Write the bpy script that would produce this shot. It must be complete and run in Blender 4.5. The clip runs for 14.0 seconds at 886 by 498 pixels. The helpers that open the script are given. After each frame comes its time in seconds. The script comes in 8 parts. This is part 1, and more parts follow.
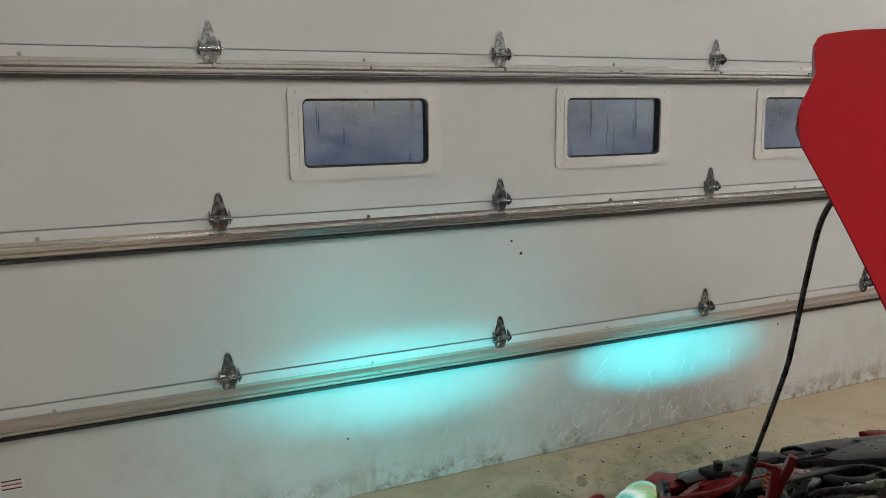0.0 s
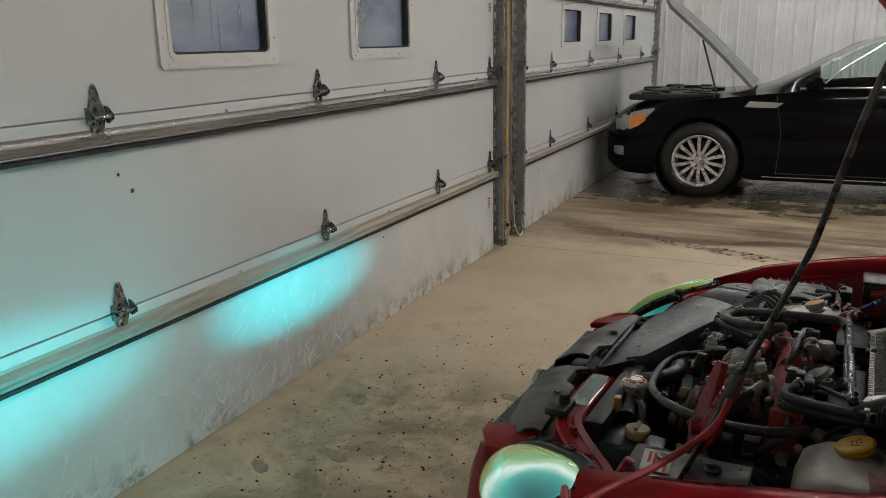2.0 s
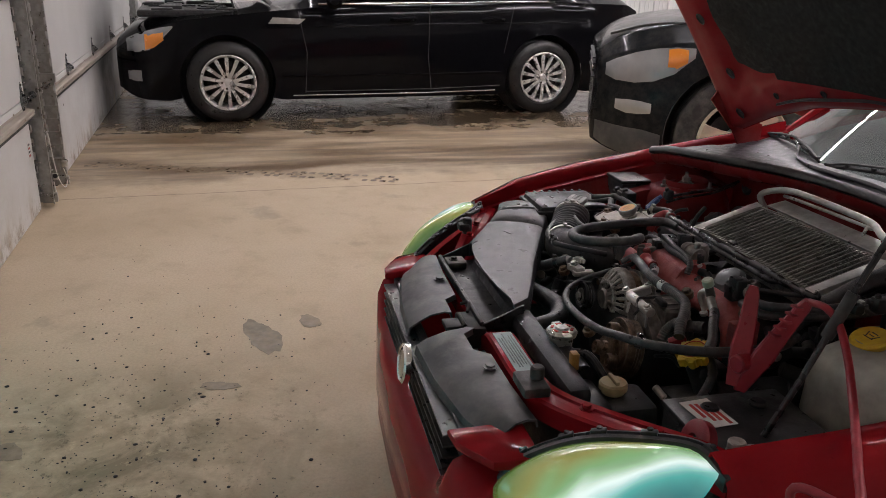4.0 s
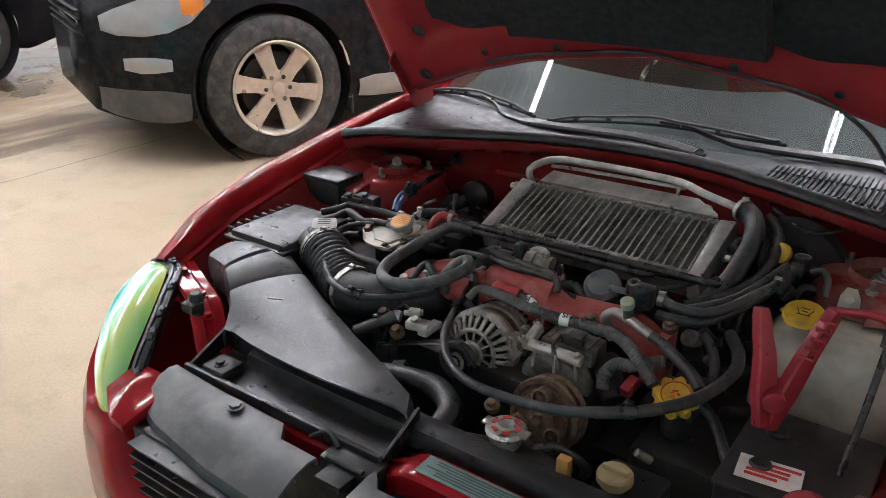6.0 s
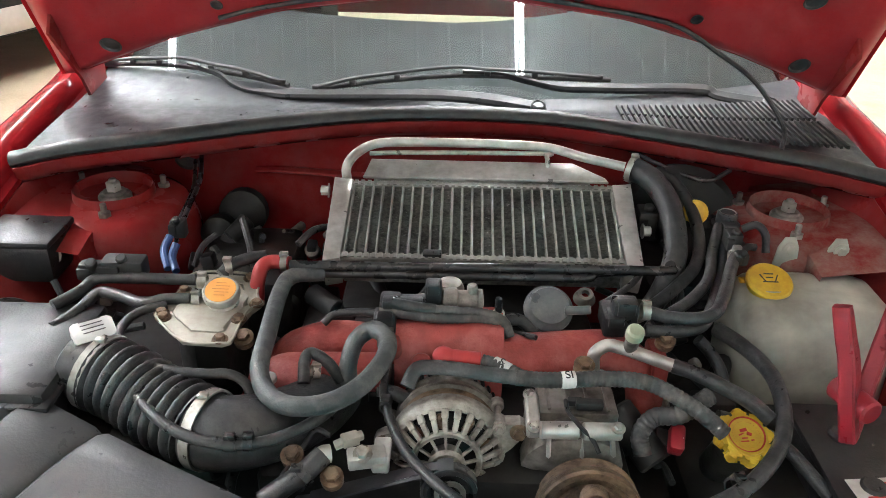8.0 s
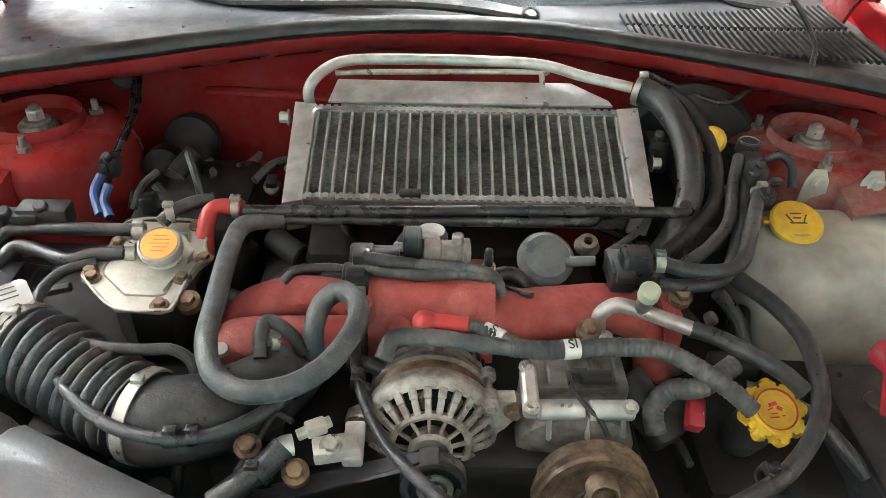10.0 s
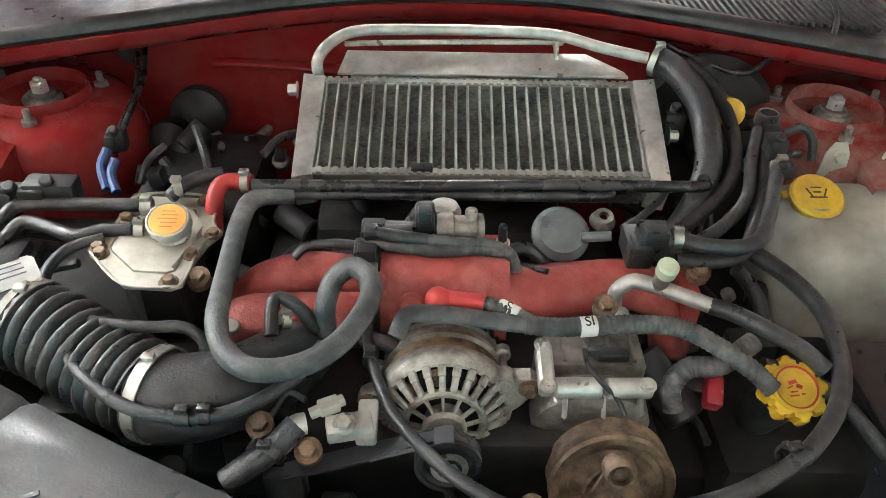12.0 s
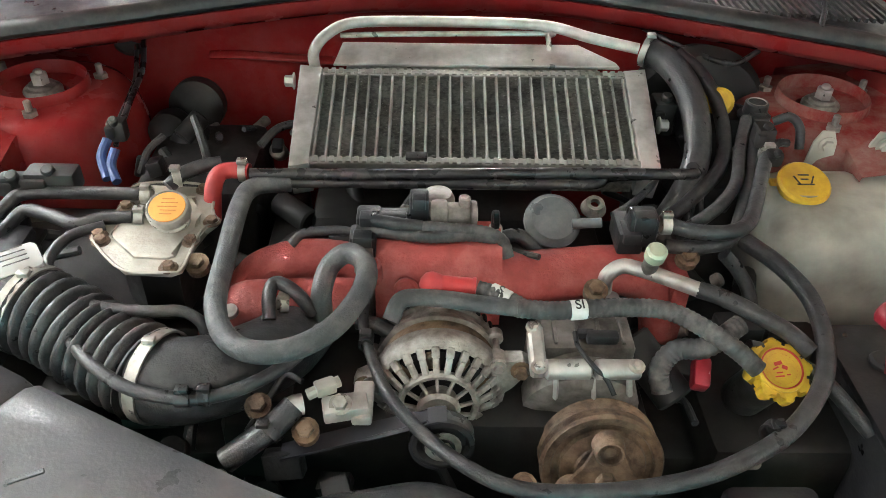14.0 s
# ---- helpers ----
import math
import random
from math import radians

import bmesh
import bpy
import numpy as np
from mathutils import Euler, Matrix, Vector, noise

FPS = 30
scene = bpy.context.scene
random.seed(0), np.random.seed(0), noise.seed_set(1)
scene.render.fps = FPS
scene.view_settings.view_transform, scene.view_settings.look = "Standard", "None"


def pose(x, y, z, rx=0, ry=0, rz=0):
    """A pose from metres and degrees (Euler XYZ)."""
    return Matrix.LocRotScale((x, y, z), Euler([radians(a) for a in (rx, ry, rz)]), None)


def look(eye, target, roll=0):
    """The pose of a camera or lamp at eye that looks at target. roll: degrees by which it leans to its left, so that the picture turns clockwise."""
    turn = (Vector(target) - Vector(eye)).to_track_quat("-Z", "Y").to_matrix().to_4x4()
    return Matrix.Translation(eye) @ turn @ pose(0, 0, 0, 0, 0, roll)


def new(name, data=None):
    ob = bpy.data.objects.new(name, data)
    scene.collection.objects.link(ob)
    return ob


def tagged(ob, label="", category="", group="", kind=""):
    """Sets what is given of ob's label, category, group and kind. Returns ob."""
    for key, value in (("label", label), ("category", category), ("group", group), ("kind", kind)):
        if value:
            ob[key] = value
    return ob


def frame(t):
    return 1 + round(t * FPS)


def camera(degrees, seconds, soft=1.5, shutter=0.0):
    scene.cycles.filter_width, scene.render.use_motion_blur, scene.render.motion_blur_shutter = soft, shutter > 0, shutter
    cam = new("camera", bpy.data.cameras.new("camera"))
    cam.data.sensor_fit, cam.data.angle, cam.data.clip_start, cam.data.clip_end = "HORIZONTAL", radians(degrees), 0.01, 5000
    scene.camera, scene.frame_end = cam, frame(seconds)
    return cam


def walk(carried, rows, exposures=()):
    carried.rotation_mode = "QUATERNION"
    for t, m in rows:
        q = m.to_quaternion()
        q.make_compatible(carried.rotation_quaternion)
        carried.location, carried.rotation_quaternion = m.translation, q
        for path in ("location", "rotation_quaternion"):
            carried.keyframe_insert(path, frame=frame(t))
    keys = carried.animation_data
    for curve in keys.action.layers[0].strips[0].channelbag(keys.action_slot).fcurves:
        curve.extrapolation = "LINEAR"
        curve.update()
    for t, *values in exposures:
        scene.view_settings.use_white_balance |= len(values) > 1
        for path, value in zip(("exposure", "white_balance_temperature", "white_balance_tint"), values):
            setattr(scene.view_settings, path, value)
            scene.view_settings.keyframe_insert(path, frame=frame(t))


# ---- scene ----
cam = camera(58.5, 14.0, soft=0.6)
PATH = [
    (0, (-0.775, -0.326, 1.631), (0.06, 1.46, 1.294), -0.7),
    (0.5, (-0.839, -0.109, 1.601), (0.316, 1.49, 1.269), 0.3),
    (1, (-0.833, 0.184, 1.539), (0.562, 1.576, 1.203), -0.2),
    (1.1, (-0.835, 0.23, 1.539), (0.6, 1.575, 1.175), 0.4),
    (1.5, (-0.843, 0.467, 1.498), (0.778, 1.578, 1.128), -0.8),
    (2, (-0.832, 0.744, 1.457), (0.92, 1.563, 0.947), -1.0),
    (2.5, (-0.742, 1.028, 1.408), (1.103, 1.548, 0.836), -0.7),
    (3, (-0.656, 1.268, 1.38), (1.216, 1.571, 0.745), 0.8),
    (3.5, (-0.546, 1.522, 1.361), (1.339, 1.382, 0.707), 1.0),
    (4, (-0.413, 1.695, 1.363), (1.399, 1.191, 0.683), 1.5),
    (4.2, (-0.337, 1.747, 1.355), (1.429, 1.109, 0.668), 1.0),
    (6.3, (0.628, 1.937, 1.388), (1.463, 0.321, 0.555), 0.4),
    (6.5, (0.716, 1.89, 1.374), (1.46, 0.239, 0.525), -0.3),
    (7, (0.894, 1.775, 1.375), (1.387, 0.049, 0.492), 0.1),
    (7.5, (1.027, 1.669, 1.345), (1.203, -0.1, 0.43), 1.5),
    (8, (1.147, 1.599, 1.332), (1.036, -0.154, 0.375), 3.0),
    (8.2, (1.171, 1.575, 1.327), (1.006, -0.162, 0.349), 4.0),
    (10.3, (1.137, 1.432, 1.291), (0.974, -0.178, 0.117), 3.5),
    (10.5, (1.136, 1.433, 1.292), (0.978, -0.172, 0.108), 3.4),
    (11, (1.141, 1.429, 1.288), (0.988, -0.165, 0.09), 3.4),
    (11.5, (1.147, 1.423, 1.286), (0.995, -0.164, 0.079), 3.4),
    (12, (1.148, 1.42, 1.284), (0.993, -0.163, 0.072), 3.4),
    (12.5, (1.148, 1.421, 1.285), (0.993, -0.157, 0.066), 3.4),
    (13, (1.146, 1.43, 1.284), (0.99, -0.148, 0.065), 3.5),
    (13.5, (1.144, 1.439, 1.286), (0.987, -0.137, 0.064), 3.4),
    (14, (1.144, 1.442, 1.287), (0.986, -0.135, 0.067), 3.3),
]
walk(cam, [(t, look(eye, target, roll)) for t, eye, target, roll in PATH],
     [(0, -0.87, 6480, 10), (1.2, -0.94, 6480, 10), (2.0, -1.02, 6480, 10), (3.0, -0.98, 6500, 15), (4.2, -0.66, 6450, 22), (6.3, 0.32, 6000, 13), (8.2, 1.32, 6120, 9), (10.3, 1.52, 6220, 7), (14.0, 1.54, 6220, 7)])

# ---- world and lights ----
world = bpy.data.worlds.new("world")
scene.world = world
world.use_nodes = True
wn = world.node_tree.nodes
sky = wn.new("ShaderNodeTexSky")
sky.sky_type = "NISHITA"
sky.sun_disc = False
sky.sun_elevation, sky.sun_rotation = radians(22), radians(180)
world.node_tree.links.new(sky.outputs[0], wn["Background"].inputs[0])
wn["Background"].inputs[1].default_value = 0.10
scene.view_settings.exposure = 0.0


def spot(name, eye, target, watts, cone, blend, wide, col, radius=0.03):
    """The beam of a headlamp."""
    d = bpy.data.lights.new(name, "SPOT")
    d.energy, d.spot_size, d.spot_blend, d.color, d.shadow_soft_size = watts, radians(cone), blend, col, radius
    ob = new(name, d)
    ob.matrix_world = look(eye, target) @ Matrix.Diagonal((wide, 1, 1, 1))
    return ob


spot("headlamp_beam_left", (0.50, 1.46, 0.58), (0.45, 2.74, 0.40), 38, 92, 1.0, 1.4, (0.06, 0.80, 0.88))
spot("headlamp_beam_left_core", (0.50, 1.46, 0.58), (0.45, 2.74, 0.50), 125, 24, 1.0, 3.2, (0.04, 0.86, 0.93))
spot("headlamp_beam_right", (1.76, 1.38, 0.56), (1.93, 2.74, 0.41), 290, 18, 1.0, 3.4, (0.0, 0.74, 0.86))

# ---- mesh helpers ----


def link(name, bm, mat, parent=None, label="", smooth=True, flat_angle=35):
    """One bmesh as one mesh object, under parent where there is one."""
    me = bpy.data.meshes.new(name)
    bmesh.ops.recalc_face_normals(bm, faces=bm.faces)
    if smooth:
        for f in bm.faces:
            f.smooth = True
        for e in bm.edges:
            if len(e.link_faces) == 2 and e.calc_face_angle(0) > radians(flat_angle):
                e.smooth = False
    bm.to_mesh(me)
    bm.free()
    if isinstance(mat, (list, tuple)):
        for m in mat:
            me.materials.append(m)
    else:
        me.materials.append(mat)
    ob = new(name, me)
    ob.parent = parent
    if label:
        ob["label"] = label
    return ob


def part(name, bm, mat, parent, label="", **k):
    return link(name, bm, mat, parent, label, **k)


def empty(name, m, label, category, group="", kind=""):
    ob = new(name)
    ob.empty_display_size = 0.1
    ob.matrix_basis = m
    return tagged(ob, label, category, group, kind)


def box(bm, c, s, bevel=0.0, rot=None, seg=2):
    """A box of size s round c, its edges rounded by bevel."""
    m = Matrix.Translation(c) @ (rot.to_4x4() if rot is not None else Matrix()) @ Matrix.Diagonal((*s, 1))
    vs = bmesh.ops.create_cube(bm, size=1, matrix=m)["verts"]
    if bevel > 0:
        es = list({e for v in vs for e in v.link_edges})
        bmesh.ops.bevel(bm, geom=es, offset=bevel, segments=seg, profile=0.5, affect="EDGES")
    return bm


def axis_matrix(p0, p1):
    d = Vector(p1) - Vector(p0)
    q = d.to_track_quat("Z", "Y").to_matrix().to_4x4()
    return Matrix.Translation(p0) @ q, d.length


def lathe(bm, p0, p1, prof, n=24):
    """Turns prof, rows of (distance along p0 to p1 in metres, radius), about that axis."""
    m, _ = axis_matrix(p0, p1)
    rings = []
    for h, r in prof:
        if r < 1e-5:
            rings.append([bm.verts.new(m @ Vector((0, 0, h)))])
        else:
            rings.append([bm.verts.new(m @ Vector((r * math.cos(2 * math.pi * i / n), r * math.sin(2 * math.pi * i / n), h))) for i in range(n)])
    for a, b in zip(rings, rings[1:]):
        for i in range(n):
            j = (i + 1) % n
            if len(a) == 1 and len(b) == 1:
                continue
            if len(a) == 1:
                bm.faces.new((a[0], b[i], b[j]))
            elif len(b) == 1:
                bm.faces.new((a[i], a[j], b[0]))
            else:
                bm.faces.new((a[i], a[j], b[j], b[i]))
    return bm


def cyl(bm, p0, p1, r, n=20, chamfer=0.0):
    _, h = axis_matrix(p0, p1)
    c = min(chamfer, h * 0.4, r * 0.4)
    if c > 0:
        return lathe(bm, p0, p1, [(0, 0), (0, r - c), (c, r), (h - c, r), (h, r - c), (h, 0)], n)
    return lathe(bm, p0, p1, [(0, 0), (0, r), (h, r), (h, 0)], n)


def bolt(bm, p, d, r=0.007, h=0.006):
    d = Vector(d).normalized()
    p = Vector(p)
    cyl(bm, p, p + d * 0.0015, r * 1.5, 14)
    cyl(bm, p + d * 0.0015, p + d * (0.0015 + h), r, 6, 0.001)


def spline(pts, per=8):
    """A smooth line through the points."""
    p = [Vector(q) for q in pts]
    p = [p[0] * 2 - p[1]] + p + [p[-1] * 2 - p[-2]]
    out = []
    for i in range(1, len(p) - 2):
        a, b, c, d = p[i - 1], p[i], p[i + 1], p[i + 2]
        for k in range(per):
            t = k / per
            out.append(0.5 * ((2 * b) + (c - a) * t + (2 * a - 5 * b + 4 * c - d) * t * t + (3 * b - a - 3 * c + d) * t ** 3))
    out.append(p[-2])
    return out


def sweep(bm, pts, r, n=12, per=8, smooth_line=True, ribs=0, rib_depth=0.0, squash=1.0):
    """A hose or pipe along pts. r: one radius, or one for each end; ribs: number of corrugations."""
    line = spline(pts, per) if smooth_line else [Vector(q) for q in pts]
    if ribs:
        fine, L = [], [0.0]
        for a, b in zip(line, line[1:]):
            L.append(L[-1] + (b - a).length)
        total = L[-1]
        m = ribs * 4
        for i in range(m + 1):
            s = total * i / m
            k = min(max(np.searchsorted(L, s) - 1, 0), len(line) - 2)
            f = (s - L[k]) / max(L[k + 1] - L[k], 1e-9)
            fine.append(line[k].lerp(line[k + 1], f))
        line = fine
    r0, r1 = r if isinstance(r, (tuple, list)) else (r, r)
    up = Vector((0.13, 0.21, 0.97))
    rings = []
    for i, p in enumerate(line):
        t = (line[min(i + 1, len(line) - 1)] - line[max(i - 1, 0)]).normalized()
        if i == 0:
            u = t.cross(up).normalized()
        u = (u - t * u.dot(t)).normalized()
        w = t.cross(u)
        rad = r0 + (r1 - r0) * i / max(1, len(line) - 1)
        if ribs:
            rad += rib_depth * (1, 0.5, -1, 0.5)[i % 4]
        rings.append([bm.verts.new(p + (u * math.cos(2 * math.pi * k / n) + w * math.sin(2 * math.pi * k / n) * squash) * rad) for k in range(n)])
    for a, b in zip(rings, rings[1:]):
        for k in range(n):
            j = (k + 1) % n
            bm.faces.new((a[k], a[j], b[j], b[k]))
    bm.faces.new(rings[0][::-1])
    bm.faces.new(rings[-1])
    return bm


def prism(bm, poly, h, m=None, bevel=0.0):
    """The flat outline poly, of (x, y), made h thick along z and laid by m."""
    m = m or Matrix()
    lo = [bm.verts.new(m @ Vector((x, y, 0))) for x, y in poly]
    hi = [bm.verts.new(m @ Vector((x, y, h))) for x, y in poly]
    fs = [bm.faces.new(lo[::-1]), bm.faces.new(hi)]
    for i in range(len(poly)):
        j = (i + 1) % len(poly)
        fs.append(bm.faces.new((lo[i], lo[j], hi[j], hi[i])))
    if bevel > 0:
        es = list({e for f in fs[:2] for e in f.edges})
        bmesh.ops.bevel(bm, geom=es, offset=bevel, segments=2, profile=0.5, affect="EDGES")
    return bm


def grid(bm, rows, close=False):
    """Faces between rows of points."""
    vs = [[bm.verts.new(p) for p in row] for row in rows]
    for a, b in zip(vs, vs[1:]):
        for i in range(len(a) - (0 if close else 1)):
            j = (i + 1) % len(a)
            bm.faces.new((a[i], a[j], b[j], b[i]))
    return vs


def thick(bm, t):
    """Gives an open sheet the thickness t, to both sides."""
    bmesh.ops.recalc_face_normals(bm, faces=bm.faces)
    r = bmesh.ops.solidify(bm, geom=bm.faces[:], thickness=t)
    return bm


def rrect(w, h, r, n=5):
    """A rounded rectangle round the origin."""
    out = []
    for cx, cy, a in ((w / 2 - r, h / 2 - r, 0), (-w / 2 + r, h / 2 - r, 90), (-w / 2 + r, -h / 2 + r, 180), (w / 2 - r, -h / 2 + r, 270)):
        for i in range(n + 1):
            b = radians(a + 90 * i / n)
            out.append((cx + r * math.cos(b), cy + r * math.sin(b)))
    return out


def ring_plate(bm, outer, inner, h, m):
    """A frame between two outlines with as many points each."""
    n = len(outer)
    v = [[bm.verts.new(m @ Vector((x, y, z))) for x, y in o] for o, z in ((outer, 0), (outer, h), (inner, h), (inner, 0))]
    for a, b in ((0, 1), (1, 2), (2, 3), (3, 0)):
        for i in range(n):
            j = (i + 1) % n
            bm.faces.new((v[a][i], v[a][j], v[b][j], v[b][i]))
    return bm


# ---- materials ----


class Nodes:
    """A short hand for building a node material."""

    def __init__(self, name):
        self.m = bpy.data.materials.new(name)
        self.m.use_nodes = True
        self.t = self.m.node_tree
        self.b = self.t.nodes["Principled BSDF"]
        self.co = self.t.nodes.new("ShaderNodeTexCoord").outputs["Object"]

    def n(self, kind, **k):
        nd = self.t.nodes.new(kind)
        for a, v in k.items():
            if a in nd.inputs:
                if isinstance(v, bpy.types.NodeSocket):
                    self.t.links.new(v, nd.inputs[a])
                else:
                    nd.inputs[a].default_value = v
        return nd

    def noise(self, scale, detail=4, rough=0.55, vec=None, distort=0.0):
        nd = self.n("ShaderNodeTexNoise", Scale=scale, Detail=detail, Roughness=rough, Distortion=distort)
        self.t.links.new(vec or self.co, nd.inputs["Vector"])
        return nd.outputs["Fac"]

    def ramp(self, fac, *stops):
        nd = self.t.nodes.new("ShaderNodeValToRGB")
        e = nd.color_ramp.elements
        while len(e) < len(stops):
            e.new(0.5)
        for el, (p, c) in zip(e, stops):
            el.position = p
            el.color = (c, c, c, 1) if isinstance(c, (int, float)) else (*c, 1)
        self.t.links.new(fac, nd.inputs[0])
        return nd.outputs[0]

    def mix(self, fac, a, b, kind="MIX"):
        nd = self.t.nodes.new("ShaderNodeMix")
        nd.data_type = "RGBA"
        nd.blend_type = kind
        for s, v in ((0, fac), (6, a), (7, b)):
            if isinstance(v, bpy.types.NodeSocket):
                self.t.links.new(v, nd.inputs[s])
            else:
                nd.inputs[s].default_value = v if s == 0 else (*v, 1)
        return nd.outputs[2]

    def math(self, op, a, b=0.0):
        nd = self.t.nodes.new("ShaderNodeMath")
        nd.operation = op
        for i, v in ((0, a), (1, b)):
            if isinstance(v, bpy.types.NodeSocket):
                self.t.links.new(v, nd.inputs[i])
            else:
                nd.inputs[i].default_value = v
        return nd.outputs[0]

    def xyz(self, vec=None):
        nd = self.t.nodes.new("ShaderNodeSeparateXYZ")
        self.t.links.new(vec or self.co, nd.inputs[0])
        return nd.outputs

    def scaled(self, s):
        nd = self.t.nodes.new("ShaderNodeMapping")
        nd.inputs["Scale"].default_value = s
        self.t.links.new(self.co, nd.inputs[0])
        return nd.outputs[0]

    def bump(self, h, strength=0.2, dist=0.01):
        nd = self.n("ShaderNodeBump", Strength=strength, Distance=dist, Height=h)
        self.t.links.new(nd.outputs[0], self.b.inputs["Normal"])

    def set(self, **k):
        for a, v in k.items():
            s = self.b.inputs[a.replace("_", " ")]
            if isinstance(v, bpy.types.NodeSocket):
                self.t.links.new(v, s)
            else:
                s.default_value = (*v, 1) if isinstance(v, tuple) and len(v) == 3 and s.type == "RGBA" else v
        return self.m


def plain(name, col, rough, metal=0.0, grime=0.35, scale=30.0, dirt=None, bump=0.08, coat=0.0, rough_var=0.15, dust=0.0):
    """A coloured surface with grime at two scales and a fine relief."""
    k = Nodes(name)
    a, b = k.noise(scale, 5), k.noise(scale * 0.17, 3)
    dark = dirt or tuple(c * 0.35 for c in col)
    f = k.ramp(k.math("MULTIPLY", a, b), (0.12, grime), (0.34, 0.0))
    c = k.mix(f, col, dark)
    if dust:
        c = k.mix(k.ramp(k.noise(scale * 0.5, 6, 0.7), (0.45, 0.0), (0.75, dust)), c, (0.33, 0.3, 0.26))
    k.bump(k.noise(scale * 6, 4), bump, 0.004)
    k.set(Base_Color=c, Metallic=metal, Coat_Weight=coat, Coat_Roughness=0.06)
    return k.set(Roughness=k.ramp(k.noise(scale * 0.8, 4), (0.3, max(0.03, rough - rough_var)), (0.7, min(1.0, rough + rough_var))))


def glow(name, col, strength):
    k = Nodes(name)
    return k.set(Base_Color=col, Emission_Color=col, Emission_Strength=strength, Roughness=0.4)


def make_floor_mat():
    k = Nodes("worn_concrete")
    big, mid, fine = k.noise(0.7, 5, 0.6), k.noise(4.5, 6, 0.65), k.noise(90, 5, 0.7)
    c = k.mix(k.ramp(big, (0.35, 0.0), (0.65, 1.0)), (0.46, 0.36, 0.235), (0.56, 0.455, 0.32))
    c = k.mix(k.ramp(mid, (0.52, 0.0), (0.74, 0.45)), c, (0.33, 0.26, 0.17))
    c = k.mix(k.ramp(k.noise(2.1, 5, 0.6), (0.63, 0.0), (0.70, 0.35)), c, (0.20, 0.165, 0.115))
    c = k.mix(k.ramp(fine, (0.38, 0.22), (0.58, 0.0)), c, (0.25, 0.21, 0.15))
    x, y, _ = k.xyz()
    # the trodden, oily strip between the car and the door, scattered with dirt
    near = k.math("MULTIPLY", k.ramp(k.math("ABSOLUTE", k.math("SUBTRACT", y, 2.1)), (0.15, 1.0), (0.80, 0.0)),
                  k.ramp(k.math("ABSOLUTE", k.math("SUBTRACT", x, 1.35)), (0.5, 1.0), (1.35, 0.0)))
    stain = k.math("MULTIPLY", near, k.ramp(k.noise(3.4, 7, 0.68, None, 0.6), (0.40, 0.0), (0.60, 0.85)))
    c = k.mix(stain, c, (0.16, 0.135, 0.075))
    pits = k.math("MULTIPLY", near, k.ramp(k.noise(19, 6, 0.75), (0.56, 0.0), (0.66, 0.85)))
    c = k.mix(pits, c, (0.085, 0.075, 0.040))
    worn = k.math("MULTIPLY", near, k.ramp(k.noise(11, 6, 0.7), (0.60, 0.0), (0.70, 0.55)))
    c = k.mix(worn, c, (0.60, 0.48, 0.30))
    specks = k.ramp(k.noise(46, 4, 0.65), (0.69, 0.0), (0.72, 1.0))
    c = k.mix(k.math("MULTIPLY", specks, k.math("ADD", k.math("MULTIPLY", near, 0.85), 0.10)), c, (0.03, 0.026, 0.018))
    # wet bay under the next cars, with drag marks across it
    wet_edge = k.math("ADD", x, k.math("MULTIPLY", k.math("SUBTRACT", k.noise(1.7, 6, 0.65), 0.5), 1.5))
    wet = k.ramp(k.math("MULTIPLY", k.math("SUBTRACT", wet_edge, 4.65), 0.8), (0.0, 0.0), (0.30, 1.0))
    streak = k.ramp(k.noise(1.6, 6, 0.65, k.scaled((3.4, 0.45, 1)), 0.5), (0.40, 1.0), (0.62, 0.25))
    w = k.math("MULTIPLY", wet, streak)
    c = k.mix(w, c, (0.125, 0.075, 0.036))
    puddle = k.ramp(k.math("SUBTRACT", wet_edge, 6.1), (0.0, 0.0), (0.4, 1.0))
    wet_or_grey_mask = k.math("MULTIPLY", puddle, k.ramp(k.noise(3.2, 5, 0.6), (0.36, 0.3), (0.56, 1.0)))
    c = k.mix(k.math("MULTIPLY", wet_or_grey_mask, 0.7), c, (0.05, 0.038, 0.026))
    joint = k.ramp(k.math("ABSOLUTE", k.math("SUBTRACT", k.math("ADD", x, k.math("MULTIPLY", k.noise(6, 4), 0.05)), 4.50)), (0.002, 1.0), (0.008, 0.0))
    c = k.mix(k.math("MULTIPLY", joint, 0.6), c, (0.06, 0.045, 0.03))
    k.bump(k.math("ADD", k.math("MULTIPLY", fine, 0.6), mid), 0.12, 0.01)
    r = k.mix(w, k.ramp(mid, (0.3, 0.55), (0.7, 0.78)), (0.36, 0.36, 0.36))
    return k.set(Base_Color=c, Roughness=k.mix(wet_or_grey_mask, r, (0.07, 0.07, 0.07)))


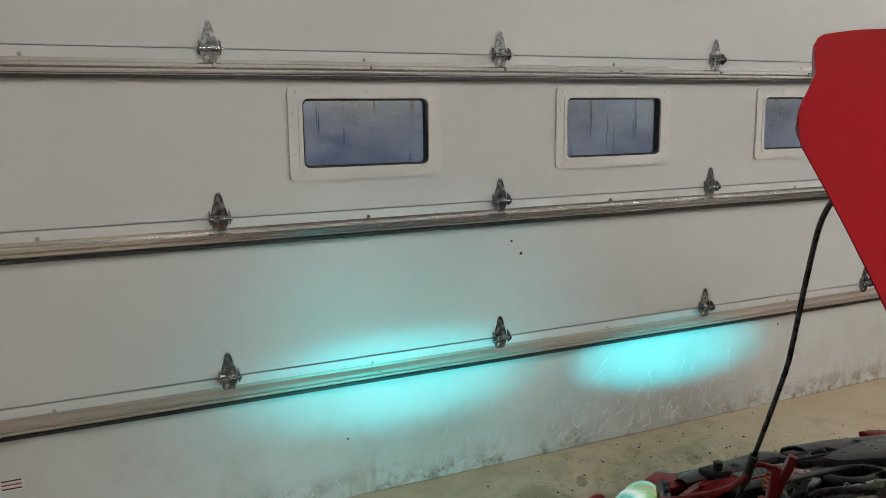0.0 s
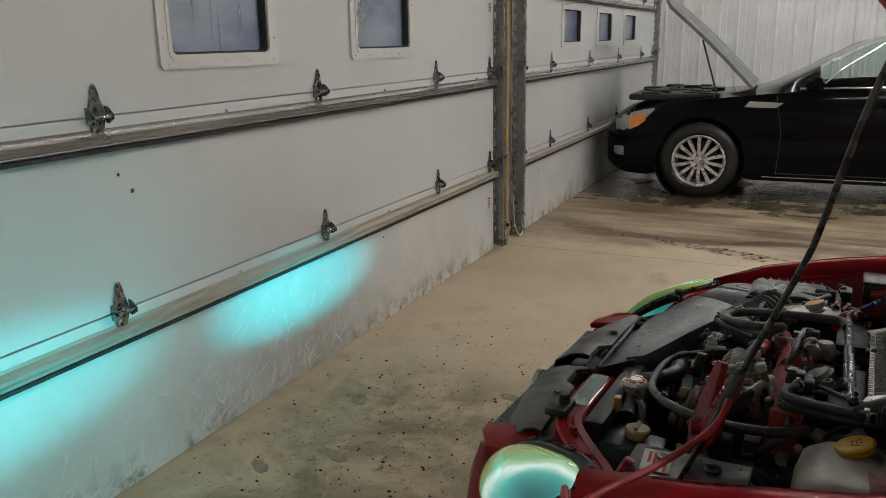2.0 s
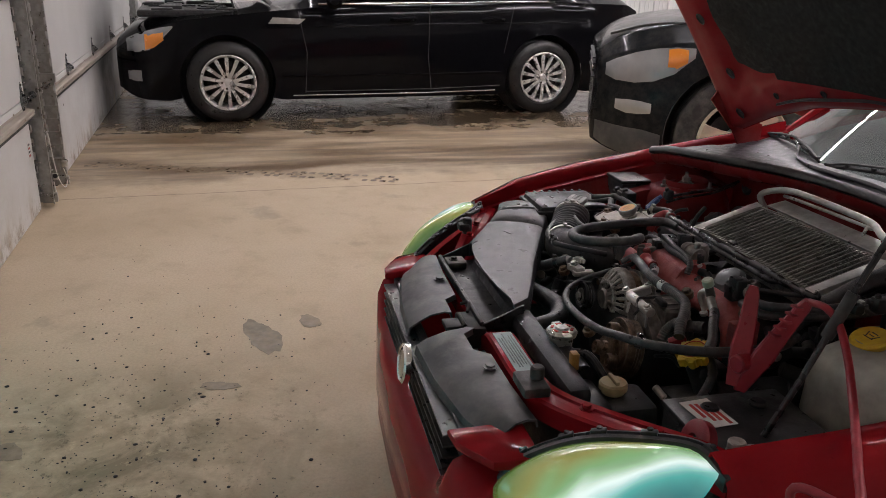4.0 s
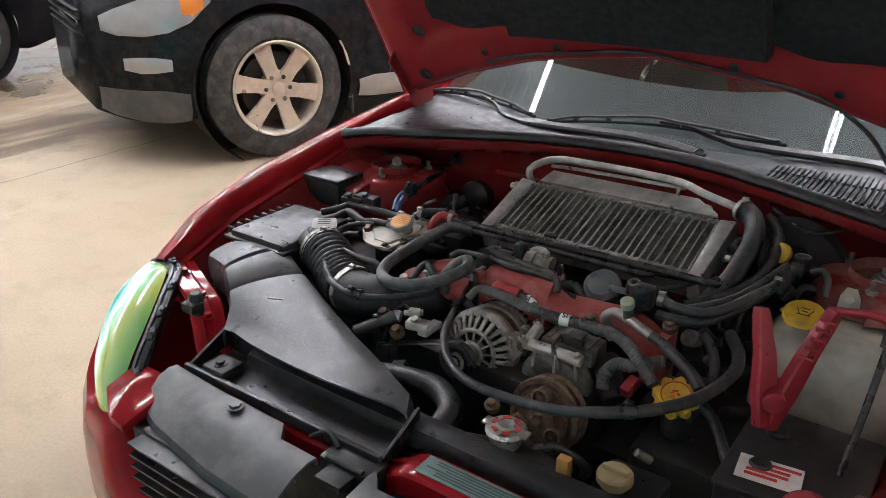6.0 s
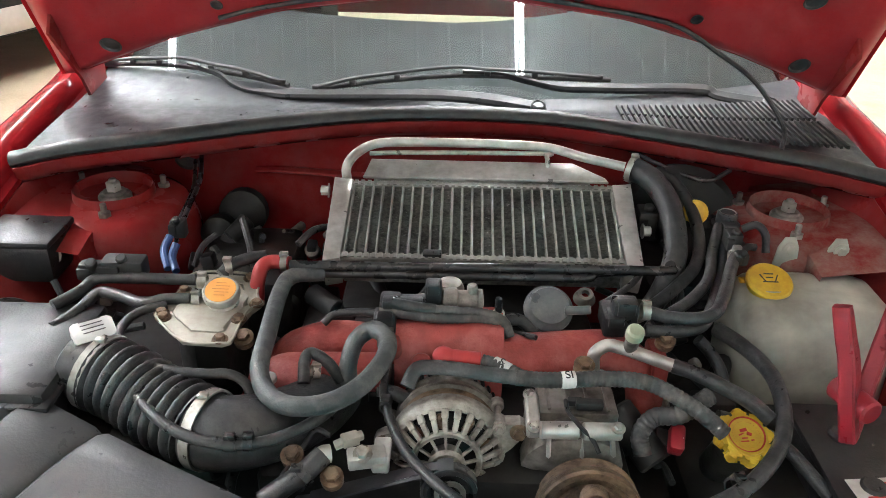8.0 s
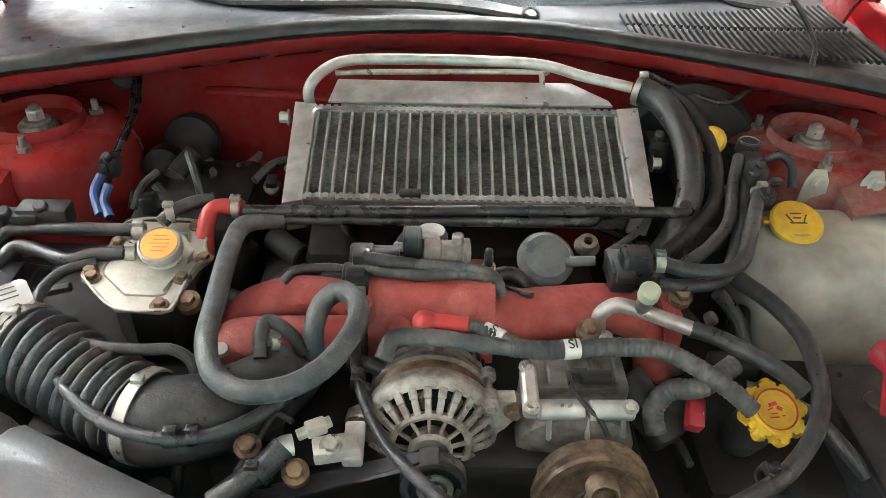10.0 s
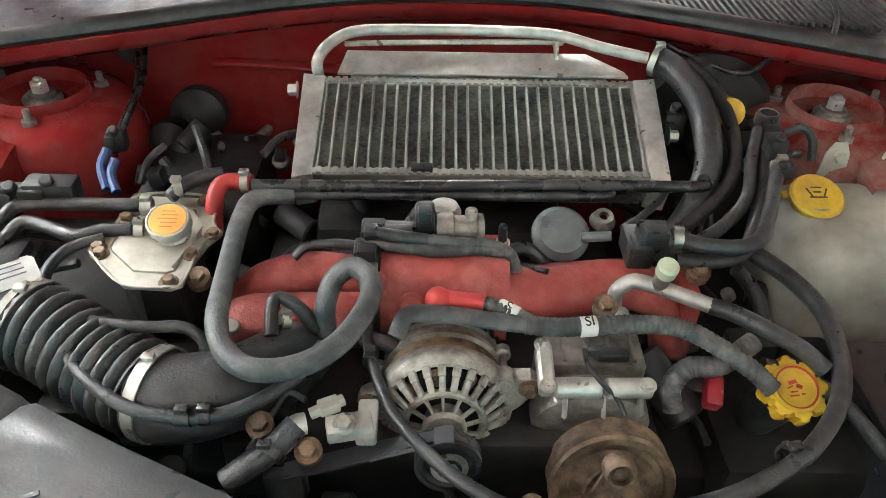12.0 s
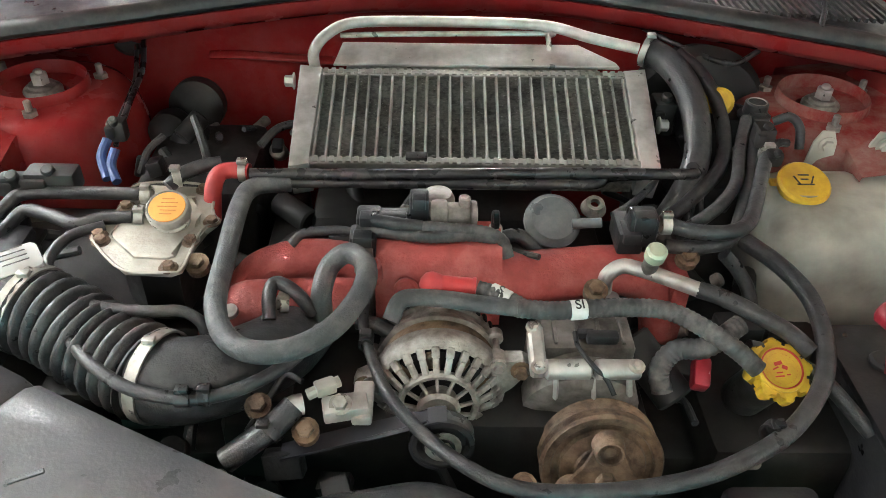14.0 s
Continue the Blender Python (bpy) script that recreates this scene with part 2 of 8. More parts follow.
def make_door_mat():
    k = Nodes("door_skin_white")
    big, fine = k.noise(1.1, 4), k.noise(420, 2, 0.6)
    x, y, z = k.xyz()
    c = k.mix(k.ramp(big, (0.35, 0.0), (0.7, 1.0)), (0.60, 0.60, 0.585), (0.65, 0.65, 0.635))
    low = k.ramp(z, (0.05, 1.0), (0.75, 0.0))
    smear = k.ramp(k.noise(5, 6, 0.7), (0.42, 0.0), (0.72, 1.0))
    c = k.mix(k.math("MULTIPLY", k.math("MULTIPLY", low, smear), 0.45), c, (0.40, 0.37, 0.31))
    foot = k.ramp(z, (0.02, 1.0), (0.13, 0.0))
    c = k.mix(k.math("MULTIPLY", foot, k.ramp(k.noise(9, 6, 0.75), (0.48, 0.0), (0.62, 0.9))), c, (0.17, 0.12, 0.06))
    # skin turns near black low down round x 7.6, fading upward and sideways
    nose_dark = k.math("MULTIPLY", k.ramp(k.math("ABSOLUTE", k.math("SUBTRACT", x, 7.6)), (0.3, 1.0), (1.7, 0.0)), k.ramp(z, (0.5, 1.0), (1.5, 0.0)))
    c = k.mix(k.math("MULTIPLY", nose_dark, k.ramp(k.noise(2.2, 4), (0.25, 0.45), (0.6, 0.97))), c, (0.045, 0.04, 0.036))
    rust = k.math("MULTIPLY", k.ramp(z, (0.0, 1.0), (0.22, 0.0)), k.ramp(k.noise(3.2, 4, 0.7, k.scaled((2.2, 1, 0.35))), (0.52, 0.0), (0.66, 0.75)))
    c = k.mix(rust, c, (0.30, 0.20, 0.09))
    # grey darkening painted low on the skin around the right headlamp beam
    wet_or_grey_mask = k.math("MULTIPLY", k.ramp(k.math("ABSOLUTE", k.math("SUBTRACT", x, 1.9)), (0.3, 1.0), (1.3, 0.0)), k.ramp(z, (0.25, 1.0), (1.1, 0.0)))
    c = k.mix(k.math("MULTIPLY", wet_or_grey_mask, k.ramp(k.noise(3.5, 6, 0.7), (0.3, 0.25), (0.65, 0.75))), c, (0.36, 0.365, 0.34))
    k.bump(k.math("ADD", fine, k.math("MULTIPLY", big, 2.0)), 0.05, 0.004)
    return k.set(Base_Color=c, Roughness=k.ramp(k.noise(3, 5), (0.3, 0.34), (0.7, 0.5)), Coat_Weight=0.0)


def make_paint(name, col, dusty=0.0, rough=0.22):
    k = Nodes(name)
    f = k.ramp(k.noise(14, 6, 0.7), (0.40, 0.0), (0.72, dusty))
    c = k.mix(f, col, (0.30, 0.25, 0.21))
    c = k.mix(k.ramp(k.noise(260, 2), (0.66, 0.0), (0.74, 0.35)), c, tuple(v * 0.45 for v in col))
    k.bump(k.noise(900, 2), 0.012, 0.001)
    return k.set(Base_Color=c, Roughness=k.ramp(k.noise(9, 5), (0.3, rough), (0.72, rough + 0.05 + dusty * 0.6)), Coat_Weight=0.12, Coat_Roughness=0.02, Specular_IOR_Level=0.06)


def make_glass(name, tint=(0.9, 0.95, 0.93), rough=0.0):
    k = Nodes(name)
    return k.set(Base_Color=tint, Roughness=rough, Transmission_Weight=1.0, IOR=1.45)


M = {}
M["floor"] = make_floor_mat()
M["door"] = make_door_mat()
M["wall"] = plain("white_steel_liner", (0.66, 0.66, 0.64), 0.42, 0.0, 0.25, 3.0, bump=0.03)
M["galv"] = plain("galvanised_steel", (0.40, 0.40, 0.385), 0.36, 0.75, 0.6, 25, (0.14, 0.13, 0.11))
M["hinge"] = plain("hinge_steel", (0.34, 0.35, 0.35), 0.24, 0.95, 0.7, 60, (0.04, 0.04, 0.04))
M["rail"] = plain("strut_rail_steel", (0.62, 0.60, 0.57), 0.20, 0.9, 0.06, 2.0, (0.4, 0.36, 0.3), bump=0.0, rough_var=0.02)
M["rail_dirty"] = plain("dusty_strut_rail", (0.46, 0.41, 0.35), 0.45, 0.5, 0.25, 3, (0.2, 0.14, 0.08))
M["rubber"] = plain("black_rubber", (0.022, 0.022, 0.023), 0.62, 0.0, 0.3, 60, dust=0.12)
M["seal"] = plain("door_seal", (0.018, 0.018, 0.018), 0.45, 0, 0.3, 60, dust=0.12)
M["wood"] = plain("raw_pine_post", (0.42, 0.27, 0.14), 0.7, 0, 0.5, 12, (0.2, 0.11, 0.05))
M["ceiling"] = plain("glossy_ceiling_liner", (0.66, 0.66, 0.64), 0.16, 0.0, 0.25, 3.0, bump=0.02, rough_var=0.05)
M["frame"] = plain("window_frame_cream", (0.69, 0.68, 0.65), 0.45, 0, 0.2, 14, (0.4, 0.36, 0.28), bump=0.04)
M["red"] = make_paint("red_paint", (0.25, 0.010, 0.014), 0.0, 0.08)
M["red_bay"] = make_paint("red_bay_paint", (0.23, 0.018, 0.019), 0.12, 0.22)
M["red_bay_dirty"] = make_paint("muddy_red_bay_paint", (0.20, 0.022, 0.02), 0.75, 0.4)
M["black_paint"] = make_paint("black_paint", (0.004, 0.004, 0.005), 0.0, 0.08)
M["suv_paint"] = make_paint("dusty_black_paint", (0.008, 0.010, 0.012), 0.07, 0.14)
M["dark_glass"] = plain("dark_car_glass", (0.03, 0.038, 0.036), 0.05, 0.0, 0.1, 5, bump=0.0, rough_var=0.02, coat=1.0)
M["chrome"] = plain("chrome", (0.75, 0.75, 0.76), 0.12, 1.0, 0.2, 30, bump=0.01, rough_var=0.06)
M["alloy"] = plain("alloy_wheel", (0.72, 0.71, 0.69), 0.3, 0.55, 0.35, 20, (0.2, 0.18, 0.16))
M["alloy_tan"] = plain("dusty_alloy_wheel", (0.66, 0.60, 0.50), 0.42, 0.5, 0.45, 16, (0.3, 0.24, 0.17))
M["tyre"] = plain("tyre_rubber", (0.03, 0.029, 0.028), 0.75, 0, 0.3, 30, dust=0.22)
M["tyre_wet"] = plain("wet_tyre_rubber", (0.012, 0.012, 0.012), 0.4, 0, 0.3, 30, dust=0.05)
M["plastic"] = plain("black_plastic", (0.018, 0.019, 0.021), 0.40, 0, 0.4, 45, (0.008, 0.008, 0.008), bump=0.15, dust=0.08)
M["cladding"] = plain("grey_cladding", (0.065, 0.065, 0.066), 0.5, 0, 0.3, 12, dust=0.2)
M["lamp_white"] = glow("tube_light", (1.0, 0.99, 0.97), 172.0)
M["windscreen"] = make_glass("windscreen_glass", (0.50, 0.56, 0.55), 0.0)
M["side_glass"] = make_glass("sedan_side_glass", (0.80, 0.88, 0.86), 0.0)
M["red_hood"] = make_paint("dull_red_paint", (0.31, 0.022, 0.027), 0.1, 0.30)

# ---- the room ----
DOOR_Y = 2.74
JOINTS = (0.0, 0.62, 1.248, 1.876, 2.504, 3.13)
CEIL = 4.3
X0, X1, Y0 = -5.2, 10.5, -9.5


def wall(name, boxes, mat, label):
    bm = bmesh.new()
    for c, s in boxes:
        box(bm, c, s)
    ob = link(name, bm, mat, None, smooth=False)
    return tagged(ob, label, "wall", kind="structure")


def ribbed(name, length, height, m, label, category="wall", pitch=0.23):
    """A sheet of ribbed steel liner, length by height, with trapezoid ribs and small ones between."""
    bm = bmesh.new()
    pr = [(0, 0)]
    n = int(length / pitch)
    for i in range(n):
        a = i * pitch
        pr += [(a + 0.02, 0), (a + 0.032, 0.019), (a + 0.052, 0.019), (a + 0.064, 0), (a + 0.115, 0), (a + 0.121, 0.005), (a + 0.129, 0.005), (a + 0.135, 0),
               (a + 0.175, 0), (a + 0.181, 0.005), (a + 0.189, 0.005), (a + 0.195, 0)]
    pr.append((length, 0))
    grid(bm, [[m @ Vector((x, d, z)) for x, d in pr] for z in (0, height)])
    back = [m @ Vector(p) for p in ((0, -0.12, 0), (length, -0.12, 0), (length, -0.12, height), (0, -0.12, height))]
    bm.faces.new([bm.verts.new(p) for p in back])
    for x in (0, length):
        bm.faces.new([bm.verts.new(m @ Vector(p)) for p in ((x, 0, 0), (x, -0.12, 0), (x, -0.12, height), (x, 0, height))])
    ob = link(name, bm, M["ceiling"] if category == "ceiling" else M["wall"], None, smooth=False)
    return tagged(ob, label, category, kind="structure")


bm = bmesh.new()
box(bm, ((X0 + X1) / 2, (Y0 + DOOR_Y) / 2 + 0.1, -0.1), (X1 - X0 + 0.4, DOOR_Y - Y0 + 0.6, 0.2))
floor_ob = tagged(link("floor", bm, M["floor"], None, smooth=False), "worn tan concrete slab with oil stains and wet patches", "floor", kind="structure")
bm = bmesh.new()
box(bm, (0, 300, -0.25), (900, 900, 0.1))
tagged(link("ground", bm, plain("snowy_ground", (0.75, 0.77, 0.82), 0.8, 0, 0.2, 0.4), None, smooth=False), "pale snow covered yard outside the doors", "ground", kind="structure")

D1 = (-1.2, 4.285)
D2 = (4.80, 10.06)
TOP = JOINTS[-1]
wall("wall_front", [(((X0 + D1[0]) / 2 - 0.03, DOOR_Y + 0.12, CEIL / 2), (D1[0] - X0 - 0.06, 0.18, CEIL)),
                    (((D1[1] + D2[0]) / 2, DOOR_Y + 0.13, CEIL / 2), (D2[0] - D1[1] - 0.06, 0.18, CEIL)),
                    (((D2[1] + X1) / 2 + 0.06, DOOR_Y + 0.12, CEIL / 2), (X1 - D2[1] - 0.03, 0.18, CEIL)),
                    ((2.0, DOOR_Y + 0.12, (TOP + CEIL) / 2 - 0.03), (X1 - X0, 0.16, CEIL - TOP + 0.1))], M["wall"], "white painted steel wall round the two overhead doors")
ribbed("wall_right", 13.0, CEIL, Matrix.Translation((X1, DOOR_Y + 0.2, 0)) @ Matrix.Rotation(radians(-90), 4, "Z") @ Matrix.Diagonal((1, -1, 1, 1)), "white ribbed steel liner wall behind the black sedan")
ribbed("wall_left", 13.0, CEIL, Matrix.Translation((X0, DOOR_Y + 0.2, 0)) @ Matrix.Rotation(radians(-90), 4, "Z"), "white ribbed steel liner wall")
ribbed("wall_back", X1 - X0, CEIL, Matrix.Translation((X0, Y0, 0)), "white ribbed steel liner wall at the back of the bay")
cm = Matrix.Translation((X0, DOOR_Y + 0.2, CEIL)) @ Matrix.Rotation(radians(-90), 4, "X") @ Matrix.Diagonal((1, 1, 1, 1))
ribbed("ceiling", X1 - X0, 12.6, Matrix(((1, 0, 0, X0), (0, 0, -1, DOOR_Y + 0.2), (0, -1, 0, CEIL), (0, 0, 0, 1))), "white ribbed steel ceiling", "ceiling", 0.30)


def hinge_mesh():
    """A sectional door hinge: tapered upper leaf, knuckle and lower leaf; origin on the joint, y away from the door."""
    bm = bmesh.new()
    m = Matrix(((1, 0, 0, 0), (0, 0, -1, -0.002), (0, 1, 0, 0), (0, 0, 0, 1)))
    prism(bm, [(-0.036, -0.002), (0.036, -0.002), (0.03, 0.022), (0.013, 0.085), (0.006, 0.1), (-0.006, 0.1), (-0.013, 0.085), (-0.03, 0.022)], 0.003, m, 0.0008)
    prism(bm, [(-0.036, -0.004), (0.036, -0.004), (0.028, -0.03), (0.02, -0.055), (-0.02, -0.055), (-0.028, -0.03)], 0.003, m, 0.0008)
    for s in (-1, 1):
        w = Matrix(((0, 0, s, 0.036 * s), (-1, 0, 0, -0.002), (0, 1, 0, 0), (0, 0, 0, 1)))
        prism(bm, [(0, -0.02), (0.014, -0.022), (0.036, -0.008), (0.036, 0.006), (0.016, 0.028), (0, 0.032)], 0.003, w)
    cyl(bm, (-0.046, -0.026, 0), (0.046, -0.026, 0), 0.0065, 12, 0.001)
    cyl(bm, (-0.03, -0.008, 0.0), (0.03, -0.008, 0), 0.009, 12)
    for x, z in ((0, 0.086), (0, 0.05), (0, 0.022), (-0.014, -0.02), (0.014, -0.02), (0, -0.045)):
        bolt(bm, (x, -0.005, z), (0, -1, 0), 0.0048, 0.004)
    return bm


def edge_hinge_mesh():
    """A wider hinge at the door's edge, with the roller's bracket."""
    bm = hinge_mesh()
    box(bm, (0.0, -0.012, 0.0), (0.05, 0.02, 0.05), 0.004)
    cyl(bm, (0.0, -0.03, 0.014), (0.13, -0.03, 0.014), 0.006, 10)
    cyl(bm, (0.115, -0.03, 0.014), (0.14, -0.03, 0.014), 0.021, 16, 0.004)
    return bm


def hat_rail(bm, xa, xb, z):
    """The stiffening strut on a section: a rolled hat profile, 9 cm high and 5 cm deep."""
    y = DOOR_Y
    prof = [(0, 0.033), (-0.003, 0.033), (-0.003, 0.021), (-0.034, 0.019), (-0.042, 0.014), (-0.042, 0.004), (-0.035, 0.0), (-0.042, -0.005), (-0.042, -0.012), (-0.034, -0.018), (-0.003, -0.02), (-0.003, -0.031), (0, -0.031)]
    vs = grid(bm, [[Vector((x, y + a, z + b)) for a, b in prof] for x in (xa, xb)])
    bm.faces.new(vs[0])
    bm.faces.new(vs[1][::-1])


def window_unit(parent, xc, zc):
    w, h = 0.650, 0.368
    gw, gh = 0.535, 0.27
    m = Matrix(((1, 0, 0, xc), (0, 0, -1, DOOR_Y), (0, 1, 0, zc), (0, 0, 0, 1)))
    bm = bmesh.new()
    ring_plate(bm, rrect(w, h, 0.022), rrect(gw, gh, 0.025), 0.010, m)
    ring_plate(bm, rrect(gw + 0.035, gh + 0.035, 0.030), rrect(gw + 0.004, gh + 0.004, 0.025), 0.0125, m)
    for i in range(5):
        for s in (-1, 1):
            bolt(bm, m @ Vector(((i - 2) * 0.145, s * (h / 2 - 0.02), 0.010)), (0, -1, 0), 0.0035, 0.003)
    for i in range(2):
        for s in (-1, 1):
            bolt(bm, m @ Vector((s * (w / 2 - 0.02), (i - 0.5) * 0.16, 0.010)), (0, -1, 0), 0.0035, 0.003)
    fr = part("window_frame", bm, M["frame"], parent, "cream moulded frame with screws")
    bm = bmesh.new()
    ring_plate(bm, rrect(gw + 0.012, gh + 0.012, 0.028), rrect(gw - 0.012, gh - 0.012, 0.02), 0.004, m @ Matrix.Translation((0, 0, 0.0)))
    ring_plate(bm, rrect(gw, gh, 0.02), rrect(gw - 0.016, gh - 0.016, 0.018), 0.03, m @ Matrix.Translation((0, 0, -0.03)))
    part("gasket", bm, M["rubber"], fr)
    bm = bmesh.new()
    prism(bm, rrect(gw - 0.004, gh - 0.004, 0.02), 0.004, m @ Matrix.Translation((0, 0, -0.03)))
    g = part("pane", bm, M["pane"], fr, "fogged pane with condensation runs")
    g.visible_shadow = False


def make_pane_mat():
    k = Nodes("fogged_pane")
    x, y, z = k.xyz()
    streak = k.ramp(k.noise(2.0, 4, 0.6, k.scaled((26, 1, 1.0))), (0.60, 0.0), (0.66, 1.0))
    streak = k.math("MULTIPLY", streak, k.ramp(k.noise(2.3, 2), (0.47, 0.0), (0.55, 1.0)))
    fog = k.ramp(k.noise(4.5, 6, 0.7), (0.35, 0.25), (0.65, 0.6))
    tint = k.mix(k.ramp(k.noise(3.1, 6, 0.65, k.scaled((1, 1, 2.2))), (0.38, 0.0), (0.62, 1.0)), (0.60, 0.58, 0.72), (0.96, 0.92, 1.0))
    return k.set(Base_Color=k.mix(k.math("MULTIPLY", streak, 0.6), tint, (0.35, 0.33, 0.42)), Transmission_Weight=1.0, IOR=1.2, Roughness=k.mix(streak, fog, (0.1, 0.1, 0.1)))


M["pane"] = make_pane_mat()
M["decal"] = plain("paper_decal", (0.7, 0.69, 0.66), 0.5, 0, 0.2, 30)
M["decal_red"] = plain("decal_red", (0.4, 0.05, 0.05), 0.5, 0, 0.2, 30)


def sectional_door(name, xa, xb, hinge_x, win_x, label):
    root = empty(name, pose(0, 0, 0), label, "garage door", kind="structure")
    hm = eh = None
    for i in range(5):
        z0, z1 = JOINTS[i] + 0.0025, JOINTS[i + 1] - 0.0025
        bm = bmesh.new()
        if i == 2:
            zc = 1.56
            xs = [xa]
            for w in win_x:
                xs += [w - 0.27, w + 0.27]
            xs.append(xb)
            for j in range(0, len(xs), 2):
                box(bm, ((xs[j] + xs[j + 1]) / 2, DOOR_Y + 0.023, (z0 + z1) / 2), (xs[j + 1] - xs[j], 0.046, z1 - z0))
            for w in win_x:
                for za, zb in ((z0, zc - 0.137), (zc + 0.137, z1)):
                    box(bm, (w, DOOR_Y + 0.023, (za + zb) / 2), (0.54, 0.046, zb - za))
        else:
            box(bm, ((xa + xb) / 2, DOOR_Y + 0.023, (z0 + z1) / 2), (xb - xa, 0.046, z1 - z0), 0.003)
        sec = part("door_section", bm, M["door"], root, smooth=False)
        if i == 2:
            for w in win_x:
                window_unit(sec, w, 1.56)
        if i < 4:
            bm = bmesh.new()
            hat_rail(bm, xa, xb, z1 - 0.068)
            x = xa + 0.3
            while x < xb:
                bolt(bm, (x, DOOR_Y - 0.004, z1 - 0.068 + 0.04), (0, -1, 0), 0.005, 0.004)
                bolt(bm, (x + 0.02, DOOR_Y - 0.05, z1 - 0.068 + 0.01), (0, -1, 0), 0.005, 0.003)
                x += 0.61
            # black strip drawn for the dark shadow line under the rail
            gm = bmesh.new()
            box(gm, ((xa + xb) / 2, DOOR_Y - 0.012, z1 - 0.068 - 0.031), (xb - xa, 0.030, 0.013))
            part("rail_shade_strip", gm, M["seal"], sec, smooth=False)
            part("strut_rail", bm, M["rail_dirty"] if i == 0 else M["rail"], sec, "dusty steel stiffening rail" if i == 0 else "bright steel stiffening rail", smooth=False)
            for x in hinge_x:
                if hm is None:
                    h = part("hinge", hinge_mesh(), M["hinge"], sec, smooth=False)
                    hm = h.data
                else:
                    h = new("hinge", hm)
                    h.parent = sec
                h.location = (x, DOOR_Y, JOINTS[i + 1])
            for x, s in ((xa + 0.07, -1), (xb - 0.07, 1)):
                if eh is None:
                    h = part("edge_hinge", edge_hinge_mesh(), M["hinge"], sec, smooth=False)
                    eh = h.data
                else:
                    h = new("edge_hinge", eh)
                    h.parent = sec
                h.location = (x, DOOR_Y, JOINTS[i + 1])
                h.scale = (s, 1, 1)
    bm = bmesh.new()
    sweep(bm, [(xa, DOOR_Y + 0.02, 0.012), (xb, DOOR_Y + 0.02, 0.012)], 0.02, 10, smooth_line=False)
    part("bottom_seal", bm, M["seal"], root, "flattened black rubber floor seal")
    return root


door_a = sectional_door("door_1", D1[0], D1[1], (-0.28, 0.94, 2.16, 3.38), (0.325, 1.553, 2.775), "closed white sectional overhead door lit cyan by headlights")
door_b = sectional_door("door_2", D2[0], D2[1], (5.60, 6.82, 8.04, 9.27), (6.19, 7.38, 8.58), "closed white sectional overhead door, darker low down near the sedan")


def track(xc, s, name):
    """A vertical roller track with its slotted angle, from the floor up; s: the side on which the door lies."""
    root = empty(name, pose(xc, DOOR_Y - 0.03, 0), "galvanised vertical roller track with slotted angle", "door track", kind="structure")
    bm = bmesh.new()
    prof = [(0.0, 0.03), (0.0, -0.028), (s * 0.012, -0.036), (s * 0.03, -0.036), (s * 0.03, -0.033), (s * 0.013, -0.033), (s * 0.003, -0.027), (s * 0.003, 0.03)]
    grid(bm, [[Vector((a, b, z)) for a, b in prof] for z in (0.02, TOP + 0.1)], True)
    part("roller_channel", bm, M["galv"], root, smooth=False)
    bm = bmesh.new()
    box(bm, (-s * 0.03, 0.05, 1.6), (0.06, 0.003, 3.16))
    n = 40
    for i in range(n):
        z = 0.05 + i * 3.1 / n
        box(bm, (-s * 0.0025, 0.004, z + 0.05), (0.004, 0.085, 0.034), 0)
        if i % 8 == 0:
            box(bm, (-s * 0.012, 0.0, z), (0.026, 0.10, 0.05), 0.003)
            bolt(bm, (-s * 0.03, 0.046, z), (0, -1, 0), 0.007)
    part("slotted_angle", bm, M["galv"], root, smooth=False)
    for k in range(26):
        bm = bmesh.new()
        z = 0.10 + k * 0.12
        box(bm, (-s * 0.030, 0.0475, z), (0.014, 0.003, 0.045), 0.001)
        part("slot", bm, M["rubber"], root, smooth=False)
    return root


track(4.345, -1, "track_1")
track(4.755, 1, "track_2")
track(D1[0] - 0.06, 1, "track_3")
track(D2[1] + 0.06, -1, "track_4")
bm = bmesh.new()
box(bm, (4.53, DOOR_Y + 0.0, 1.6), (0.06, 0.04, 3.2), 0.004)
tagged(link("door_post", bm, M["wood"], None), "raw brown timber post between the two doors", "post", kind="structure")

# ceiling strip lights


def strip_light(x, y, n):
    root = empty("strip_light", pose(x, y, CEIL - 0.11), "long white ceiling strip light, switched on", "ceiling light", "ceiling strip lights")
    bm = bmesh.new()
    box(bm, (0, 0, 0.035), (0.11, 2.44, 0.05), 0.008)
    part("housing", bm, M["frame"], root, smooth=False)
    for s in (-1, 1):
        bm = bmesh.new()
        cyl(bm, (s * 0.03, -1.2, -0.004), (s * 0.03, 1.2, -0.004), 0.014, 12)
        part("tube", bm, M["lamp_white"], root, "glowing white tube")
    return root


for x in (0.45, 4.3, 8.15):
    for y in (-6.1, -3.6, -1.1):
        strip_light(x, y, 2)
# extra unseen strip light added to brighten the sedan's bay
strip_light(8.15, 1.4, 2)

# ---- the red car: its own frame, x to its right, y ahead, origin on the floor between the strut towers ----
red_car = empty("car", pose(1.0475, 0.4085, 0, 0, 1.1, -3.0), "red turbocharged car with its bonnet propped open", "car")
M["pipe_black"] = plain("black_pipe", (0.03, 0.03, 0.032), 0.3, 0.3, 0.3, 40, dust=0.15)
M["hose"] = plain("hose_rubber", (0.026, 0.028, 0.030), 0.40, 0, 0.7, 70, (0.010, 0.010, 0.010), bump=0.22, dust=0.13)
M["hose_grey"] = plain("grey_hose_rubber", (0.060, 0.066, 0.068), 0.5, 0, 0.6, 60, (0.025, 0.026, 0.026), bump=0.25, dust=0.25)
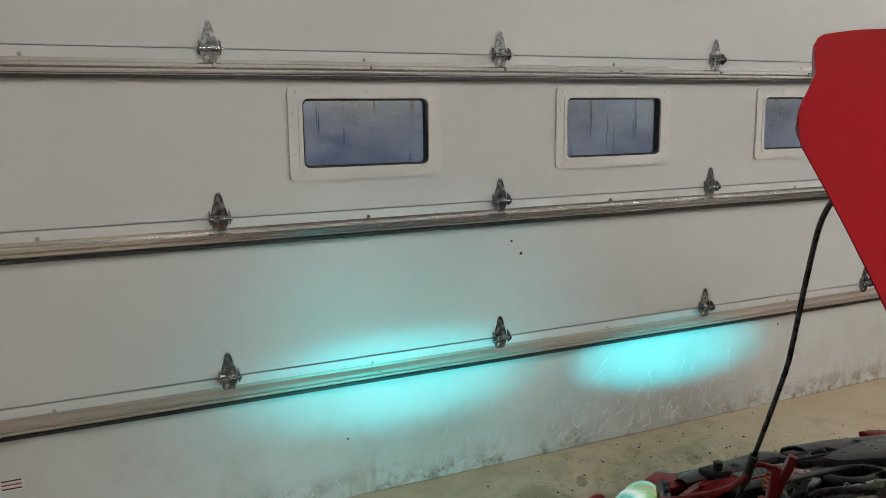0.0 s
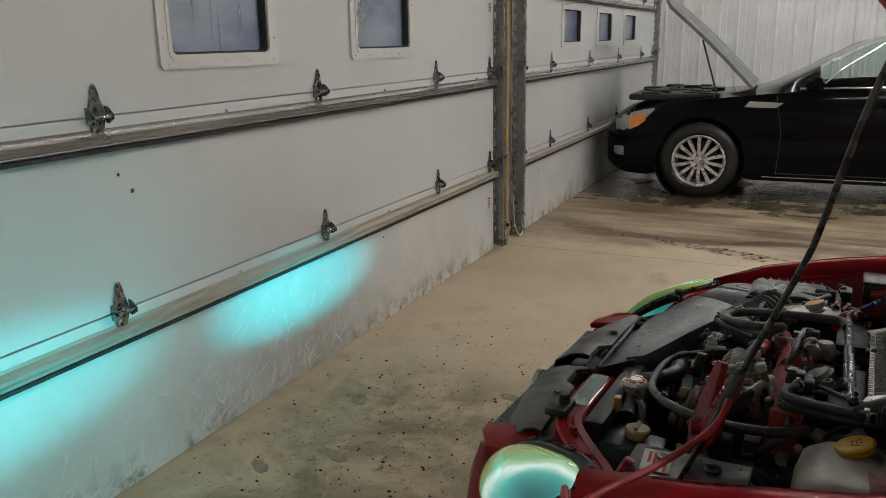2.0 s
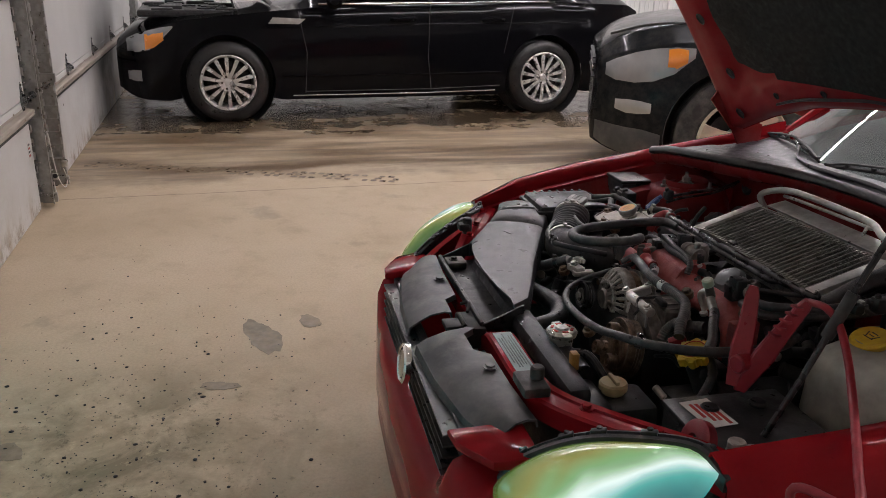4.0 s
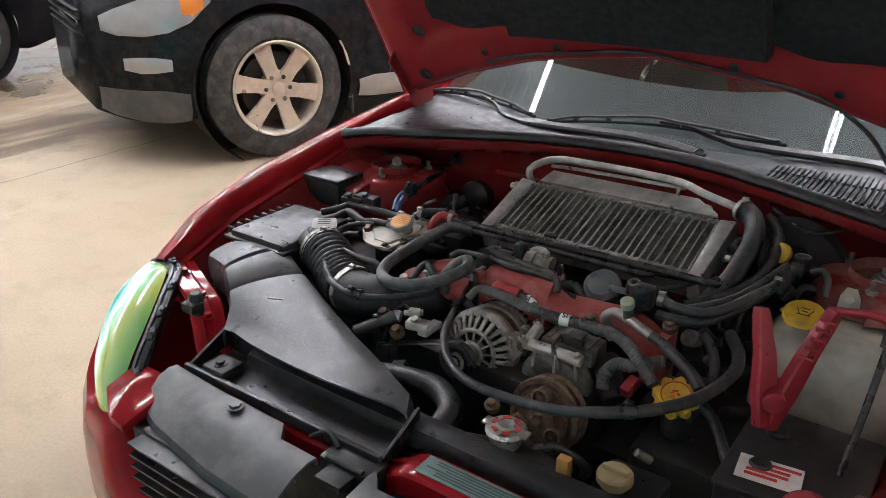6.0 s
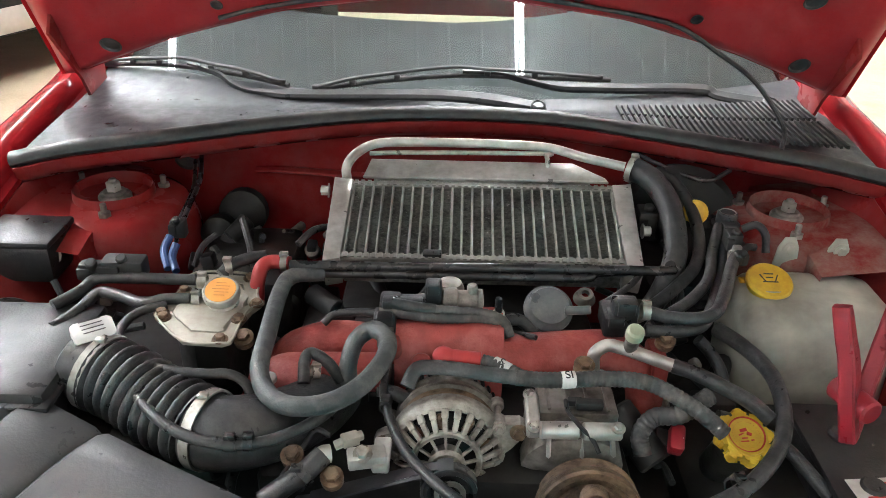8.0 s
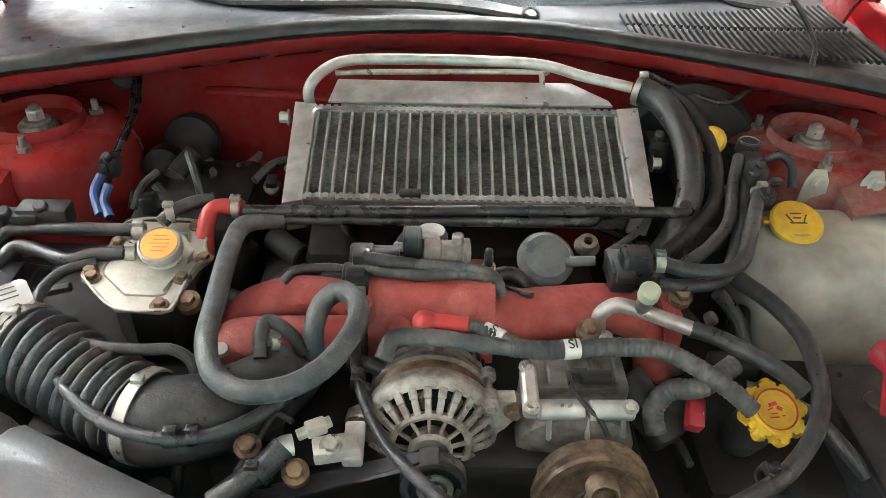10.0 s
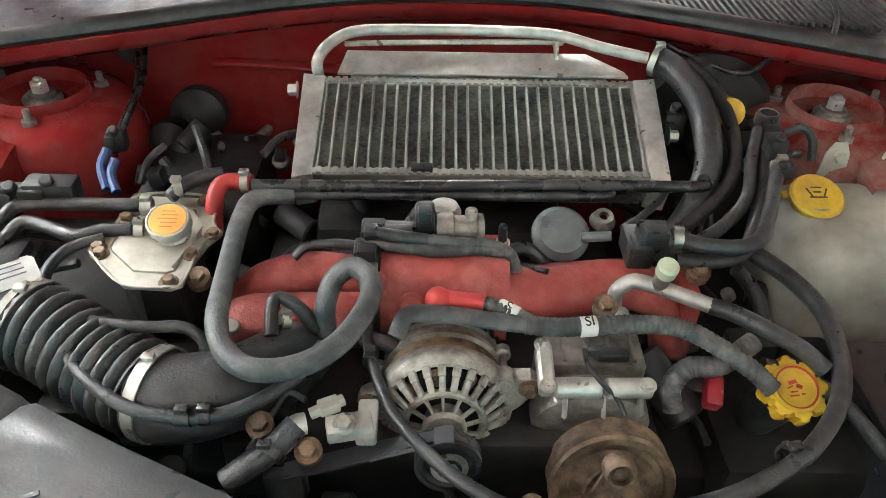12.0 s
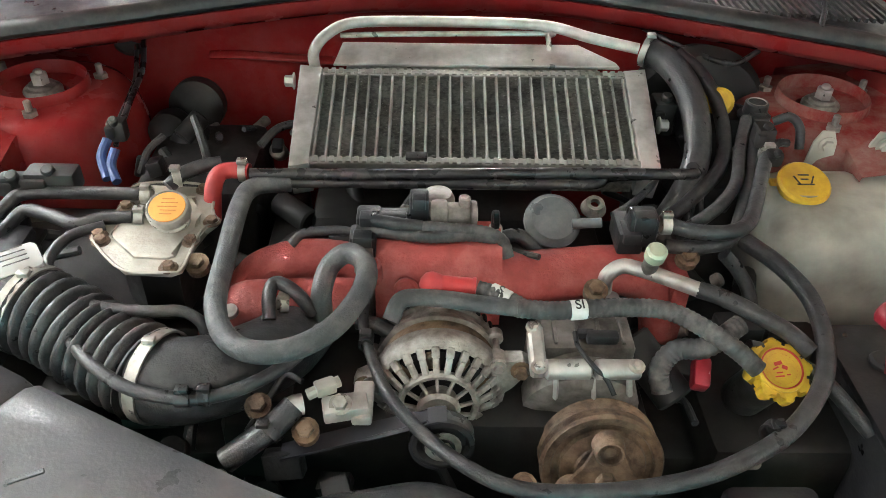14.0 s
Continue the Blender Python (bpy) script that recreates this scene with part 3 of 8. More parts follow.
M["hose_red"] = plain("red_rubber", (0.42, 0.03, 0.03), 0.5, 0, 0.4, 40)
M["loom"] = plain("loom_plastic", (0.05, 0.05, 0.05), 0.55, 0, 0.4, 60, dust=0.35)
M["cowl"] = plain("grey_cowl_plastic", (0.040, 0.042, 0.048), 0.42, 0, 0.3, 60, dust=0.06)
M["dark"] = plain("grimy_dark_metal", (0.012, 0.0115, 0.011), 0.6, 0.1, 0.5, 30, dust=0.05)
M["mat"] = plain("felt_mat", (0.010, 0.0105, 0.0105), 0.85, 0, 0.3, 80, bump=0.3)
M["duct"] = plain("grey_duct_plastic", (0.072, 0.072, 0.075), 0.38, 0, 0.3, 40, (0.04, 0.04, 0.043), bump=0.10, dust=0.10)
M["shroud"] = plain("worn_black_plastic", (0.06, 0.062, 0.066), 0.5, 0, 0.4, 16, dust=0.3)
V = np.interp


def tower_line(v):
    return V(v, (-0.45, -0.275, 0.02, 0.27, 0.47, 0.62), (0.735, 0.75, 0.79, 0.785, 0.759, 0.705)), V(v, (-0.45, -0.275, 0.02, 0.27, 0.47, 0.62), (0.925, 0.885, 0.83, 0.79, 0.75, 0.70))


def inner_line(v):
    return V(v, (-0.45, -0.25, 0.0, 0.12, 0.40, 0.62), (0.695, 0.69, 0.695, 0.70, 0.705, 0.66)), V(v, (-0.45, -0.25, 0.0, 0.12, 0.40, 0.62), (0.91, 0.87, 0.825, 0.795, 0.735, 0.685))


for s in (1, -1):
    bm = bmesh.new()
    rows = []
    for v in np.linspace(-0.42, 0.62, 44):
        ut, wt = tower_line(v)
        ui, wi = inner_line(v)
        side = V(v, (-0.42, 0.0, 0.3, 0.62), (0.862, 0.87, 0.855, 0.76))
        prof = [(ui - 0.004, wi - 0.05), (ui, wi - 0.012), (ui + 0.012, wi - 0.008), (ui + 0.016, wi + 0.004), ((ui + ut) / 2, (wi + wt) / 2 + 0.012), (ut, wt), (ut + 0.028, wt - 0.02), (side - 0.01, wt - 0.10)]
        for w in np.linspace(min(wt - 0.16, 0.66), 0.2, 12):
            prof.append((side + 0.006 * math.sin((w - 0.2) * 6), w))
        rows.append([Vector((s * a, v, b)) for a, b in prof])
    vs = grid(bm, rows)
    arch = [f for f in bm.faces if abs(f.calc_center_median().x) > 0.7 and (f.calc_center_median().y - 0.03) ** 2 + (f.calc_center_median().z - 0.30) ** 2 < 0.345 ** 2]
    bmesh.ops.delete(bm, geom=arch, context="FACES")
    for vert in bm.verts:
        if vert.is_boundary and vert.co.z < 0.68 and abs(vert.co.x) > 0.7:
            d = Vector((vert.co.y - 0.03, vert.co.z - 0.30))
            if 0.30 < d.length < 0.40:
                d = d.normalized() * 0.352
                vert.co.y, vert.co.z = 0.03 + d.x, 0.30 + d.y
    thick(bm, 0.002)
    part("fender", bm, M["red"], red_car, flat_angle=50)
    # inner apron
    bm = bmesh.new()
    rows = []
    for v in np.linspace(-0.10, 0.60, 15):
        ui, wi = inner_line(v)
        rows.append([Vector((s * a, v, b)) for a, b in ((ui - 0.002, wi - 0.02), (ui - 0.012, wi - 0.05), (ui - 0.05, wi - 0.075), (ui - 0.065, wi - 0.16), (ui - 0.09, 0.42), (ui - 0.12, 0.34))])
    grid(bm, rows)
    thick(bm, 0.003)
    part("inner_fender", bm, M["red_bay"], red_car, "grimy red inner wing panel", flat_angle=60)

# front bumper
bm = bmesh.new()
rows = []
for u in np.linspace(-0.86, 0.86, 61):
    a = abs(u)
    vf = V(a, (0, 0.25, 0.45, 0.6, 0.7, 0.78, 0.83, 0.86), (0.985, 0.978, 0.95, 0.90, 0.835, 0.74, 0.625, 0.46))
    top = V(a, (0, 0.36, 0.43, 0.50, 0.60, 0.70, 0.78, 0.83, 0.86), (0.485, 0.485, 0.575, 0.555, 0.525, 0.545, 0.580, 0.600, 0.615))
    rows.append([Vector((u * (1 - k), vf - d, w)) for k, d, w in ((0.03, 0.10, top + 0.005), (0.012, 0.05, top), (0.004, 0.018, top - 0.012), (0, 0.004, top - 0.05), (0, 0.0, (top + 0.3) / 2), (0, 0.0, 0.33), (0.002, 0.012, 0.30), (0.002, 0.004, 0.26), (0.004, 0.02, 0.18), (0.01, 0.06, 0.14))])
grid(bm, rows)
thick(bm, 0.003)
bumper = part("front_bumper", bm, M["red"], red_car, "red painted front bumper with stone chips", flat_angle=50)
for s in (1, -1):
    bm = bmesh.new()
    prism(bm, [(s * 0.40, 0.80), (s * 0.52, 0.80), (s * 0.505, 0.88), (s * 0.43, 0.925), (s * 0.385, 0.93)][::s], 0.02, Matrix.Translation((0, 0, 0.585)) @ Matrix.Rotation(radians(-6), 4, "X") @ Matrix.Translation((0, 0, 0.09)), 0.006)
    part("corner_filler", bm, M["red"], bumper)

# grille opening, top covers and badge
bm = bmesh.new()
box(bm, (0, 0.90, 0.50), (0.80, 0.02, 0.16), 0.004)
for i in range(7):
    box(bm, (0, 0.925, 0.44 + i * 0.022), (0.74, 0.03, 0.004))
grille = part("grille", bm, M["plastic"], red_car, "black plastic grille insert", smooth=False)
bm = bmesh.new()
lathe(bm, (-0.03, 0.945, 0.545), (-0.03, 0.985, 0.55), [(0, 0), (0, 0.044), (0.012, 0.044), (0.016, 0.038), (0.013, 0.034)], 32)
part("badge_rim", bm, M["chrome"], grille, "chrome oval badge rim")
bm = bmesh.new()
lathe(bm, (-0.03, 0.95, 0.545), (-0.03, 0.985, 0.55), [(0, 0), (0.0, 0.036), (0.009, 0.03), (0.011, 0)], 32)
part("badge_face", bm, M["dark_glass"], grille)


def cover(ua, ub, notch):
    bm = bmesh.new()
    rows = []
    for u in np.linspace(ua, ub, 16):
        a = abs(u)
        back = V(a, (0, 0.3, 0.45), (0.80, 0.795, 0.785))
        front = V(a, (0, 0.2, 0.36, 0.45), (0.935, 0.925, 0.90, 0.86))
        f = 1 if abs(u - notch) > 0.05 else 0
        back += 0.03 * (1 - f)
        rows.append([Vector((u, v, w)) for v, w in ((back, 0.612), (back + 0.003, 0.625), (back + 0.02, 0.628), ((back + front) / 2, 0.622), (front - 0.025, 0.608), (front - 0.004, 0.594), (front, 0.575), (front - 0.004, 0.555))])
    grid(bm, rows)
    thick(bm, 0.004)
    bolt(bm, ((ua + ub) / 2, 0.82, 0.631), (0, 0, 1), 0.01, 0.004)
    return bm


part("radiator_cover", cover(0.045, 0.43, 0.08), M["shroud"], red_car, "scuffed black plastic radiator cover", flat_angle=40)
part("radiator_cover", cover(-0.43, -0.045, -0.1), M["shroud"], red_car, "scuffed black plastic radiator cover", flat_angle=40)

# bonnet latch and upper radiator support
bm = bmesh.new()
box(bm, (0.0, 0.80, 0.60), (0.10, 0.05, 0.05), 0.006)
box(bm, (0.0, 0.83, 0.615), (0.05, 0.06, 0.012), 0.003)
cyl(bm, (-0.035, 0.82, 0.625), (0.035, 0.82, 0.625), 0.005, 10)
sweep(bm, [(0.03, 0.80, 0.63), (0.06, 0.79, 0.64), (0.09, 0.80, 0.625)], 0.004, 8)
part("bonnet_latch", bm, M["dark"], red_car)


def bar(bm, pts, w, h):
    """A box section bar along pts, w wide across, h high."""
    line = spline(pts, 6)
    rows = []
    for i, p in enumerate(line):
        t = (line[min(i + 1, len(line) - 1)] - line[max(i - 1, 0)])
        t.z = 0
        t.normalize()
        n = Vector((-t.y, t.x, 0))
        rows.append([p + n * a * w / 2 + Vector((0, 0, b)) for a, b in ((-1, -h), (-1, -0.005), (-0.85, 0), (-0.3, 0.002), (-0.2, -0.002), (0.2, -0.002), (0.3, 0.002), (0.85, 0), (1, -0.005), (1, -h))])
    vs = grid(bm, rows, True)
    bm.faces.new(vs[0][::-1])
    bm.faces.new(vs[-1])


bm = bmesh.new()
bar(bm, [(0.675, 0.585, 0.683), (0.60, 0.62, 0.683), (0.50, 0.665, 0.678), (0.42, 0.715, 0.632), (0.36, 0.745, 0.606), (0.30, 0.755, 0.604), (0, 0.757, 0.604), (-0.05, 0.757, 0.612), (-0.10, 0.757, 0.63), (-0.30, 0.757, 0.632), (-0.40, 0.735, 0.642), (-0.50, 0.68, 0.655), (-0.62, 0.605, 0.672), (-0.70, 0.575, 0.682)], 0.062, 0.04)
for u, v, w in ((0.63, 0.61, 0.683), (0.52, 0.655, 0.68), (0.46, 0.69, 0.668), (-0.45, 0.71, 0.65), (-0.57, 0.64, 0.666), (-0.65, 0.59, 0.676)):
    bolt(bm, (u, v, w), (0, 0, 1), 0.008, 0.008)
support = part("radiator_support", bm, M["red"], red_car, "red steel upper radiator support bar", flat_angle=40)
bm = bmesh.new()
box(bm, (-0.19, 0.757, 0.6335), (0.19, 0.04, 0.0012))
part("information_sticker", bm, plain("faded_sticker", (0.17, 0.27, 0.25), 0.4, 0, 0.5, 40, (0.08, 0.1, 0.1)), support, "faded green printed sticker", smooth=False)
bm = bmesh.new()
for i in range(6):
    box(bm, (-0.19 + (i % 2) * 0.01, 0.743 + i * 0.0055, 0.6347), (0.15 - 0.02 * (i % 3), 0.0022, 0.0006))
part("print_bars", bm, plain("sticker_print", (0.06, 0.1, 0.1), 0.5), support, smooth=False)
for u in (-0.35, 0.49):
    bm = bmesh.new()
    box(bm, (u, 0.775 if u < 0 else 0.70, 0.650 if u < 0 else 0.685), (0.075 if u < 0 else 0.035, 0.05 if u < 0 else 0.03, 0.02), 0.005)
    cyl(bm, (u, 0.765 if u < 0 else 0.69, 0.66), (u, 0.765 if u < 0 else 0.69, 0.685 if u < 0 else 0.71), 0.013, 14, 0.003)
    part("radiator_bracket", bm, M["rubber"], red_car, "black bracket with rubber bush")

# headlamps


def make_lens_mat():
    k = Nodes("lit_headlamp_lens")
    x, y, z = k.xyz()
    across = k.math("ADD", k.math("ABSOLUTE", x), k.math("MULTIPLY", k.math("SUBTRACT", k.noise(5.5, 2, 0.4, None, 0.8), 0.5), 0.10))
    across = k.math("ADD", across, k.math("MULTIPLY", k.math("SUBTRACT", y, 0.75), 0.35))
    f = k.math("MULTIPLY", k.math("SUBTRACT", across, 0.50), 4.4)
    c = k.ramp(f, (0.10, (0.10, 0.42, 0.20)), (0.28, (0.30, 0.60, 0.10)), (0.44, (0.62, 0.66, 0.10)), (0.56, (0.35, 0.80, 0.30)), (0.66, (0.80, 1.0, 0.90)), (0.78, (0.10, 0.75, 0.65)), (0.95, (0.02, 0.30, 0.36)))
    b = k.ramp(f, (0.10, 0.16), (0.44, 0.32), (0.58, 0.5), (0.66, 1.0), (0.76, 0.55), (0.95, 0.22))
    return k.set(Base_Color=(0.10, 0.13, 0.11), Emission_Color=c, Emission_Strength=k.math("MULTIPLY", b, 1.7), Roughness=0.06, Coat_Weight=1.0)


M["lens"] = make_lens_mat()
OUT = [(0.715, 0.625, 0.692), (0.66, 0.64, 0.698), (0.60, 0.71, 0.680), (0.555, 0.775, 0.655), (0.525, 0.835, 0.615), (0.505, 0.885, 0.555), (0.565, 0.875, 0.530), (0.65, 0.815, 0.550), (0.712, 0.735, 0.603), (0.732, 0.67, 0.655)]
for s in (1, -1):
    ring = spline([Vector(p) for p in OUT + OUT[:1]], 4)[:-1]
    c = sum(ring, Vector()) / len(ring)
    nrm = Vector((0.42, 0.62, 0.62)).normalized()
    bm = bmesh.new()
    rows = []
    for f, h in ((1, -0.01), (1, 0.0), (0.9, 0.012), (0.7, 0.026), (0.45, 0.035), (0.2, 0.039), (0.03, 0.04)):
        rows.append([Vector((s * q.x, q.y, q.z)) for q in (c + (p - c) * f + nrm * h for p in ring)])
    vs = grid(bm, rows, True)
    bm.faces.new(vs[-1])
    lamp = part("headlamp", bm, M["lens"], red_car, "lit headlamp glowing green, yellow and cyan", flat_angle=80)
    bm = bmesh.new()
    edge = [Vector((s * p[0], p[1], p[2])) for p in ((0.735, 0.615, 0.70), (0.655, 0.625, 0.706), (0.585, 0.705, 0.688), (0.54, 0.77, 0.663), (0.505, 0.835, 0.62), (0.485, 0.875, 0.57))]
    bar(bm, [q + Vector((-s * 0.008, -0.006, -0.010)) for q in edge], 0.026, 0.022)
    hh = part("headlamp_housing", bm, M["plastic"], red_car, "black plastic lamp housing edge", flat_angle=30)
    line = spline(edge, 6)
    for f in (0.16, 0.34, 0.5, 0.66, 0.84):
        q = line[int(f * (len(line) - 1))]
        d = (line[min(int(f * (len(line) - 1)) + 1, len(line) - 1)] - q).normalized()
        bm = bmesh.new()
        box(bm, q + Vector((-s * 0.012, -0.008, -0.008)), (0.026, 0.012, 0.008), 0.002, d.to_track_quat("X", "Z").to_matrix())
        cyl(bm, q + Vector((-s * 0.014, -0.010, -0.006)), q + Vector((-s * 0.014, -0.010, -0.001)), 0.005, 10, 0.001)
        part("housing_clip", bm, M["plastic"], hh)

# cowl, seal, firewall
SEAL = [(0.69, 0.05, 0.845), (0.60, 0.035, 0.862), (0.44, -0.01, 0.872), (0.30, -0.06, 0.878), (0.15, -0.105, 0.882), (-0.02, -0.125, 0.883), (-0.18, -0.115, 0.882), (-0.32, -0.075, 0.878), (-0.46, -0.03, 0.872), (-0.60, 0.0, 0.86), (-0.70, 0.02, 0.845)]
seal = spline(SEAL, 6)
bm = bmesh.new()
sweep(bm, SEAL, 0.016, 12, 6, squash=0.75)
sweep(bm, [(a, b - 0.012, c - 0.012) for a, b, c in SEAL], 0.009, 8, 6)
part("weatherstrip", bm, M["seal"], red_car, "dusty black bonnet weatherstrip")
bm = bmesh.new()
rows = [[p + Vector((0, d, h)) for p in seal] for d, h in ((0.004, -0.012), (-0.004, -0.03), (-0.02, -0.042))]
# below the seal's flange the sheet stands back behind the strut towers
for d, h in ((-0.155, -0.05), (-0.165, -0.12), (-0.150, -0.20), (-0.17, -0.34), (-0.19, -0.50)):
    rows.append([Vector((p.x, min(p.y - 0.02, d), p.z + h)) for p in seal])
grid(bm, rows)
thick(bm, 0.004)
part("firewall", bm, M["red_bay"], red_car, "grimy red painted bulkhead", flat_angle=60)


def glass_base(u):
    return -0.222 - 0.18 * (u / 0.70) ** 2, 0.868 + 0.012 * abs(u)


bm = bmesh.new()
rows = []
for p in seal:
    gv, gw = glass_base(p.x)
    e = Vector((p.x, gv + 0.0, gw + 0.004))
    rows.append([p + Vector((0, -0.006, -0.004))] + [p.lerp(e, f) + Vector((0, 0, h)) for f, h in ((0.15, -0.002), (0.45, -0.004), (0.5, -0.008), (0.8, -0.008), (0.9, 0.0), (1.0, 0.004), (1.12, -0.03))])
grid(bm, rows)
thick(bm, 0.003)
cowl = part("cowl_panel", bm, M["cowl"], red_car, "grey plastic scuttle panel", flat_angle=40)
bm = bmesh.new()
for i in range(34):
    u = -0.30 - i * 0.0105
    sv = V(u, (-0.70, -0.60, -0.46, -0.32), (0.02, 0.0, -0.03, -0.075))
    gv, gw = glass_base(u)
    for f0, f1 in ((0.10, 0.42), (0.46, 0.74)):
        a, b = sv + (gv - sv) * f0, sv + (gv - sv) * f1
        box(bm, (u, (a + b) / 2, 0.877), (0.0045, abs(b - a), 0.006))
part("cowl_vent", bm, M["rubber"], cowl, "black slotted air intake grille", smooth=False)

# windscreen and cabin
bm = bmesh.new()
rows = []
for u in np.linspace(-0.70, 0.70, 25):
    gv, gw = glass_base(u)
    tv, tw = -0.98 - 0.10 * (u / 0.6) ** 2, 1.33 - 0.03 * (u / 0.6) ** 2
    rows.append([Vector((u * (1 - 0.16 * f), gv + (tv - gv) * f, gw + (tw - gw) * f + 0.035 * math.sin(math.pi * f))) for f in np.linspace(0, 1, 10)])
grid(bm, rows)
thick(bm, 0.005)
ws = part("windscreen", bm, M["windscreen"], red_car, "clear raked windscreen with wiper marks")
ws.visible_shadow = False
bm = bmesh.new()
rows = []
for u in np.linspace(-0.68, 0.68, 15):
    gv, gw = glass_base(u)
    rows.append([Vector((u, gv - 0.02, gw - 0.02)), Vector((u, gv - 0.2, gw + 0.03)), Vector((u, gv - 0.38, gw + 0.06 + 0.03 * math.exp(-((u + 0.35) / 0.2) ** 2))), Vector((u, gv - 0.46, gw - 0.02)), Vector((u, gv - 0.5, 0.5))])
grid(bm, rows)
part("dashboard", bm, plain("dash_grey", (0.014, 0.015, 0.016), 0.6), red_car, "dark grey dashboard")
for s in (1, -1):
    bm = bmesh.new()
    sweep(bm, [(s * 0.715, -0.44, 0.87), (s * 0.67, -0.72, 1.09), (s * 0.60, -1.08, 1.31)], 0.03, 10, 6)
    part("windscreen_pillar", bm, M["red"], red_car)
    bm = bmesh.new()
    lathe(bm, (s * 0.85, -0.62, 0.97), (s * 0.93, -0.60, 0.97), [(-0.09, 0), (-0.085, 0.03), (-0.05, 0.062), (0.0, 0.07), (0.06, 0.06), (0.085, 0.03), (0.09, 0)], 18)
    part("door_mirror", bm, M["red"], red_car)

# wipers: each arm from its spindle to the middle of its blade
WIPE = (([(-0.15, -0.167, 0.885), (-0.062, -0.190, 0.890), (0.033, -0.205, 0.890), (0.152, -0.212, 0.885), (0.279, -0.222, 0.878), (0.363, -0.236, 0.874), (0.408, -0.254, 0.878), (0.452, -0.289, 0.892), (0.516, -0.322, 0.898)],
         [(0.712, -0.362, 0.880), (0.609, -0.344, 0.890), (0.522, -0.320, 0.894), (0.408, -0.284, 0.892), (0.309, -0.251, 0.884)]),
        ([(-0.60, -0.270, 0.872), (-0.508, -0.285, 0.880), (-0.471, -0.292, 0.890), (-0.298, -0.264, 0.895), (-0.19, -0.255, 0.898), (-0.133, -0.258, 0.906), (-0.086, -0.266, 0.914), (-0.016, -0.265, 0.916)],
         [(0.256, -0.236, 0.882), (0.16, -0.247, 0.896), (0.006, -0.262, 0.909), (-0.132, -0.266, 0.909), (-0.296, -0.281, 0.904)]))
for arm_line, blade_line in WIPE:
    bm = bmesh.new()
    line = spline(arm_line, 6)
    n = len(line)
    rows = []
    for i, q in enumerate(line):
        f = i / (n - 1)
        hw = V(f, (0, 0.06, 0.30, 0.55, 0.62, 1), (0.012, 0.014, 0.012, 0.011, 0.005, 0.004))
        t = (line[min(i + 1, n - 1)] - line[max(i - 1, 0)]).normalized()
        w = t.cross(Vector((0, 0.4, 0.9))).normalized()
        up = w.cross(t).normalized()
        rows.append([q + w * x * hw + up * y * 0.005 for x, y in ((-1, -1), (-1, 0.2), (-0.6, 1), (0.6, 1), (1, 0.2), (1, -1))])
    vs = grid(bm, rows, True)
    bm.faces.new(vs[0][::-1])
    bm.faces.new(vs[-1])
    wiper = part("wiper_arm", bm, M["plastic"], red_car, "black wiper arm at rest")
    bm = bmesh.new()
    q = Vector(arm_line[0])
    lathe(bm, q - Vector((0, 0, 0.02)), q + Vector((0, 0.01, 0.012)), [(0, 0.011), (0.02, 0.014), (0.028, 0.014), (0.030, 0.010), (0.028, 0.008), (0.028, 0)], 20)
    part("spindle_cap", bm, M["pipe_black"], wiper)
    bm = bmesh.new()
    sweep(bm, blade_line, 0.0045, 8, 8)
    part("wiper_rubber", bm, M["rubber"], wiper)
    line = spline(blade_line, 8)
    n = len(line) - 1
    bm = bmesh.new()
    sweep(bm, [line[int(n * f)] + Vector((0, 0.004, h)) for f, h in ((0.03, 0.006), (0.2, 0.012), (0.35, 0.014), (0.5, 0.018), (0.65, 0.014), (0.8, 0.012), (0.97, 0.006))], 0.0045, 8, 8, squash=0.7)
    for f in (0.03, 0.2, 0.36, 0.64, 0.8, 0.97):
        q = line[int(n * f)]
        box(bm, q + Vector((0, 0.002, 0.005)), (0.012, 0.010, 0.010), 0.002)
    part("wiper_bow", bm, M["rubber"], wiper, "black wiper bow with claws")

# bonnet, raised on its prop
HA = radians(54.5)


def hood_pt(u, s, up=0.0):
    """A point of the raised bonnet: s along it from the hinge line, up outwards from its skin."""
    h = 0.05 * (1 - (u / 0.75) ** 2) + 0.03 * math.sin(math.pi * min(max(s, 0), 1.0)) - 0.9 * max(0.0, s - 0.9) ** 2 + up
    return Vector((u, -0.245 + s * math.cos(HA) - h * math.sin(HA), 0.895 + s * math.sin(HA) + h * math.cos(HA)))


def hood_edge(u):
    a = abs(u)
    return V(a, (0, 0.3, 0.5, 0.62, 0.70, 0.74), (0.17, 0.13, 0.075, 0.03, 0.0, 0.0)), V(a, (0, 0.25, 0.42, 0.52, 0.555, 0.603, 0.66, 0.70, 0.73), (1.10, 1.095, 1.085, 1.07, 1.045, 0.965, 0.91, 0.872, 0.80))


bm = bmesh.new()
rows = []
for u in np.linspace(-0.73, 0.73, 61):
    a, b = hood_edge(u)
    rows.append([hood_pt(u, a + (b - a) * f) for f in np.linspace(0, 1, 30)])
vs = grid(bm, rows)
thick(bm, 0.003)
hood = part("bonnet", bm, M["red"], red_car, "raised glossy red bonnet", flat_angle=50)
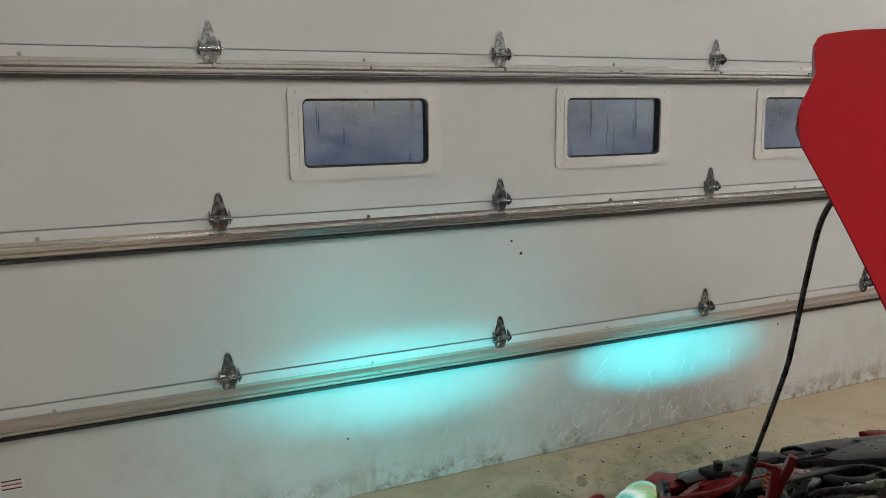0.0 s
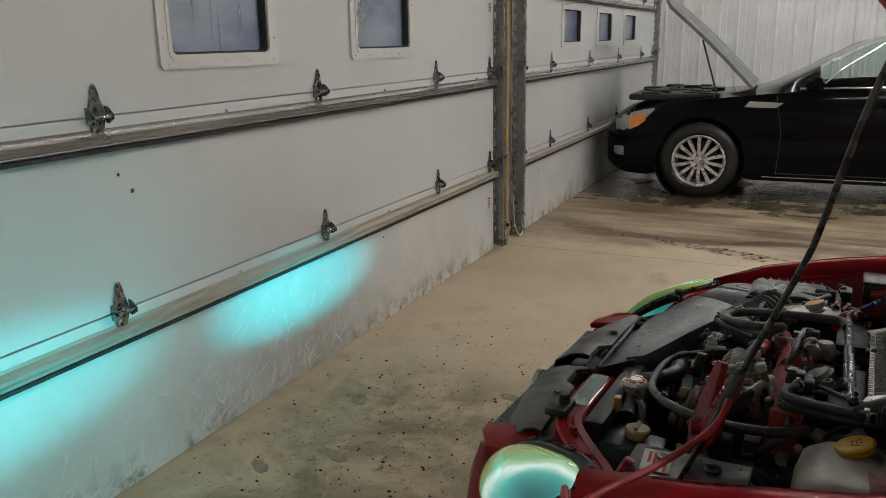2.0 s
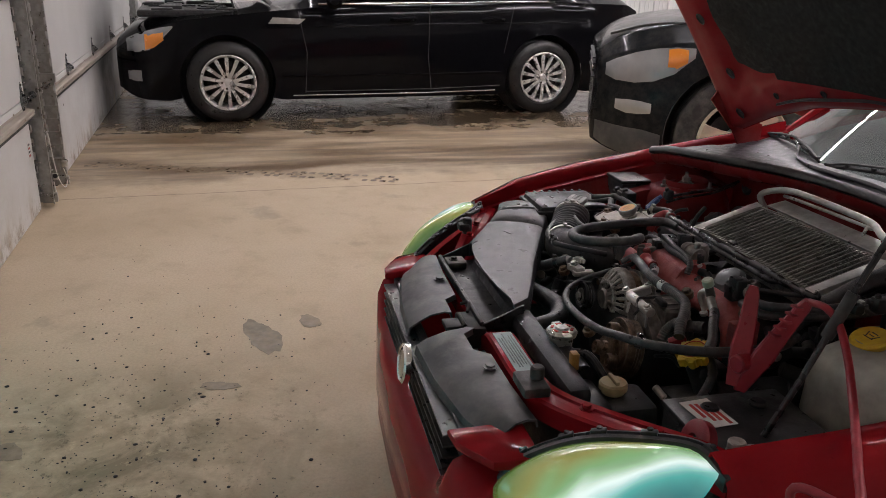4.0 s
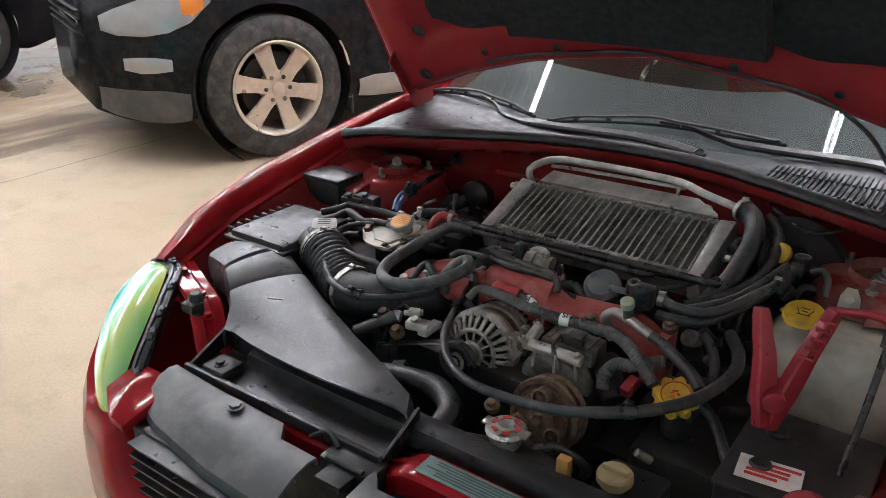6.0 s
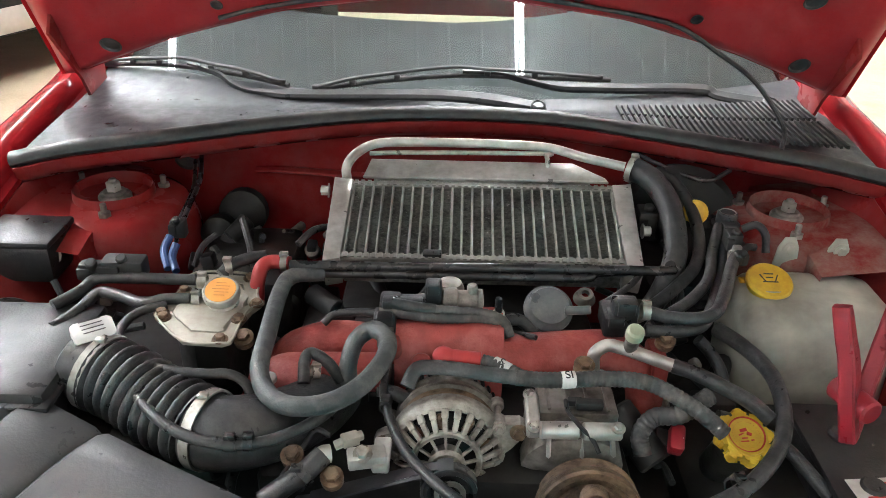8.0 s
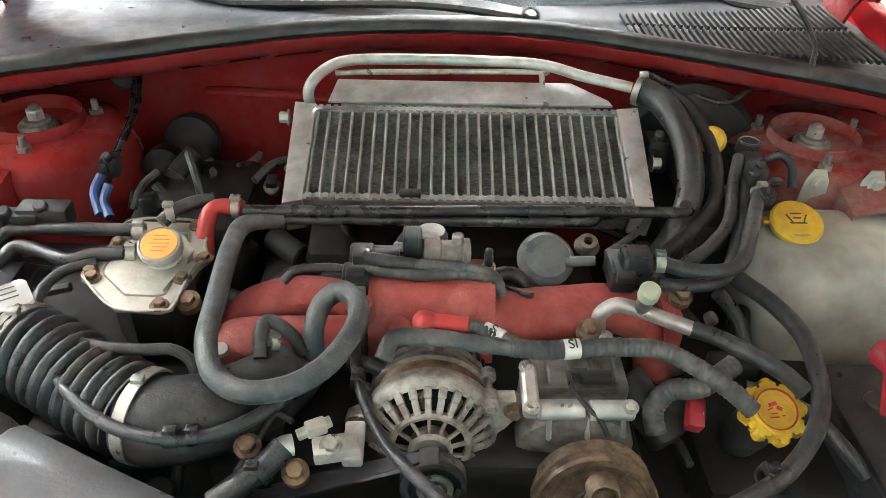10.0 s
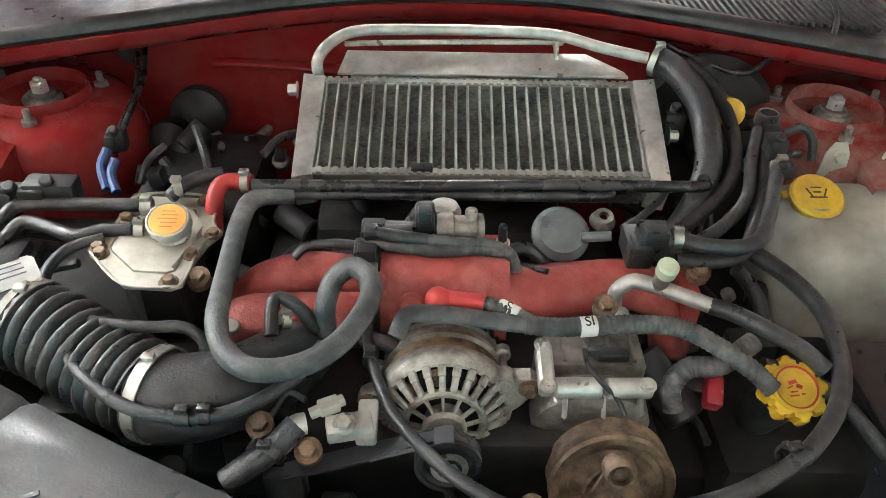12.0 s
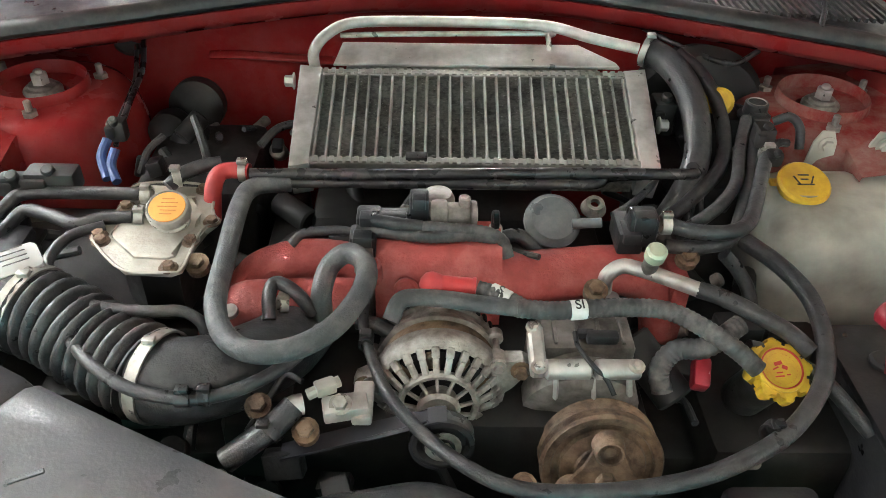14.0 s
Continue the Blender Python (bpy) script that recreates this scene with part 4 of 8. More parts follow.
# pressed inner frame: a raised rim with a rolled edge, beads and pockets
bm = bmesh.new()
rows = []
for u in np.linspace(-0.72, 0.72, 97):
    a, b = hood_edge(u)
    row = []
    for f in np.linspace(0.004, 0.996, 70):
        q = a + (b - a) * f
        rim = min(f * (b - a), (1 - f) * (b - a), (0.725 - abs(u)) * 1.0)
        d = V(rim, (0, 0.010, 0.018, 0.03, 0.05, 0.062, 0.07, 0.08, 0.12, 0.145, 0.165), (-0.004, -0.008, -0.020, -0.032, -0.034, -0.034, -0.029, -0.034, -0.032, -0.018, -0.012))
        # shallow oval pockets along the rear rim
        near_rear = math.exp(-((f * (b - a) - 0.105) / 0.016) ** 2)
        d += 0.012 * near_rear * max(0.0, math.cos(u * 2 * math.pi / 0.26)) ** 2
        row.append(hood_pt(u, q, d))
    rows.append(row)
grid(bm, rows)
part("inner_frame", bm, M["red_hood"], hood, "dull red pressed inner frame", flat_angle=60)
bm = bmesh.new()
rows = []
for u in np.linspace(-0.52, 0.52, 61):
    a, b = hood_edge(u)
    lo = a + 0.135 + 0.07 * min(1, max(0, (abs(u) - 0.3) / 0.22)) ** 2 + 0.004 * math.sin(u * 40)
    hi = b - 0.2
    rows.append([hood_pt(u, lo + (hi - lo) * f, -0.036 - 0.006 * math.sin(f * 18) * math.sin(u * 22) + 0.010 * math.exp(-((f * (hi - lo)) / 0.012) ** 2)) for f in np.linspace(0, 1, 24)])
grid(bm, rows)
thick(bm, 0.008)
part("insulation_mat", bm, M["mat"], hood, "black felt insulation mat")
bm = bmesh.new()
rows = [[hood_pt(u, s, h) for s, h in ((0.26, -0.045), (0.28, -0.09), (0.56, -0.09), (0.60, -0.045))] for u in np.linspace(-0.28, 0.28, 5)]
vs = grid(bm, rows)
bm.faces.new(vs[0][::-1])
bm.faces.new(vs[-1])
part("scoop_duct", bm, M["mat"], hood, "black rubber scoop duct")
for u, s in ((-0.60, 0.10), (0.60, 0.10), (-0.40, 0.18), (0.40, 0.18), (-0.60, 0.42), (0.60, 0.42), (0.2, 0.21), (-0.2, 0.21), (-0.57, 0.24), (0.57, 0.24)):
    n = (hood_pt(u, s, 1) - hood_pt(u, s, 0)).normalized()
    p = hood_pt(u, s, -0.0365)
    big = abs(u) > 0.55
    bm = bmesh.new()
    lathe(bm, p - n * 0.004, p + n, [(0.001, 0.019 if big else 0.011), (0.0, 0.017 if big else 0.0095), (0.004, 0.015 if big else 0.008), (0.006, 0)], 20)
    part("frame_hole", bm, M["rubber"], hood, "round black hole plug", smooth=False)
bm = bmesh.new()
sweep(bm, [hood_pt(u, hood_edge(u)[0] + 0.055, -0.045) for u in np.linspace(0.40, -0.38, 12)] + [hood_pt(-0.45, 0.13, -0.06), Vector((-0.50, -0.10, 0.96)), Vector((-0.545, -0.06, 0.90)), Vector((-0.53, -0.01, 0.875))], 0.0042, 8, 5)
part("washer_hose", bm, M["hose"], hood, "thin black washer hose")
for s in (1, -1):
    bm = bmesh.new()
    prism(bm, [(-0.05, -0.03), (0.03, -0.04), (0.05, 0.0), (0.14, 0.10), (0.12, 0.13), (0.0, 0.04), (-0.05, 0.02)], 0.006, Matrix(((0, 0, 1, s * 0.675), (1, 0, 0, -0.26), (0, 1, 0, 0.90), (0, 0, 0, 1))), 0.001)
    bolt(bm, (s * 0.682, -0.20, 0.955), (s, 0, 0), 0.008)
    part("bonnet_hinge", bm, M["red_bay"], red_car)

for sd in (1, -1):
    bm = bmesh.new()
    p, n = hood_pt(sd * 0.475, 1.055, -0.012), (hood_pt(0.475, 1.0, 0) - hood_pt(0.475, 1.0, 1)).normalized()
    lathe(bm, p, p + n, [(0, 0.012), (0.004, 0.013), (0.008, 0.009), (0.018, 0.009), (0.022, 0.006), (0.023, 0)], 16)
    part("bonnet_stop", bm, M["rubber"], hood, "black rubber bonnet stop")

# prop rod, from the radiator support to the bonnet's left edge
bm = bmesh.new()
sweep(bm, [(-0.594, 0.470, 0.66), (-0.603, 0.434, 0.75), (-0.613, 0.376, 0.90), (-0.630, 0.298, 1.10), (-0.636, 0.277, 1.17), (-0.652, 0.238, 1.33), (-0.664, 0.205, 1.43), (-0.672, 0.155, 1.495)], 0.0052, 10, 6)
rod = part("prop_rod", bm, M["pipe_black"], red_car, "bent black bonnet prop rod")
bm = bmesh.new()
sweep(bm, [(-0.608, 0.402, 0.832), (-0.6135, 0.374, 0.905)], 0.0095, 12, smooth_line=False)
part("rod_grip", bm, M["rubber"], rod)

# the rest of the body: sides, roof and tail, and the wheels
def wheel(parent, p, s, R, rim, width, spokes, style, mat, name="wheel", rubber=None):
    """A wheel at p, its outer face towards s along x."""
    p = Vector(p)
    ax = Vector((s, 0, 0))
    bm = bmesh.new()
    h = width / 2
    lathe(bm, p - ax * h, p + ax * h, [(0.02, rim - 0.01), (0.0, rim + 0.02), (0.0, R - 0.05), (0.012, R - 0.02), (0.03, R - 0.004), (0.034, R), (h - 0.02, R), (h - 0.018, R - 0.007), (h - 0.008, R - 0.007), (h - 0.006, R), (h + 0.02, R), (h + 0.022, R - 0.007), (h + 0.03, R - 0.007), (h + 0.032, R), (2 * h - 0.034, R), (2 * h - 0.03, R - 0.004), (2 * h - 0.012, R - 0.02), (2 * h, R - 0.05), (2 * h, rim + 0.02), (2 * h - 0.015, rim + 0.004), (2 * h - 0.02, rim - 0.01)], 56)
    w = part(name, bm, rubber or M["tyre"], parent, "wet black tyre" if rubber else "dusty black tyre", flat_angle=40)
    bm = bmesh.new()
    q = p + ax * (h - 0.015)
    lathe(bm, p - ax * h, p + ax * h, [(2 * h - 0.02, rim - 0.012), (2 * h - 0.004, rim + 0.004), (2 * h - 0.0, rim - 0.004), (2 * h - 0.012, rim - 0.018), (2 * h - 0.05, rim - 0.026), (0.02, rim - 0.03)], 56)
    m0 = Matrix(((0, 0, s, q.x), (1, 0, 0, q.y), (0, 1, 0, q.z), (0, 0, 0, 1)))
    for i in range(spokes):
        a = 2 * math.pi * i / spokes + 0.2
        m = m0 @ Matrix.Rotation(a, 4, "Z")
        if style == "multi":
            pr = [(0.035, -0.017), (rim * 0.45, -0.013), (rim - 0.012, -0.02), (rim - 0.008, 0.02), (rim * 0.45, 0.013), (0.035, 0.017)]
        else:
            pr = [(0.05, -0.045), (rim * 0.5, -0.033), (rim * 0.8, -0.041), (rim - 0.012, -0.060), (rim - 0.008, 0.060), (rim * 0.8, 0.041), (rim * 0.5, 0.033), (0.05, 0.045)]
        prism(bm, pr, 0.026, m @ Matrix.Translation((0, 0, -0.03)), 0.005)
    hub = 0.075 if style == "multi" else 0.098
    lathe(bm, q - ax * 0.045, q + ax * 0.02, [(0, hub), (0.02, hub), (0.03, hub - 0.007), (0.034, 0.036), (0.040, 0.034), (0.044, 0.028), (0.045, 0)], 28)
    part("rim", bm, mat, w, flat_angle=40)
    for i in range(5 if style == "multi" else 6):
        bm = bmesh.new()
        a = 2 * math.pi * i / (5 if style == "multi" else 6)
        pc, nr = (0.053, 0.0105) if style == "multi" else (0.070, 0.0135)
        c = q + Vector((-s * 0.018, pc * math.cos(a), pc * math.sin(a)))
        cyl(bm, c, c + ax * 0.020, nr, 6, 0.002)
        part("lug_nut", bm, M["hinge"], w, smooth=False)
    bm = bmesh.new()
    lathe(bm, p + ax * (h - 0.085), p + ax * (h - 0.06), [(0, 0), (0, rim * 0.74), (0.012, rim * 0.74), (0.013, 0)], 40)
    part("brake_disc", bm, M["dark"], w)
    return w


for s in (1, -1):
    for v in (0.03, -2.5):
        wheel(red_car, (s * 0.745, v, 0.31), s, 0.31, 0.205, 0.2, 5, "six", M["alloy"])


def car_shell(parent, st, arches, paint, n=90, glass=None, nrow=12, hole=None, pane=None):
    """A body shell from stations of (y, half width, sill, belt, top, half width of the top)."""
    st = sorted(st)
    ys = np.linspace(st[0][0], st[-1][0], n)
    cols = [np.interp(ys, [q[0] for q in st], [q[i] for q in st]) for i in range(1, 6)]
    ker = np.array([1, 2, 3, 2, 1]) / 9.0
    cols = [np.convolve(np.pad(c, 2, mode="edge"), ker, mode="valid") for c in cols]
    rows = []
    for i, y in enumerate(ys):
        w, zs, zb, zt, wt = (c[i] for c in cols)
        half = []
        for f in np.linspace(0, 1, nrow):
            half.append((w * (0.93 + 0.07 * math.sin(math.pi * min(1, f * 0.9 + 0.08)) ** 0.6) - 0.012 * (f > 0.62) * (f - 0.62), zs + (zb - zs) * f))
        x0, z0 = half[-1]
        for f in (0.08, 0.5, 0.92, 1.0):
            half.append((x0 + (wt - x0) * f, z0 + (zt - 0.035 - z0) * f))
        half += [(wt * 0.82, zt - 0.012), (wt * 0.45, zt - 0.002)]
        rows.append([Vector((a, y, b)) for a, b in half] + [Vector((0, y, zt))] + [Vector((-a, y, b)) for a, b in half[::-1]])
    bm = bmesh.new()
    vs = grid(bm, rows)
    bm.faces.new(vs[0])
    if not hole:
        bm.faces.new(vs[-1][::-1])
    else:
        bmesh.ops.delete(bm, geom=[f for f in bm.faces if hole(f.calc_center_median())], context="FACES")
    for ay, az, ar in arches:
        kill = [f for f in bm.faces if len(f.verts) == 4 and abs(f.calc_center_median().x) > 0.5 and (f.calc_center_median().y - ay) ** 2 + (f.calc_center_median().z - az) ** 2 < ar ** 2]
        bmesh.ops.delete(bm, geom=kill, context="FACES")
        for v in bm.verts:
            if v.is_boundary and abs(v.co.x) > 0.5:
                d = Vector((v.co.y - ay, v.co.z - az))
                if ar * 0.82 < d.length < ar * 1.2:
                    d = d.normalized() * ar
                    v.co.y, v.co.z = ay + d.x, az + d.y
    gm = bmesh.new()
    if glass:
        g = [f for f in bm.faces if len(f.verts) == 4 and glass(f.calc_center_median())]
        for f in g:
            gm.faces.new([gm.verts.new(v.co * 1.0 - f.normal * 0.004) for v in f.verts])
        bmesh.ops.delete(bm, geom=g, context="FACES")
        bmesh.ops.remove_doubles(gm, verts=gm.verts, dist=0.012)
    body = part("body", bm, paint, parent, flat_angle=45)
    if glass:
        for s in (1, -1):
            half = gm.copy()
            bmesh.ops.delete(half, geom=[v for v in half.verts if v.co.x * s < 0], context="VERTS")
            thick(half, 0.004)
            part("window_glass", half, pane or M["dark_glass"], parent, "pale see-through side glass" if pane else "dark reflective side glass")
        gm.free()
    for ay, az, ar in arches:
        for s in (1, -1):
            bm = bmesh.new()
            x = s * float(np.interp(ay, ys, cols[0]))
            lathe(bm, (x - s * 0.30, ay, az), (x, ay, az), [(0.0, 0.02), (0.0, ar + 0.005), (0.27, ar + 0.005)], 32)
            part("wheel_liner", bm, M["rubber"], parent)
    return body, (ys, cols)


car_shell(red_car, [(-0.42, 0.86, 0.18, 0.87, 0.885, 0.72), (-0.5, 0.865, 0.18, 0.90, 0.93, 0.70), (-1.0, 0.87, 0.18, 0.92, 1.30, 0.60), (-1.15, 0.87, 0.18, 0.93, 1.385, 0.57), (-1.8, 0.87, 0.18, 0.95, 1.41, 0.56), (-2.4, 0.87, 0.2, 0.97, 1.32, 0.56), (-2.95, 0.85, 0.3, 0.97, 1.02, 0.62), (-3.35, 0.78, 0.32, 0.94, 0.98, 0.62), (-3.42, 0.7, 0.35, 0.85, 0.9, 0.6)],
          [(-2.5, 0.31, 0.345)], M["red"], 70, lambda c: 0.96 < c.z < 1.33 and abs(c.x) > 0.55 and -2.5 < c.y < -0.75, 12, lambda c: c.y > -1.08 and c.z > 0.86 and abs(c.x) < 0.80)

# ---- the engine bay ----
M["alu"] = plain("cast_aluminium", (0.60, 0.59, 0.56), 0.42, 0.6, 0.6, 45, (0.16, 0.14, 0.11), bump=0.12)
M["alu_bright"] = plain("oxidised_aluminium", (0.41, 0.39, 0.35), 0.5, 0.35, 0.95, 70, (0.10, 0.085, 0.07), bump=0.3)
M["belt"] = plain("belt_rubber", (0.045, 0.045, 0.05), 0.5, 0, 0.4, 30)
M["alu_dirty"] = plain("grimy_aluminium", (0.36, 0.33, 0.30), 0.5, 0.45, 0.95, 50, (0.07, 0.06, 0.05), bump=0.2)
M["core"] = plain("dusty_cooler_fins", (0.42, 0.42, 0.38), 0.6, 0.3, 0.75, 160, (0.02, 0.02, 0.02), bump=0.4, dust=0.5)
M["fluff"] = plain("dust_fluff", (0.50, 0.50, 0.46), 0.6, 0.2, 0.4, 200)
M["cooler_bar"] = plain("cooler_bars", (0.36, 0.36, 0.33), 0.45, 0.5, 0.6, 80, (0.15, 0.14, 0.12))
M["manifold"] = plain("red_wrinkle_paint", (0.43, 0.068, 0.058), 0.55, 0, 0.6, 50, (0.15, 0.03, 0.025), bump=0.4, dust=0.25)
M["rust"] = plain("rusty_steel", (0.25, 0.165, 0.10), 0.55, 0.35, 0.95, 75, (0.045, 0.028, 0.02), bump=0.35, dust=0.25)
M["yellow"] = plain("yellow_plastic", (0.72, 0.50, 0.03), 0.42, 0, 0.55, 60, (0.35, 0.13, 0.02), bump=0.15)
M["orange"] = plain("orange_label", (0.80, 0.34, 0.06), 0.5, 0, 0.25, 60)
M["tank"] = plain("milky_plastic", (0.50, 0.49, 0.42), 0.45, 0, 0.85, 14, (0.14, 0.13, 0.11), bump=0.05)
M["silver"] = plain("zinc_clamp", (0.48, 0.47, 0.43), 0.36, 0.7, 0.7, 80, (0.14, 0.12, 0.09))
M["alu_plate"] = plain("grimy_cast_plate", (0.40, 0.38, 0.325), 0.46, 0.25, 0.7, 38, (0.20, 0.17, 0.12), bump=0.15)
M["letter"] = plain("black_ink", (0.03, 0.03, 0.03), 0.6)
M["clamp_red"] = plain("red_clamp_plastic", (0.30, 0.015, 0.026), 0.42, 0, 0.35, 60, bump=0.12)
M["white_label"] = plain("white_label", (0.72, 0.71, 0.68), 0.55, 0, 0.3, 60)
M["print"] = plain("label_print", (0.06, 0.05, 0.05), 0.6)
M["print_red"] = plain("red_print", (0.55, 0.04, 0.03), 0.6)
M["pale_green"] = plain("pale_green_cap", (0.42, 0.46, 0.33), 0.5, 0, 0.3, 40)
M["blue_hose"] = plain("blue_hose_rubber", (0.035, 0.07, 0.20), 0.4)
UP = Vector((0, 0.35, 0.94)).normalized()


def hose(name, pts, r, mat, label=""):
    bm = bmesh.new()
    if mat == M["loom"]:
        L = sum((Vector(b) - Vector(a)).length for a, b in zip(pts, pts[1:]))
        rr = r if not isinstance(r, tuple) else r[0]
        sweep(bm, pts, rr, 12, 8, ribs=max(10, int(L / 0.006)), rib_depth=rr * 0.05)
    else:
        sweep(bm, pts, r, 12, 8)
    return part(name, bm, mat, red_car, label, flat_angle=60)


def band(p, d, r, w=0.009, mat=None):
    """A hose clip round a hose of radius r at p, with its screw."""
    p, d = Vector(p), Vector(d).normalized()
    bm = bmesh.new()
    lathe(bm, p - d * w / 2, p + d * w / 2, [(0, r - 0.001), (0, r + 0.0015), (w, r + 0.0015), (w, r - 0.001)], 24)
    n = d.cross(Vector((0, 0, 1))).normalized()
    if n.length < 0.1:
        n = Vector((1, 0, 0))
    up = n.cross(d).normalized()
    up = up if up.z > 0 else -up
    box(bm, p + up * (r + 0.003), (0.012, 0.009, 0.006), 0.001)
    return part("hose_clip", bm, mat or M["silver"], red_car)


# strut towers
for s in (1, -1):
    c = Vector((s * 0.562, -0.003, 0.0))
    bm = bmesh.new()
    lathe(bm, c, c + Vector((0, 0, 1)), [(0.40, 0.150), (0.60, 0.142), (0.70, 0.134), (0.738, 0.126), (0.756, 0.114), (0.763, 0.098), (0.766, 0.0655), (0.779, 0.0645), (0.7815, 0.0630), (0.779, 0.0615), (0.761, 0.060), (0.757, 0.034), (0.742, 0.033), (0.738, 0)], 44)
    rows = []
    for v in np.linspace(-0.17, 0.17, 9):
        d = 1 - (v / 0.17) ** 4
        rows.append([Vector((s * a, v, b)) for a, b in ((0.54, 0.68), (0.555, 0.745 + 0.012 * d), (0.60, 0.752 + 0.012 * d), (0.66, 0.76 + 0.01 * d), (0.692, 0.775 - v * 0.1))])
    grid(bm, rows)
    tower = part("strut_tower", bm, M["red_bay"] if s > 0 else M["red_bay_dirty"], red_car, "red strut tower with rusty mount" if s > 0 else "muddy red strut tower with rusty mount", flat_angle=35)
    bm = bmesh.new()
    lathe(bm, c + Vector((0, 0, 0.76)), c + Vector((0, 0, 0.9)), [(-0.02, 0.027), (0.004, 0.027), (0.008, 0.024), (0.009, 0.019), (0.013, 0.018), (0.014, 0)], 28)
    part("mount_plate", bm, M["alu_dirty"], tower)
    bm = bmesh.new()
    cyl(bm, c + Vector((0, 0, 0.772)), c + Vector((0, 0, 0.788)), 0.0125, 6, 0.002)
    cyl(bm, c + Vector((0, 0, 0.787)), c + Vector((0, 0, 0.794)), 0.0065, 12, 0.002)
    part("strut_nut", bm, M["alu"], tower)
    for a in (100, 210, 330) if s > 0 else (80, 205, 330):
        p = c + Vector((0.080 * math.cos(radians(a)), 0.080 * math.sin(radians(a)), 0.762))
        bm = bmesh.new()
        cyl(bm, p, p + Vector((0, 0, 0.009)), 0.0105, 6, 0.001)
        cyl(bm, p, p + Vector((0, 0, 0.024)), 0.005, 10, 0.001)
        part("mount_stud", bm, M["alu_dirty"], tower)

# rubber plugs and a pressed ridge on the bulkhead
for u, v, w, r in ((0.485, -0.172, 0.775, 0.030), (0.28, -0.168, 0.70, 0.018), (-0.22, -0.168, 0.72, 0.020)):
    bm = bmesh.new()
    lathe(bm, (u, v, w), (u, v + 0.03, w + 0.006), [(0, r), (0.010, r), (0.014, r * 0.8), (0.012, r * 0.6), (0.014, 0)], 26)
    part("bulkhead_plug", bm, M["rubber"], red_car, "black rubber bulkhead plug")
bm = bmesh.new()
sweep(bm, [(0.36, -0.158, 0.752), (0.30, -0.152, 0.755), (0.15, -0.150, 0.748), (0.0, -0.150, 0.742), (-0.15, -0.150, 0.745)], 0.009, 10, 8, squash=0.6)
part("pressed_ridge", bm, M["red_bay"], red_car, "pressed ridge across the bulkhead")
hose("bulkhead_pipe", [(0.44, -0.10, 0.80), (0.425, -0.03, 0.785), (0.418, 0.06, 0.778), (0.414, 0.115, 0.772)], 0.0042, M["pipe_black"], "")
hose("bulkhead_pipe", [(0.452, -0.10, 0.79), (0.436, -0.02, 0.770), (0.430, 0.08, 0.760), (0.420, 0.13, 0.752)], 0.0036, M["pipe_black"], "")
hose("bulkhead_pipe", [(-0.30, -0.13, 0.83), (-0.36, -0.06, 0.822), (-0.42, -0.02, 0.815), (-0.47, -0.05, 0.822)], 0.0040, M["pipe_black"], "")
for u, w in ((0.69, 0.74), (0.62, 0.66), (0.45, 0.655)):
    bm = bmesh.new()
    bolt(bm, (u - 0.09, 0.155 if u < 0.6 else 0.165, w), (-0.2, 1, 0.3), 0.011, 0.010)
    part("tower_bolt", bm, M["alu_dirty"], red_car, smooth=False)

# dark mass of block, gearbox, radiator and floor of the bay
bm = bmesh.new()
# outer boxes are near-black filler that puts shade into the bay's gaps
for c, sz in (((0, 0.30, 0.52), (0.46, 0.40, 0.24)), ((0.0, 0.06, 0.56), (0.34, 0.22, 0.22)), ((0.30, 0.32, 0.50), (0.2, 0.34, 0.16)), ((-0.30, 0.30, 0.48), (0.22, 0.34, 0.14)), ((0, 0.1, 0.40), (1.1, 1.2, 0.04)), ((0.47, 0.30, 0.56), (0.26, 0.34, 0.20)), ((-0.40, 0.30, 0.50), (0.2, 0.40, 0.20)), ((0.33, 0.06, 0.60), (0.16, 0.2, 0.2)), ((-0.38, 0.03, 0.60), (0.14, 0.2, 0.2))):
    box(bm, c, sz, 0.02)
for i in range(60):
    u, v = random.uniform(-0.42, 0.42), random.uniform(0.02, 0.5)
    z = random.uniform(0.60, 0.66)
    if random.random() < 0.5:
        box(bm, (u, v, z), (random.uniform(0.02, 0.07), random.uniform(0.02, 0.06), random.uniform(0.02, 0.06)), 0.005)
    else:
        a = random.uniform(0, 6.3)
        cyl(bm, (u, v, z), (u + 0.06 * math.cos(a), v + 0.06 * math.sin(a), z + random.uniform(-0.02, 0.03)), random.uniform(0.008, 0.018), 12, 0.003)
part("engine_block", bm, M["dark"], red_car, "grimy dark engine block and gearbox with near-black filler boxes", flat_angle=32)
bm = bmesh.new()
box(bm, (-0.02, 0.69, 0.46), (0.72, 0.035, 0.34), 0.006)
box(bm, (-0.02, 0.69, 0.625), (0.72, 0.05, 0.045), 0.016)
part("radiator", bm, M["plastic"], red_car, "black radiator with plastic top tank")
bm = bmesh.new()
for u in (0.17, -0.20):
    lathe(bm, (u, 0.665, 0.45), (u, 0.60, 0.45), [(0, 0.165), (0.03, 0.165), (0.032, 0.158), (0.01, 0.155)], 36)
    cyl(bm, (u, 0.655, 0.45), (u, 0.59, 0.45), 0.045, 20, 0.004)
    for i in range(5):
        a = 2 * math.pi * i / 5
        box(bm, (u + 0.1 * math.cos(a), 0.635, 0.45 + 0.1 * math.sin(a)), (0.11, 0.006, 0.05), 0.002, Matrix.Rotation(-a, 3, "Y"))
part("cooling_fans", bm, M["plastic"], red_car, smooth=False)

